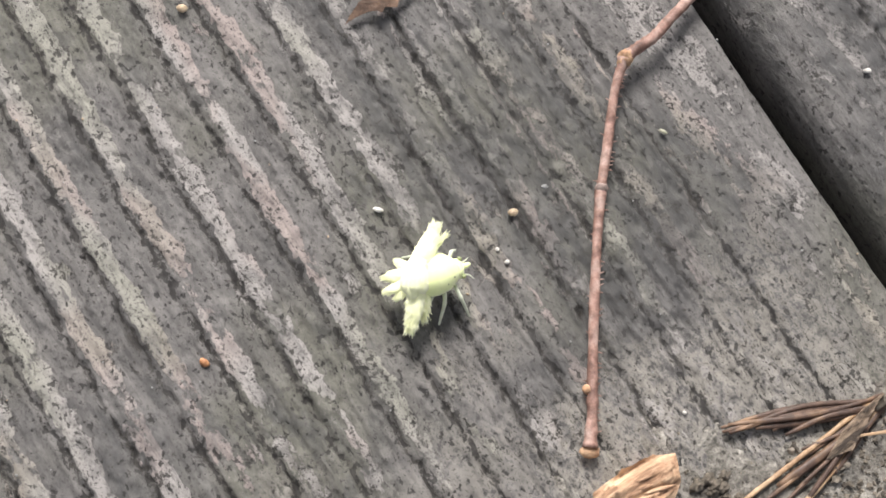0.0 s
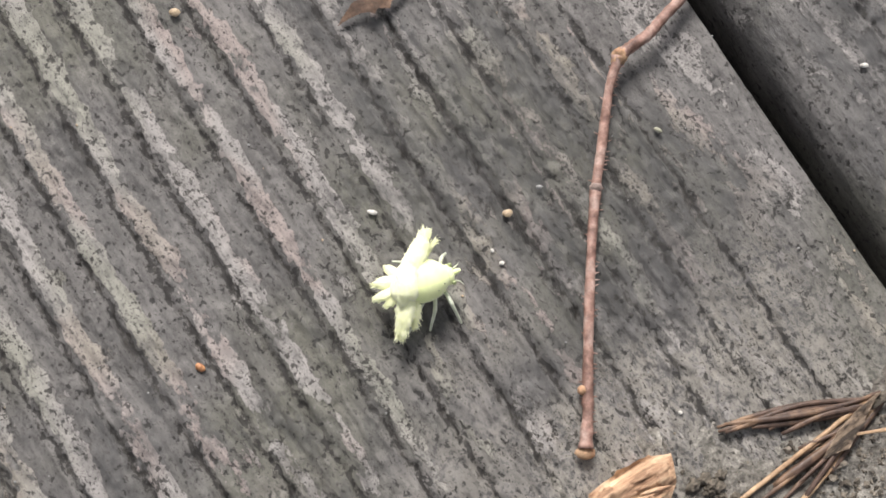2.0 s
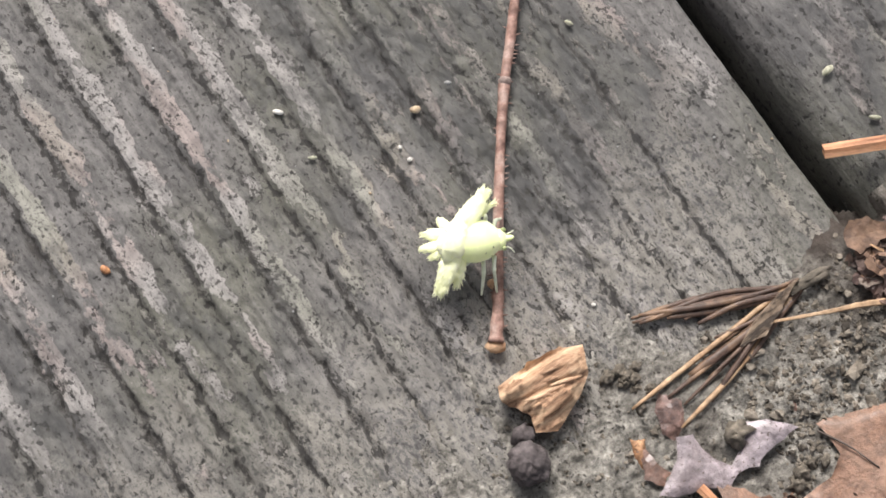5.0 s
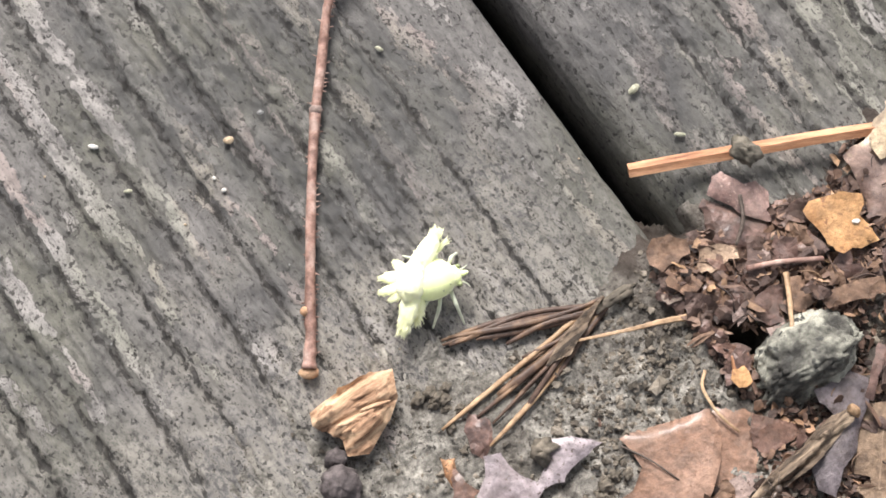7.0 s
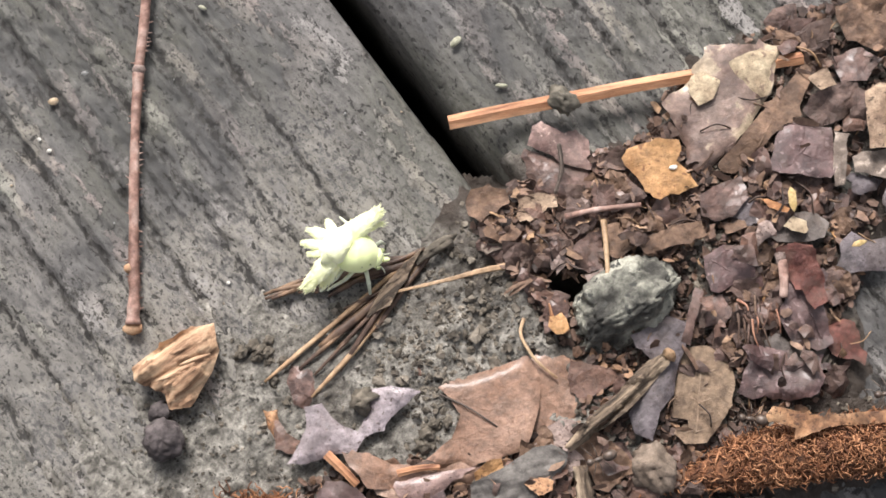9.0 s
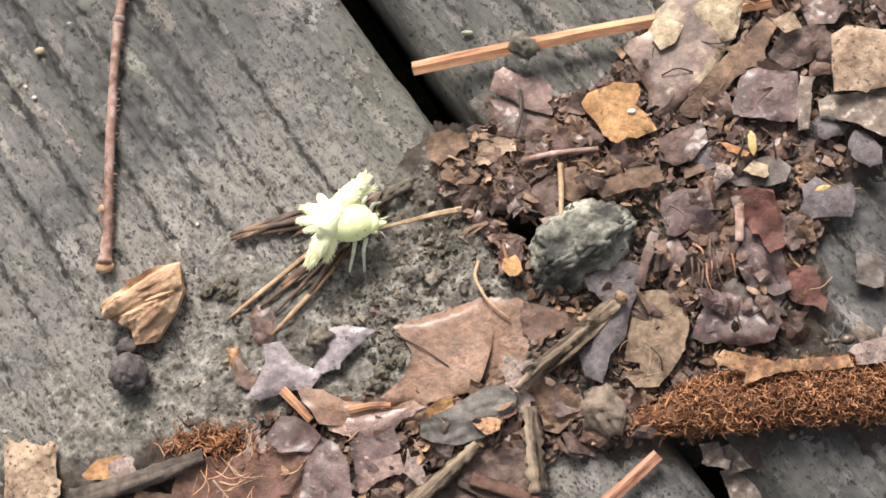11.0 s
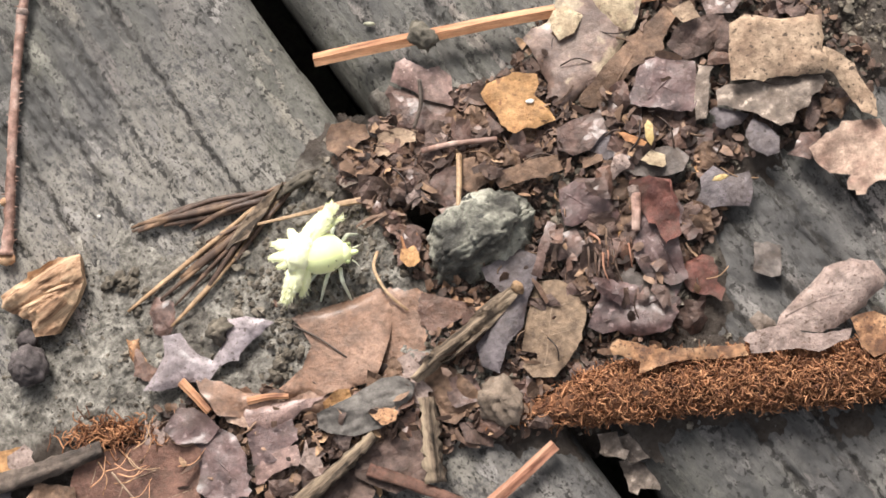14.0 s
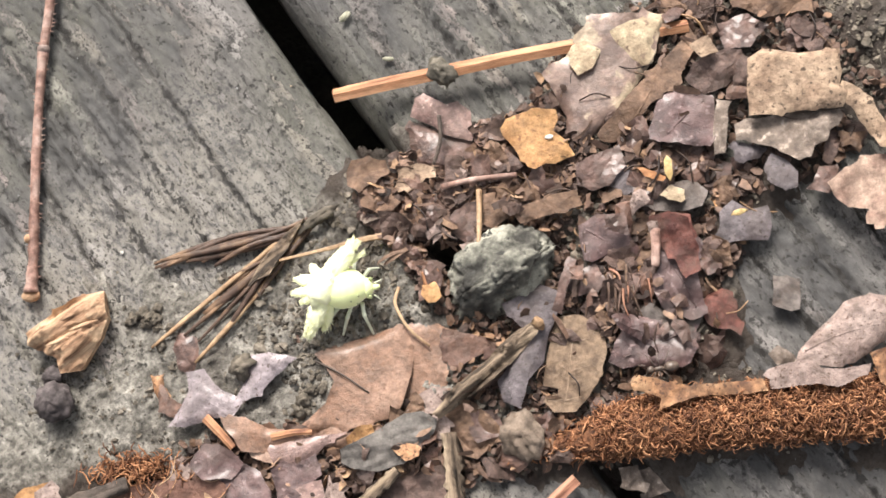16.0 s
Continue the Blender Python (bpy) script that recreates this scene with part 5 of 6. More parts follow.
def rod(name, label, category, path, r0, r1, mat, sides=8, rough=0.1, flatten=0.8, seed=1, group=""):
    """A stick or straw along a path in mm; the mesh lies along its own x axis so that the grain follows it."""
    a, b = Vector(path[0]), Vector(path[-1])
    d = b - a
    turn = math.atan2(d.y, d.x)
    m = Matrix.Rotation(-turn, 3, "Z")
    pts = spline([m @ (Vector(p) - a) for p in path], 8)
    n = len(pts)
    sides_ = sides if sides < 6 else sides + 7
    geo = tube(pts, [r0 + (r1 - r0) * k / (n - 1) for k in range(n)], sides_, rough * 0.5, seed, True, flatten, rough * 1.3 if sides > 5 else 0.0)
    ob = new(name, mesh_of(name, geo[0], geo[1], mat, flat=sides < 6))
    ob.matrix_world = pose(a.x * MM, a.y * MM, a.z * MM, 0, 0, math.degrees(turn))
    return tagged(ob, label, category, group)


rod("grass_straw", "pale tan dry straw lying on the mud", "straw", [(-15.9, -25.5, 2.0), (-10, -28.3, 2.4), (-6.5, -29.8, 2.5), (-3.3, -31.4, 2.2)], 0.16, 0.42, needle_pale, 8, 0.3, 0.6, 4)
rod("straw_stub", "short pale straw standing by the stone", "straw", [(8.8, -34.0, 3.4), (6.8, -36.8, 4.2), (4.6, -39.7, 4.9)], 0.34, 0.26, needle_pale, seed=5)
rod("stem", "thin dark stem stuck on the broad leaf", "stem", [(-19.3, -38.2, 2.3), (-17.6, -41.6, 2.85), (-16.3, -45.4, 2.75)], 0.13, 0.07, dark_wood, 6, 0.2, 0.6, 52)
rod("rootlet", "bent pale rootlet on the leaf", "rootlet", [(-5.9, -37.3, 2.4), (-7.4, -38.6, 2.6), (-7.9, -41.0, 2.9), (-7.8, -43.0, 2.9), (-7.2, -45.3, 2.6)], 0.2, 0.15, needle_pale, seed=6)


rnds = random.Random(5)
for k in range(13):
    xa, ya, a_, ln_ = rnds.uniform(14.5, 18.6), rnds.uniform(-55.0, -51.0), rnds.gauss(4.0, 0.5), rnds.uniform(2.0, 4.6)
    xb, yb, zb = xa + ln_ * math.cos(a_), ya + ln_ * math.sin(a_), rnds.uniform(3.7, 4.5)
    rod("splinter", "reddish orange fibrous splinter in the litter", "splinter", [(xa, ya, zb), ((xa + xb) / 2 + rnds.gauss(0, 0.3), (ya + yb) / 2, zb + rnds.uniform(0.1, 0.6)), (xb, yb, zb - 0.1)], rnds.uniform(0.08, 0.24), 0.06, rnds.choice((stick_red, needle_mat, stick_red, leaf_red)), 6, 0.3, 0.45, 40 + k, "fibrous splinters")


rod("wood_splinter", "straight flat orange wood splinter bridging the gap", "splinter", [(1.9, -13.0, 1.4), (9, -16.6, 2.0), (17, -20.7, 2.4), (24, -24.2, 2.5), (33, -28.9, 2.1), (41.2, -33.2, 1.8)], 0.9, 0.8, stick_orange, 4, 0.05, 0.6, 3)
lump = tagged(new("seed_pod", mesh_of("seed_pod", *ball(1.6, 16, 22, 0.4, 1.5, 6, (0.9, 1.25, 0.85)), pod_mat)), "dark olive round seed pod resting on the splinter", "seed pod")
lump.location = (14.0 * MM, -19.6 * MM, 4.0 * MM)
rod("broken_stick", "dark split stick with pale core", "stick", [(-19.0, -54.8, 3.2), (-24, -55.4, 2.8), (-34.5, -56.2, 2.4)], 0.6, 1.0, bark_mat, 9, 0.7, 0.7, 10)
rod("broken_stick", "short brown stick among fibres", "stick", [(-11.5, -54.9, 3.0), (-14, -59, 2.8), (-16.6, -63.4, 2.4)], 0.75, 0.85, bark_mat, 9, 0.7, 0.7, 11)
rod("broken_stick", "thin reddish brown stick", "stick", [(-22.0, -57.5, 2.4), (-18.5, -62.5, 2.4), (-14.8, -68.3, 1.8)], 0.75, 0.6, leaf_root, 8, 0.15, 0.8, 12)
rod("wood_splinter", "orange brown splinter lying on the board", "splinter", [(-2.9, -68.2, 1.6), (-9.0, -68.8, 1.3), (-18.5, -69.4, 0.9)], 0.8, 0.85, stick_red, 5, 0.08, 0.65, 13)
rod("dark_stick", "dark weathered stick in the litter", "stick", [(-62, -31.0, 1.6), (-55, -33.6, 2.2), (-46.2, -36.3, 2.0)], 1.3, 0.8, dark_wood, 9, 0.45, 0.75, 14)
rod("wood_splinter", "short bright orange splinter", "splinter", [(-33.9, -35.6, 2.2), (-33.5, -38.0, 2.4), (-33.2, -40.6, 2.4)], 0.65, 0.5, stick_orange, 5, 0.1, 0.6, 15)
rod("wood_splinter", "short orange splinter among purple leaves", "splinter", [(-28.8, -42.4, 2.7), (-26.3, -43.6, 2.9), (-24.5, -44.9, 2.8)], 0.5, 0.35, stick_orange, 5, 0.1, 0.6, 16)
rod("straw", "short tan straw on the crumpled leaf", "straw", [(22.2, -50.8, 4.6), (20.9, -52.6, 4.8), (19.5, -54.3, 4.5)], 0.6, 0.5, twig_mat, 7, 0.1, 0.8, 17)
rod("straw", "thin reddish straw in the litter", "straw", [(5.5, -30.8, 2.9), (9, -32.5, 3.2), (13.5, -35.3, 3.4)], 0.35, 0.3, twig_mat, 6, 0.1, 1, 19)
rod("stem", "dark curved leaf stem", "stem", [(10.6, -23.4, 2.4), (8.9, -26.0, 2.7), (6.4, -27.9, 2.4)], 0.25, 0.2, dark_wood, 6, 0.1, 1, 20)

# ---- stones ----
def stone():
    v, f = ball(1.0, 84, 120)
    cuts = [(Vector((-0.25, 0.2, 0.95)).normalized(), 0.72), (Vector((-0.4, -0.7, 0.55)).normalized(), 0.52), (Vector((0.5, -0.7, 0.4)).normalized(), 0.66), (Vector((-0.9, 0.2, 0.3)).normalized(), 0.8), (Vector((0.75, 0.3, 0.6)).normalized(), 0.8)]
    out = []
    for w in v:
        p = Vector((w.z, w.x, w.y))
        q = p.copy()
        for d, c in cuts:
            over = q.dot(d) - c
            if over > 0:
                q -= d * (over * 0.75)
        knob = noise.voronoi(p * 2.3 + Vector((3, 1, 7)))[0]
        lump = noise.voronoi(p * 5.0 + Vector((1, 4, 2)))[0]
        grit = noise.voronoi(p * 12.0)[0]
        q *= 1.1 - 0.22 * min(knob[0], 0.9) ** 2 - 0.15 * min(lump[0], 0.8) ** 1.6 - 0.05 * min(grit[0], 0.8) + 0.05 * noise.fractal(p * 1.6, 0.7, 2, 3)
        out.append((q.x * 7.6, q.y * 5.5, max(q.z * 6.2, -2.8)))
    ob = tagged(new("stone", mesh_of("stone", out, f, stone_mat)), "rough pitted grey stone with pale crust in soil", "stone")
    ob.matrix_world = pose(4.9 * MM, -43.9 * MM, 2.2 * MM, 0, 4, -4)


stone()
peb = tagged(new("pebble", mesh_of("pebble", *ball(2.3, 18, 24, 0.5, 1.3, 14, (1, 1.15, 0.75)), pebble_mat)), "small tan stone among leaves", "stone")
peb.location = (-4.9 * MM, -60.6 * MM, 2.5 * MM)
chunk([(-23.0, -48.7), (-20.4, -49.1), (-17.5, -49.6), (-14.4, -49.9), (-12.6, -50.8), (-11.6, -52.8), (-12.9, -53.9), (-15.3, -54.5), (-17.9, -54.6), (-21.1, -53.4), (-23.0, -51.6), (-23.9, -50.0)], 3.2, 51, slab_mat,
      "bark_flake", "flat grey flake of bark on the litter", "bark", 0.22, base=1.8, chamfer=0.2, direction=-20)


bark_stick = chunk([(4.9, -50.8), (2.4, -50.2), (-0.9, -50.6), (-4.3, -51.0), (-7.6, -51.1), (-11.8, -52.0), (-11.4, -53.2), (-7.6, -53.1), (-4.3, -53.2), (-0.9, -53.0), (2.6, -52.4), (4.5, -52.0)], 5.4, 63, bark_mat,
                   "bark_stick", "rough grey brown split bark stick on the leaves", "stick", 0.85, base=2.8, chamfer=1.3, direction=4)
part("broken_end", moved(ball(0.75, 8, 12, 0.5, 2.5, 5, (0.8, 1.1, 0.9)), 4.7 + 3.4, -51.4 + 52.0, 4.6), needle_pale, bark_stick, "pale broken end")


# ---- coir-like root fibre roll ----
def fibre_roll():
    root = tagged(new("fibre_roll"), "matted rusty brown root fibre strip across the boards", "root fibres")
    axis_pts = spline([(-7.5, -60.5, 0.8), (-2.0, -63.6, 1.3), (3.5, -66.2, 2.0), (10.0, -69.6, 2.7), (17.5, -74.2, 3.0), (26.0, -79.8, 3.0), (36.0, -86.0, 3.0), (48, -94, 3.0)], 8)
    rad = [(0.8 + 2.5 * min(1, k / 20)) * (1 + 0.16 * noise.noise(Vector((k * 0.31, 2.0, 0)))) for k in range(len(axis_pts))]
    part("core", tube(axis_pts, [r * 0.8 for r in rad], 14, 0.3, 6, True, 0.75), fibre_core, root)
    rnd = random.Random(21)
    geos = []
    for k in range(13000):
        u = rnd.random() ** 0.8 * (len(axis_pts) - 2)
        i = int(u)
        c = axis_pts[i].lerp(axis_pts[i + 1], u - i)
        d = (axis_pts[i + 1] - axis_pts[i]).normalized()
        s = d.cross(Vector((0, 0, 1))).normalized()
        a = rnd.uniform(-0.6, math.pi + 0.6)
        if c.x < 2.5 and rnd.random() < 0.85:
            continue
        tuft = noise.noise(Vector((u * 0.9, a * 2.2, 5.0)))
        r = rad[i] * (rnd.uniform(0.7, 1.0) + 0.22 * tuft)
        p = c + s * (r * 1.05 * math.cos(a)) + Vector((0, 0, 1)) * (r * 0.78 * math.sin(a))
        v = (d * rnd.gauss(0, 1) + s * rnd.gauss(0, 0.8) + Vector((rnd.gauss(0, 0.4), rnd.gauss(0, 0.4), rnd.gauss(0, 0.6)))).normalized()
        pts = [p]
        for _ in range(rnd.randint(3, 4)):
            v = (v + Vector((rnd.gauss(0, 1), rnd.gauss(0, 1), rnd.gauss(0, 0.7))) * 0.75 + (c - pts[-1]) * 0.1).normalized()
            q = pts[-1] + v * rnd.uniform(0.25, 0.6)
            q.z = max(q.z, 0.1)
            pts.append(q)
        w = rnd.choice((0.05, 0.06, 0.07, 0.09, 0.13)) * rnd.uniform(0.8, 1.2)
        geos.append(tube(pts, [w * 0.8] + [w] * (len(pts) - 2) + [w * 0.3], 4, 0, 0, False))
    tagged(part("fibre_tangle", merge(geos), fibre_mat, root, "tangled rusty root fibres"), kind="stuff")
    geos = []
    for k in range(260):
        p = Vector((-44.6 + rnd.gauss(0, 2.2), -35.2 + rnd.gauss(0, 0.9), 1.5))
        p.y += -0.6 * (p.x + 44.6)
        v = Vector((rnd.gauss(0, 1), rnd.gauss(0, 1), rnd.gauss(0, 0.4))).normalized()
        pts = [p]
        for _ in range(4):
            v = (v + Vector((rnd.gauss(0, 1), rnd.gauss(0, 1), rnd.gauss(0, 0.5))) * 0.7).normalized()
            q = pts[-1] + v * 0.55
            q.z = min(max(q.z, 1.1), 2.6)
            pts.append(q)
        geos.append(tube(pts, [0.1] * 4 + [0.05], 3, 0, 0, False))
    ob = new("root_fibres", mesh_of("root_fibres", *merge(geos), fibre_mat))
    tagged(ob, "small tuft of rusty root fibres on the mud", "root fibres", "", "stuff")


fibre_roll()


# ---- loose crumbs and flakes ----
def scatter():
    rnd = random.Random(8)
    geos = []
    while len(geos) < 3600:
        x, y = rnd.uniform(-52, 60), rnd.uniform(-90, -12)
        d = soil_depth(x, y)
        if d < rnd.uniform(-0.5, 9) or (x < -24 and rnd.random() < 0.7) or covered(x, y) or in_pit(x, y):
            continue
        r = min(0.9, 0.14 + rnd.expovariate(7.5)) * (0.6 if x < -24 else 1)
        g = ball(r, 4, 6, 0.9, 1.5, len(geos) * 0.37, (1, rnd.uniform(0.7, 1.2), rnd.uniform(0.5, 0.9)))
        geos.append(moved(g, x, y, max(soil_at(x, y), -0.2) + 0.1 * r, rnd.uniform(0, 360)))
    tagged(new("soil_crumbs", mesh_of("soil_crumbs", *merge(geos), clod_mat, True)), "loose dark crumbs of soil", "soil", "", "stuff")
    geos = []
    zones = [((-5, 55), (-60, -24), 1700), ((-20, 20), (-66, -48), 500), ((-40, -15), (-60, -36), 420), ((-2, 22), (-42, -24), 700)]
    for (xa, xb), (ya, yb), count in zones:
        k = 0
        while k < count:
            x, y = rnd.uniform(xa, xb), rnd.uniform(ya, yb)
            if soil_depth(x, y) < 0.6 or in_pit(x, y) or open_mud(x, y) or (-20 < x < -4 and -45 < y < -25) or (covered(x, y) and rnd.random() < 0.995):
                continue
            k += 1
            s = rnd.uniform(0.25, 1.05)
            n = rnd.randint(5, 8)
            ring = [(s * rnd.uniform(0.65, 1.15) * math.cos(6.283 * i / n), s * rnd.uniform(0.4, 0.85) * math.sin(6.283 * i / n), rnd.uniform(-0.12, 0.12) * s) for i in range(n)]
            v = ring + [(a, b, c - 0.07) for a, b, c in ring] + [(0, 0, 0.06 * s), (0, 0, 0.06 * s - 0.07)]
            f = [(2 * n, i, (i + 1) % n) for i in range(n)] + [(2 * n + 1, n + (i + 1) % n, n + i) for i in range(n)]
            f += [(i, n + i, n + (i + 1) % n, (i + 1) % n) for i in range(n)]
            geos.append(moved((v, f), x, y, max(soil_at(x, y), 0) + (rnd.uniform(2.4, 3.4) if covered(x, y) else rnd.uniform(0.1, 1.1)), rnd.uniform(0, 360), rnd.gauss(0, 32), rnd.gauss(0, 32)))
    tagged(new("leaf_crumbs", mesh_of("leaf_crumbs", *merge(geos), flake_mat, True)), "crumbled brown leaf flakes mixed in the soil", "leaf litter", "", "stuff")
    geos = []
    for k in range(80):
        x, y = rnd.uniform(0, 52), rnd.uniform(-64, -26)
        if soil_depth(x, y) < 1:
            continue
        a, ln = rnd.uniform(0, 6.283), rnd.uniform(1.5, 5)
        z = max(soil_at(x, y), 0) + rnd.uniform(0.6, 2.2)
        p = [(x, y, z), (x + ln * 0.5 * math.cos(a), y + ln * 0.5 * math.sin(a), z + rnd.uniform(0, 0.6)), (x + ln * math.cos(a + 0.3), y + ln * math.sin(a + 0.3), z + rnd.uniform(-0.4, 0.3))]
        w = rnd.uniform(0.06, 0.15)
        geos.append(tube(spline(p, 3), [w] * 7, 4, 0.1, k))
    strips = []
    for (xa, xb), (ya, yb), count in (((-4, 26), (-43, -25), 170), ((20, 46), (-48, -28), 40), ((8, 26), (-64, -44), 40), ((-18, 10), (-66, -52), 40), ((-46, -14), (-62, -40), 50)):
        k = 0
        while k < count:
            x, y = rnd.uniform(xa, xb), rnd.uniform(ya, yb)
            over = covered(x, y)
            if soil_depth(x, y) < 1 or in_pit(x, y) or open_mud(x, y) or (-21 < x < -3 and -50 < y < -20) or (over and rnd.random() < 0.93) or math.hypot((x - 4) / 9.5, (y + 43.6) / 6.5) < 1:
                continue
            k += 1
            a, ln, bend = rnd.uniform(0, 6.283), min(3.4, 0.9 + rnd.expovariate(1.0)), rnd.gauss(0, 0.35)
            z = max(soil_at(x, y), 0) + (rnd.uniform(1.9, 2.5) if over else rnd.uniform(0.5, 1.9))
            w, lift, roll = rnd.uniform(0.12, 0.5), rnd.gauss(0, 0.25), rnd.gauss(0, 0.5)
            v = []
            for i, q in enumerate((0.0, 0.35, 0.7, 1.0)):
                b = a + bend * q
                c = (x + ln * q * math.cos(b), y + ln * q * math.sin(b), z + ln * q * lift + rnd.uniform(-0.12, 0.12))
                for sgn in (1, -1):
                    r = sgn * w * rnd.uniform(0.5, 1.2) * (0.5 if q == 1 else 1)
                    e = rnd.uniform(-0.2, 0.2)
                    v.append((c[0] - r * math.sin(b) + e * math.cos(b), c[1] + r * math.cos(b) + e * math.sin(b), c[2] + r * roll))
            v += [(p[0], p[1], p[2] - 0.09) for p in v]
            f = [t for k_ in (0, 2, 4) for t in ((k_, k_ + 1, k_ + 3), (k_, k_ + 3, k_ + 2), (k_ + 8, k_ + 11, k_ + 9), (k_ + 8, k_ + 10, k_ + 11), (k_, k_ + 2, k_ + 10, k_ + 8), (k_ + 3, k_ + 1, k_ + 9, k_ + 11))]
            strips.append((v, f + [(1, 0, 8, 9), (6, 7, 15, 14)]))
    tagged(new("leaf_shreds", mesh_of("leaf_shreds", *merge(strips), shred_mat, True)), "shredded brown leaf strips and bark slivers in the litter", "leaf litter", "", "stuff")
    tagged(new("rootlets", mesh_of("rootlets", *merge(geos), needle_mat)), "fine broken rootlets and stems in the litter", "plant debris", "", "stuff")


scatter()


def scraps():
    """Torn leaf scraps heaped in the litter bands."""
    rnd = random.Random(91)
    kinds = [("violet brown torn leaf scrap in the litter", leaf_purple), ("dark wet leaf scrap in the litter", leaf_dark), ("brown torn leaf scrap in the litter", leaf_brown),
             ("reddish brown leaf scrap in the litter", leaf_red), ("grey tan leaf scrap in the litter", leaf_greytan), ("pinkish leaf scrap in the litter", leaf_pinkgrey),
             ("orange brown leaf scrap in the litter", leaf_orange)]
    weights = [22, 52, 22, 8, 2, 2, 1]
    zones = [((2, 52), (-58, -27), 110), ((-16, 24), (-66, -47), 40), ((-46, -14), (-62, -38), 40), ((-4, 20), (-40, -23), 46), ((8, 26), (-66, -46), 14)]
    for (xa, xb), (ya, yb), count in zones:
        k = 0
        while k < count:
            x, y = rnd.uniform(xa, xb), rnd.uniform(ya, yb)
            d = soil_depth(x, y)
            if d < 1.5 or open_mud(x, y) or (covered(x, y, -0.8) and rnd.random() < 0.97) or (-19 < x < -4 and -49 < y < -20) or math.hypot((x - 3.4) / 10, (y + 44.6) / 7) < 1 or any(math.hypot(x - p[0], y - p[1]) < p[2] * 1.3 for p in PITS):
                continue
            k += 1
            s = rnd.uniform(1.1, 3.1)
            n = rnd.randint(5, 8)
            a0, el = rnd.uniform(0, 6.283), rnd.uniform(0.5, 0.95)
            ring = []
            for i in range(n):
                a = 6.283 * (i + rnd.uniform(-0.35, 0.35)) / n
                r = s * rnd.uniform(0.5, 1.25)
                px, py = r * math.cos(a), r * el * math.sin(a)
                ring.append((x + px * math.cos(a0) - py * math.sin(a0), y + px * math.sin(a0) + py * math.cos(a0)))
            label, mat = rnd.choices(kinds, [14, 16, 24, 18, 4, 14, 3] if x < -12 else weights)[0]
            leaf("leaf_scrap", label, mat, max(soil_at(x, y), 0) + rnd.uniform(0.3, 1.5), ring, curl=rnd.uniform(-0.15, 0.3), wave=rnd.uniform(0.6, 1.6), thick=0.08, tilt=(rnd.gauss(0, 0.26), rnd.gauss(0, 0.26)))

    k = 0
    while k < 12:
        x, y = rnd.uniform(9, 25), rnd.uniform(-64, -44)
        if abs(x - 17 - 0.25 * (y + 54)) > 7:
            continue
        k += 1
        s, a0, n = rnd.uniform(0.8, 2.4), rnd.uniform(0, 6.283), rnd.randint(4, 7)
        ring = []
        for i in range(n):
            a, q = 6.283 * (i + rnd.uniform(-0.35, 0.35)) / n, s * rnd.uniform(0.5, 1.3)
            px, py = q * math.cos(a), q * 0.65 * math.sin(a)
            ring.append((x + px * math.cos(a0) - py * math.sin(a0), y + px * math.sin(a0) + py * math.cos(a0)))
        label, mat = rnd.choices([("violet brown torn scrap on the wet leaf", leaf_purple), ("dark wet scrap on the crumpled leaf", leaf_wet), ("reddish scrap on the crumpled leaf", leaf_red), ("pinkish scrap on the crumpled leaf", leaf_pinkgrey)], [5, 5, 4, 1])[0]
        leaf("leaf_scrap", label, mat, rnd.uniform(3.9, 5.2), ring, curl=rnd.uniform(-0.2, 0.4), wave=rnd.uniform(0.6, 1.4), thick=0.08, tilt=(rnd.gauss(0, 0.2), rnd.gauss(0, 0.2)))


scraps()


# ---- seeds and specks ----
def speck(name, label, x, y, r, mat, sq=(1.3, 0.8, 0.6), rz=0, seed=1, z=None):
    ob = tagged(new(name, mesh_of(name, *ball(r, 6, 9, 0.2, 1.6, seed, sq), mat)), label, "seed" if "seed" in name else "speck", "specks on the boards")
    ob.matrix_world = pose(x * MM, y * MM, ((z if z is not None else 0.0) + r * sq[2] * 0.7) * MM, 0, 0, rz) @ Matrix.Scale(0.82, 4)
    return ob


speck("seed", "pale tan seed on the board", -34.3, 18.7, 0.72, seed_tan, (1.2, 0.85, 0.6), -20, 2)
speck("seed", "small white seed husk on the board", -47.7, 27.6, 0.55, seed_white, (1.5, 0.7, 0.6), -45, 3)
speck("seed", "small orange brown seed on the board", -74.4, 23.2, 0.7, seed_orange, (0.8, 1.2, 0.7), 20, 4, -0.3)
speck("speck", "black speck in a groove", -79.6, 41.3, 0.5, seed_black, (1, 0.9, 0.7), 0, 5, -0.4)
speck("seed", "white seed husk on the dark board", 13.8, 9.9, 0.5, seed_white, (1.4, 0.8, 0.6), -30, 6)
speck("seed", "pale orange seed at the board groove", -53.9, 61.3, 0.75, seed_tan, (1.1, 0.9, 0.7), -30, 7)
speck("speck", "small grey speck of grit", -29.2, 19.3, 0.42, seed_grey, (1.2, 0.8, 0.6), -30, 8)
speck("speck", "tiny white speck of grit", -38.3, 14.1, 0.36, seed_white, (1.1, 0.9, 0.6), 0, 9)
speck("seed", "pale green husk on the board", -12.9, 17.2, 0.5, seed_green, (1.4, 0.7, 0.6), -60, 10)
speck("seed", "pale green oval seed on the dark board", 9.1, -5.3, 0.75, seed_green, (1.6, 0.7, 0.6), 10, 11)
speck("seed", "small pale green husk on the dark board", 10.1, -13.1, 0.6, seed_green, (1.6, 0.6, 0.6), -40, 12)
speck("speck", "tiny white speck of grit", -30.9, -12.1, 0.3, seed_white, (1, 1, 0.6), 0, 13)
speck("speck", "tiny white speck of grit", -38.4, 16, 0.3, seed_white, (1, 1, 0.6), 0, 15)
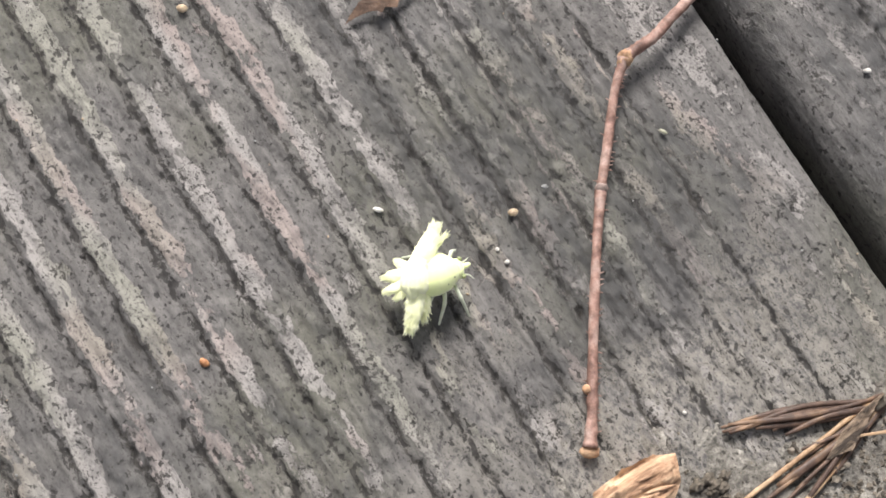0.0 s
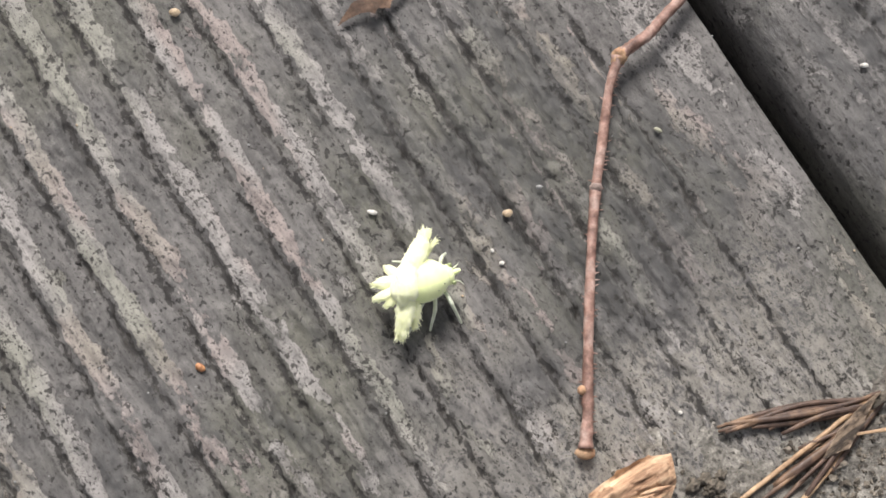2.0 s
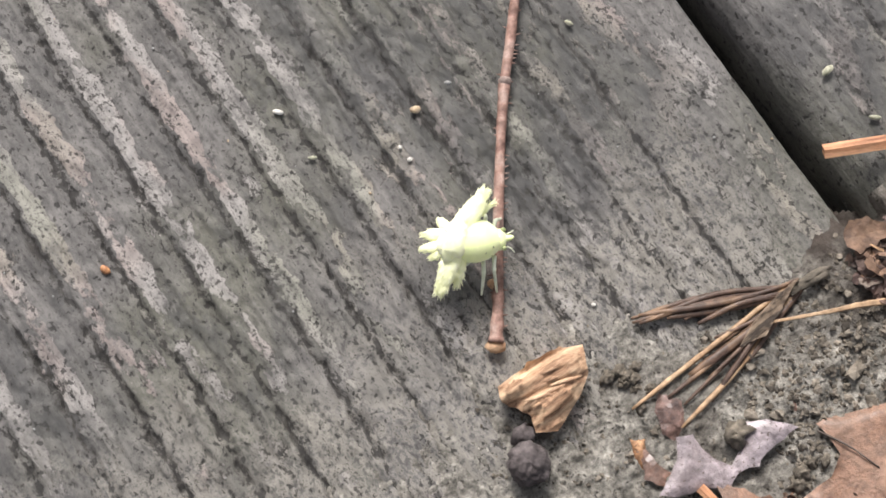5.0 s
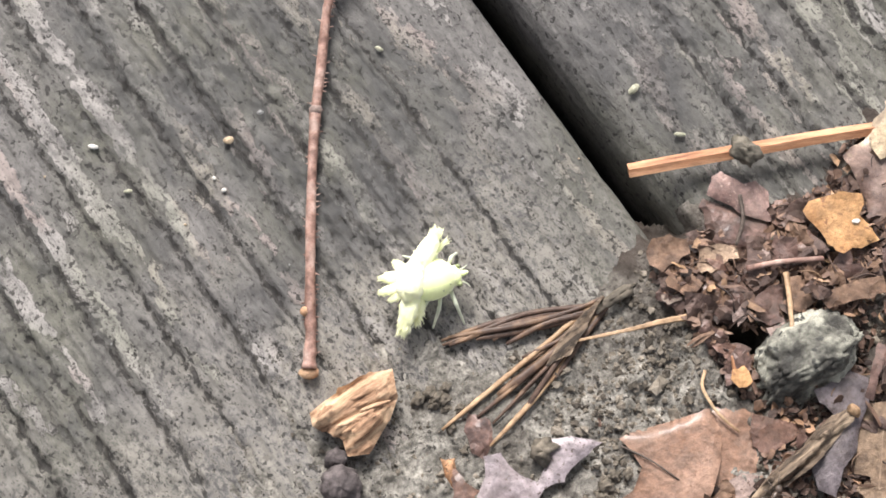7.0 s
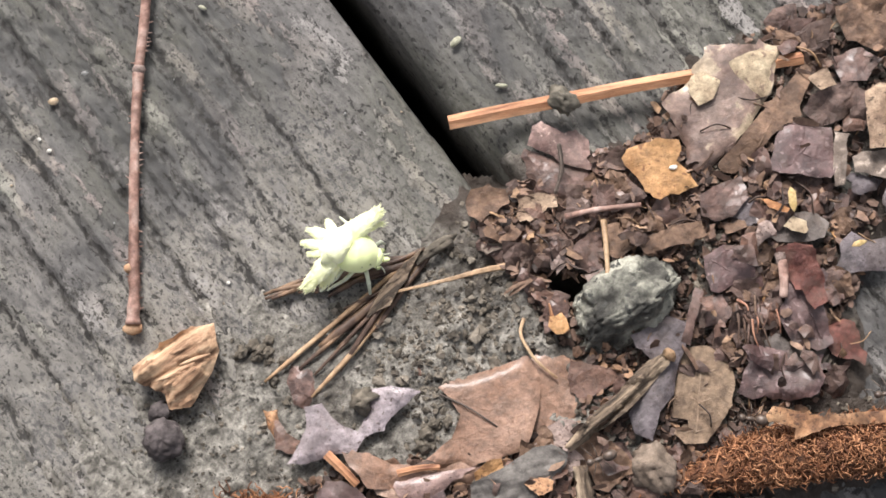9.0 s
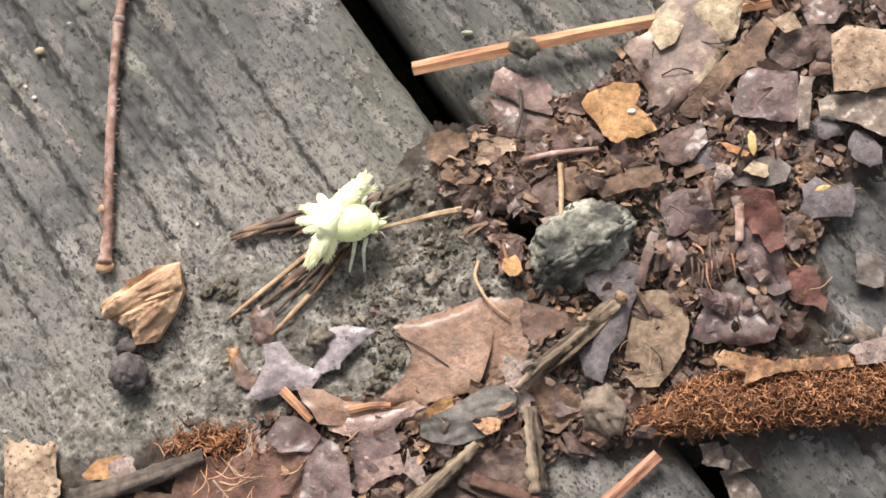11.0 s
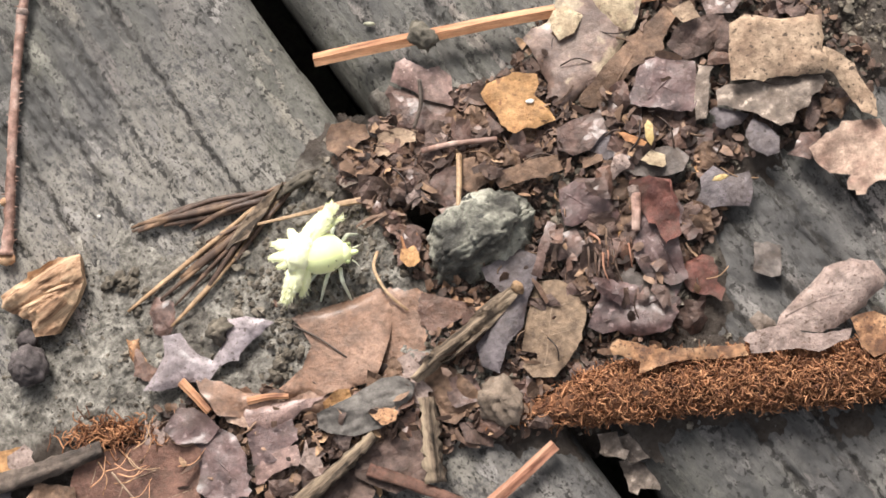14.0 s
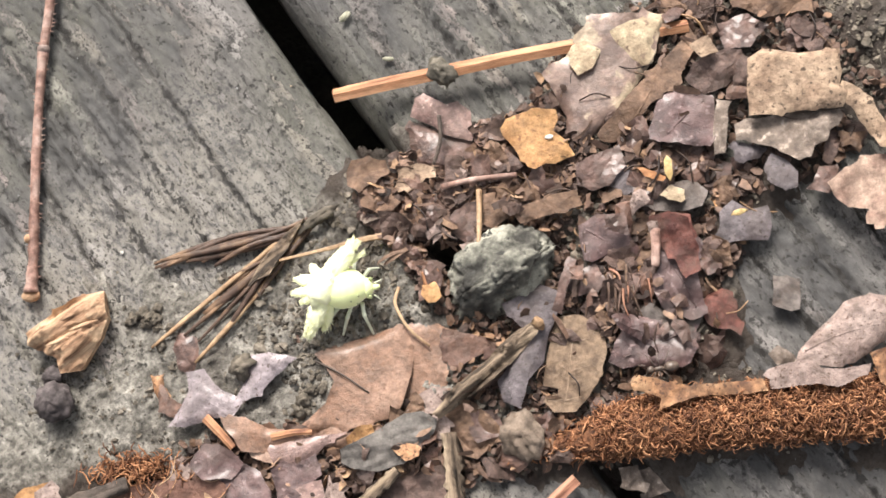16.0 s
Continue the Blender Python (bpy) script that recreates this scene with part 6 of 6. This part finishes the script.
speck("seed", "small yellow green husk by the insect's start", -47.5, 20.7, 0.45, seed_green, (1.5, 0.7, 0.6), -30, 16)
leaf("leaf_bit", "curved bright yellow bud scale on the litter", yellow_mat, 4.6, [(27.2, -47.2), (27.9, -46.8), (28.9, -45.4), (28.8, -44.6), (28.0, -44.9), (27.2, -46.0)], curl=0.5, wave=0.3)
leaf("leaf_bit", "small orange bud scale on the litter", seed_orange, 4.2, [(25.2, -43.6), (25.8, -44.0), (26.4, -45.2), (27.2, -46.6), (26.6, -46.8), (25.2, -45.0)], curl=0.6, wave=0.3)
leaf("leaf_bit", "small upturned orange leaf bit by the stone", leaf_orange, 3.6, [(-4.3, -39.9), (-3.6, -39.2), (-2.9, -39.6), (-2.1, -39.5), (-2.2, -40.6), (-2.6, -41.5), (-3.4, -41.6), (-4.0, -41.2), (-4.1, -40.5)], curl=0.6, wave=0.6)
rod("splinter", "tiny orange sliver by the stone", "splinter", [(-3.4, -39.8, 2.8), (-2.9, -38.6, 3.2), (-2.6, -37.8, 3.6)], 0.3, 0.12, stick_orange, 6, 0.1, 0.7, 31)
rod("splinter", "tiny orange sliver by the stone", "splinter", [(-2.2, -40.2, 2.8), (-1.2, -39.3, 3.2), (-0.9, -38.6, 3.6)], 0.3, 0.12, stick_orange, 6, 0.1, 0.7, 32)
speck("seed", "small curled yellow husk", 31.3, -54.9, 1.0, yellow_mat, (1.5, 0.6, 0.5), -20, 20, 1.8)
speck("speck", "white fleck on the litter", 19.3, -34.2, 0.45, seed_white, (1.4, 0.8, 0.4), -20, 21, 3.9)
speck("speck", "reddish leaf crumb behind the insect", -19.3, -34.4, 0.9, leaf_red, (0.8, 1.3, 0.5), -20, 22, 0.9)
rndg = random.Random(77)
for k in range(60):
    gx_, gy_ = rndg.uniform(-105, 0), rndg.uniform(-12, 62)
    speck("speck", "tiny pale grit speck", gx_, gy_, rndg.uniform(0.1, 0.2), rndg.choice([seed_grey, seed_grey, seed_tan, seed_grey]), (1.2, 0.9, 0.7), rndg.uniform(0, 180), k % 7, -0.1)


for pts_, z_ in (([(2.7, -71.6), (6.5, -72.5), (9.5, -74.3), (6.7, -76.3), (2.8, -75.0)], -1.4), ([(1.8, -70.0), (3.8, -71.1), (2.8, -74.0), (1.0, -72.6)], -0.6), ([(2.0, -74.0), (4.4, -75.1), (4.5, -79.0), (1.1, -77.5)], -3.0)):
    lf = leaf("leaf_scrap", "grey brown leaf scrap caught in the gap", leaf_greytan, 1.0, pts_, curl=0.4, wave=0.8)[0]
    lf.location.z = (z_ - 1.0) * MM
rndb = random.Random(15)
for k in range(20):
    x_, y_ = rndb.uniform(-50, -38), rndb.uniform(-49, -38)
    a_ = rndb.uniform(-1.6, 0.9)
    rod("rootlet", "fine pale rootlet on the matted leaf", "rootlet", [(x_, y_, 2.5), (x_ + 2 * math.cos(a_), y_ + 2 * math.sin(a_), 2.7), (x_ + 4 * math.cos(a_ + 0.4), y_ + 4 * math.sin(a_ + 0.4), 2.4)], rndb.uniform(0.05, 0.1), 0.04, rndb.choice((needle_pale, stick_orange, leaf_orangepale)), 6, 0.05, 1, k, "rootlets")


# ---- ants on the litter ----
ANT_ROWS = [
    [(7.8, -9.3, -53.1, 4.4), (8.0, -8.4, -52.8, 4.4), (8.2, -2.8, -53.8, 4.0), (8.4, -3.2, -57.1, 3.2), (8.6, -4.6, -57.0, 3.0), (8.9, -8.0, -56.0, 3.0), (9.3, -14.0, -54.2, 2.0), (9.8, -18.5, -52.2, 0.8)],
    [(8.3, 18.5, -67.3, 3.0), (8.4, 15.3, -66.1, 3.4), (8.5, 14.2, -68.0, 4.5), (8.6, 12.2, -67.1, 4.8), (8.7, 10.5, -64.8, 4.5), (8.9, 9.7, -63.9, 3.8), (9.0, 7.5, -62.9, 3.0), (9.1, 4.4, -59.7, 2.8), (9.2, 3.0, -57.7, 2.8), (9.5, 3.4, -57.4, 1.6), (9.8, 3.2, -58.2, -0.4)],
    [(10.9, 22, -70.5, 3.0), (11.3, 13.0, -65.1, 4.4), (11.5, 7.9, -62.1, 3.2), (11.7, 3.9, -59.2, 2.8), (12.0, 2.6, -57.2, -0.4)],
    [(11.4, 33.0, -77.5, 6.0), (11.7, 27.5, -73.4, 5.8), (11.9, 23.4, -71.9, 5.6), (12.1, 20.7, -70.2, 4.5), (12.3, 14.2, -66.1, 4.8), (12.6, 11.8, -63.1, 4.2), (12.9, 11.0, -63.3, 3.4), (13.2, 5.9, -57.6, 2.8), (13.5, 4.4, -58.8, -0.5)],
    [(13.9, 47.0, -72.0, 1.0), (14.3, 39.3, -72.8, 5.2), (14.4, 36.8, -72.7, 5.8), (14.7, 32.9, -74.0, 6.0), (14.9, 30.8, -73.0, 6.0), (15.1, 27.7, -72.7, 5.8), (15.6, 20.0, -68.9, 5.0), (15.8, 16.3, -66.0, 4.6), (16.0, 12.5, -64.0, 4.2)]]


def build_ant():
    ant = tagged(new("ant"), "small dark brown ant walking over the leaf litter", "ant", "ants")
    part("gaster", moved(ball(0.8, 8, 12, 0, 1, 0, (1.3, 0.95, 0.9)), -1.5, 0, 1.0), ant_mat, ant, "glossy dark abdomen")
    part("thorax", moved(ball(0.45, 7, 10, 0, 1, 0, (1.7, 0.8, 0.8)), 0.1, 0, 1.05), ant_mat, ant)
    part("waist", moved(ball(0.2, 5, 8), -0.65, 0, 1.0), ant_mat, ant)
    part("head", moved(ball(0.5, 7, 10, 0, 1, 0, (1.15, 1.0, 0.8)), 1.25, 0, 1.05), ant_mat, ant)
    for s in (-1, 1):
        part("antenna", tube([(1.6, 0.2 * s, 1.2), (2.1, 0.7 * s, 1.5), (2.9, 0.9 * s, 1.1)], [0.07, 0.07, 0.05], 5), ant_mat, ant)
        for x, dx in ((0.5, 0.9), (0.1, 0.0), (-0.3, -1.1)):
            part("leg", tube([(x, 0.25 * s, 0.95), (x + dx * 0.5, 1.0 * s, 1.55), (x + dx, 1.9 * s, 0.6), (x + dx * 1.2, 2.3 * s, 0.05)], [0.09, 0.08, 0.06, 0.04], 5), ant_mat, ant)
    for piece in ant.children:
        piece.data.transform(Matrix.Scale(0.88, 4))
        piece.location = piece.location * 0.88
    return ant


ants = [build_ant()]
for _ in ANT_ROWS[1:]:
    ants.append(copy_thing(ants[0], Matrix.Identity(4)))


# ---- the insect ----
def plume(base, tip, width, count, seed, lift=0.0, spread=0.35, fine=0.09, bare=False):
    """A lumpy tuft of wax from base to tip, with short fuzz over it and longer filaments at its end."""
    rnd = random.Random(seed)
    base, tip = Vector(base), Vector(tip)
    d = tip - base
    ln = d.length
    d.normalize()
    s = d.cross(Vector((0, 0, 1))).normalized()
    up = s.cross(d)
    shape = [(0, 0.42), (0.12, 0.5), (0.25, 0.54), (0.38, 0.53), (0.5, 0.5), (0.62, 0.44), (0.74, 0.36), (0.84, 0.27), (0.92, 0.16)]
    centre = lambda u: base + d * (ln * u) + up * (0.06 * ln * math.sin(math.pi * u) + lift * u)
    lump = lambda u, a: 1 + 0.22 * noise.noise(Vector((u * ln * 0.8 + seed, math.cos(a) * 1.2, math.sin(a) * 1.2)))
    n = 16
    verts = []
    for u, w in shape:
        for k in range(n):
            a = 6.2832 * k / n
            r = width * w * lump(u, a)
            verts.append(centre(u) + s * (r * math.cos(a)) + up * (r * 0.62 * math.sin(a)))
    faces = [(i * n + k, i * n + (k + 1) % n, (i + 1) * n + (k + 1) % n, (i + 1) * n + k) for i in range(len(shape) - 1) for k in range(n)]
    faces += [tuple(range(n - 1, -1, -1)), tuple((len(shape) - 1) * n + k for k in range(n))]
    geos = [(verts, faces)]
    for k in range(int(count * 2.2)):
        u = rnd.random() ** 0.75 * 0.95
        a = rnd.uniform(0, 6.2832)
        w = np.interp(u, [q[0] for q in shape], [q[1] for q in shape])
        r = width * w * lump(u, a) * 0.95
        out = s * math.cos(a) + up * (0.62 * math.sin(a))
        p = centre(u) + out * r
        way = (d * rnd.uniform(0.8, 1.4) + out * rnd.uniform(0.05, 0.1 + spread) + Vector((rnd.gauss(0, 0.2), rnd.gauss(0, 0.2), rnd.gauss(0, 0.15)))).normalized()
        size = rnd.uniform(0.25, 0.6) * (0.6 if bare else 1) + (0.4 * rnd.random() if u > 0.75 and not bare else 0)
        w = 0.6 * fine * rnd.uniform(0.7, 1.4)
        geos.append(tube([p, p + way * (size * 0.55), p + way * size + Vector((0, 0, -0.12 * size))], [w, w * 0.8, w * 0.25], 4, 0, 0, False))
    return merge(geos)


def build_insect():
    bug = tagged(new("planthopper_nymph"), "fuzzy white and pale green insect nymph with spreading waxy plumes", "insect")
    # body: a humped oval abdomen and thorax along +x
    v, f = ball(1.0, 18, 24)
    out = []
    for p in v:
        taper = 1 - 0.16 * max(p.x, 0) ** 2
        ring = 1 + 0.02 * math.sin(p.x * 16)
        out.append((1.75 + 3.15 * p.x, 0.2 + 2.5 * p.y * taper * ring, 3.6 + (2.3 if p.z > 0 else 1.8) * p.z * taper * ring))
    part("body", (out, f), shell_mat, bug, "smooth pale yellow green body")
    v, f = ball(1.0, 10, 14)
    part("head", ([(4.55 + 0.8 * p.x, 0.25 + 1.25 * p.y, 3.4 + 1.2 * p.z) for p in v], f), shell_mat, bug)
    part("snout", moved(ball(0.6, 8, 12, 0, 1, 0, (1.25, 0.6, 0.6)), 5.45, 0.35, 3.5, 8, -18), shell_mat, bug, "short pointed snout")
    for y, z in ((-0.85, 3.8), (1.2, 4.0)):
        part("eye", moved(ball(0.3, 6, 9), 5.0, y, z), eye_mat, bug, "small greenish eye")
    for x, y, z in ((2.9, -1.5, 4.85), (3.8, -0.9, 4.9), (3.6, -1.75, 4.1)):
        part("spot", moved(ball(0.12, 5, 7), x, y, z), eye_mat, bug, "tiny dark spot")
    for y, dy in ((-0.5, -0.7), (0.9, 0.5)):
        part("antenna", tube(spline([(5.3, y, 3.1), (5.8, y + dy * 0.4, 3.1), (6.2, y + dy, 2.8)], 4), [0.12, 0.11, 0.1, 0.09, 0.08, 0.07, 0.06, 0.05, 0.03], 5), leg_mat, bug)
    # wax
    part("wax_plume", plume((-0.3, 0.6, 4.4), (3.4, 5.6, 5.0), 2.3, 240, 1, 0.2, 0.3), wax_mat, bug, "long white waxy plume with a frayed tip")
    part("wax_spike", plume((1.5, 2.4, 4.2), (4.2, 4.3, 4.4), 0.7, 60, 2, 0.1, 0.4, 0.06), wax_mat, bug)
    part("wax_plume", plume((-0.2, -0.4, 4.2), (-2.6, -5.6, 2.6), 2.1, 240, 3, -0.2, 0.35), wax_mat, bug, "long white waxy plume with a fringed tip")
    part("wax_spike", plume((0.2, -1.3, 3.8), (-0.5, -4.5, 2.4), 1.3, 110, 4, -0.1, 0.5, 0.07), wax_mat, bug)
    part("wax_mantle", merge([moved(ball(1.0, 14, 20, 0.22, 2.0, 3, (1.7, 2.6, 1.5)), -0.5, 0.2, 4.5, -28), plume((-1.0, -1.5, 4.9), (0.7, 2.4, 5.3), 2.7, 120, 41, 0.1, 0.4)]), wax_mat, bug, "dense white wax over the back")
    for k, (bx, by, tx, ty, w) in enumerate(((-1.1, 1.5, -2.2, 3.0, 1.1), (-1.2, 0.9, -4.3, 1.2, 1.4), (-1.2, -0.2, -4.6, -0.5, 1.3), (-1.4, -0.8, -3.5, -1.6, 1.0))):
        part("wax_tuft", plume((bx, by, 4.1), (tx, ty, 3.5), w, 80, 10 + k, -0.1, 0.4, 0.07, True), wax_mat, bug, "short rounded wax tuft")
    # legs: hip, knee, foot in the insect's space
    legs = []
    for k, (hip, knee, foot) in enumerate((((3.9, -1.4, 2.6), (4.2, -2.9, 2.6), (5.0, -4.9, 0.15)), ((2.6, -1.7, 2.5), (2.2, -3.2, 2.7), (1.3, -5.0, 0.15)), ((1.3, -1.7, 2.5), (0.3, -3.0, 2.6), (-1.1, -4.4, 0.15)),
                                           ((3.9, 1.5, 2.6), (4.5, 2.5, 2.5), (5.4, 3.1, 0.15)), ((2.8, 1.8, 2.6), (2.8, 3.1, 2.6), (2.6, 3.9, 0.15)), ((1.3, 1.8, 2.5), (0.4, 2.9, 2.6), (-0.9, 3.7, 0.15)))):
        h = Vector(hip)
        pts = spline([(0, 0, 0), Vector(knee) - h, (Vector(knee) * 0.35 + Vector(foot) * 0.65) - h, Vector(foot) - h], 5)
        n = len(pts)
        leg = part("leg", tube(pts, [0.28 - 0.15 * i / (n - 1) + (0.05 if i == 5 else 0) for i in range(n)], 7), leg_mat, bug, at=hip)
        legs.append((leg, tuple(c * 1.01 for c in hip), k))
    for piece in bug.children:
        piece.data.transform(Matrix.Scale(1.01, 4))
        piece.location = piece.location * 1.01
    return bug, legs


insect, insect_legs = build_insect()

INSECT_ROWS = [  # seconds, x, y, z in mm, heading, pitch
    (0.0, -48.9, 17.4, 0, -19, 0), (2.0, -49.5, 17.3, 0, -19, 0), (2.3, -49, 17.3, 0, -20, 0), (2.5, -48.9, 16.9, 0, -23, 0), (3.0, -48.0, 14.3, 0, -32, 0), (3.5, -47.1, 11.5, 0, -34, 0),
    (4.0, -46.1, 7.3, 0, -36, 0), (4.2, -45.3, 5, 0, -35, 0), (4.8, -41.5, 2, 0.9, -33, -4), (5.3, -38, 1.2, 1.5, -32, 0), (5.8, -34.8, -0.4, 1.0, -31, 4), (6.3, -31.5, -2.3, 0, -30, 0), (6.5, -30, -4.4, 0, -28, 0), (7.0, -27, -9, 0, -28, 0),
    (7.5, -25.2, -11, 0, -28, 0), (8.0, -21.9, -13.2, 0.2, -32, 0), (8.5, -19.5, -15.1, 0.8, -45, 10), (9.0, -18.8, -17, 1.2, -52, 14), (9.2, -18.6, -17, 1.3, -52, 14),
    (10.2, -17.6, -21.4, 2.2, -48, 8), (11.3, -16.7, -25.7, 2.4, -42, 4), (11.5, -16, -28, 2.2, -43, 2), (12.0, -12.7, -32, 1.5, -39, 0), (12.4, -12.9, -33.1, 1.4, -38, 0), (16.0, -12.7, -32.9, 1.4, -38, 0)]


def motions():
    for ant, rows in zip(ants, ANT_ROWS):
        keyed, last = [], None
        for k, (t, x, y, z) in enumerate(rows):
            j = min(k, len(rows) - 2)
            turn = math.degrees(math.atan2(rows[j + 1][2] - rows[j][2], rows[j + 1][1] - rows[j][1]))
            if last is not None:
                turn = last + max(-80, min(80, (turn - last + 180) % 360 - 180))
            last = turn
            keyed.append((t, pose(x * MM, y * MM, z * MM, 0, 0, turn)))
        keyed.insert(0, (0.0, keyed[0][1]))
        if keyed[-1][0] < 16.0:
            keyed.append((16.0, keyed[-1][1]))
        walk(ant, keyed)
    walk(insect, [(t, pose(x * MM, y * MM, z * MM, 0, p, h)) for t, x, y, z, h, p in INSECT_ROWS])
    for leg, hip, k in insect_legs:
        rows = [(0.0, pose(*[c * MM for c in hip]))]
        t, step = 2.2, 0
        while t < 12.2:
            side = -1 if hip[1] < 0 else 1
            swing = 20 * math.sin(step * math.pi / 2 + (0 if (k % 2 == 0) == (side < 0) else math.pi))
            lift = 6 * max(0, math.cos(step * math.pi / 2 + (0 if (k % 2 == 0) == (side < 0) else math.pi)))
            rows.append((round(t, 2), pose(*[c * MM for c in hip], -side * -lift, 0, -side * swing)))
            t += 0.15
            step += 1
        rows += [(12.4, pose(*[c * MM for c in hip])), (16.0, pose(*[c * MM for c in hip]))]
        walk(leg, rows)


motions()
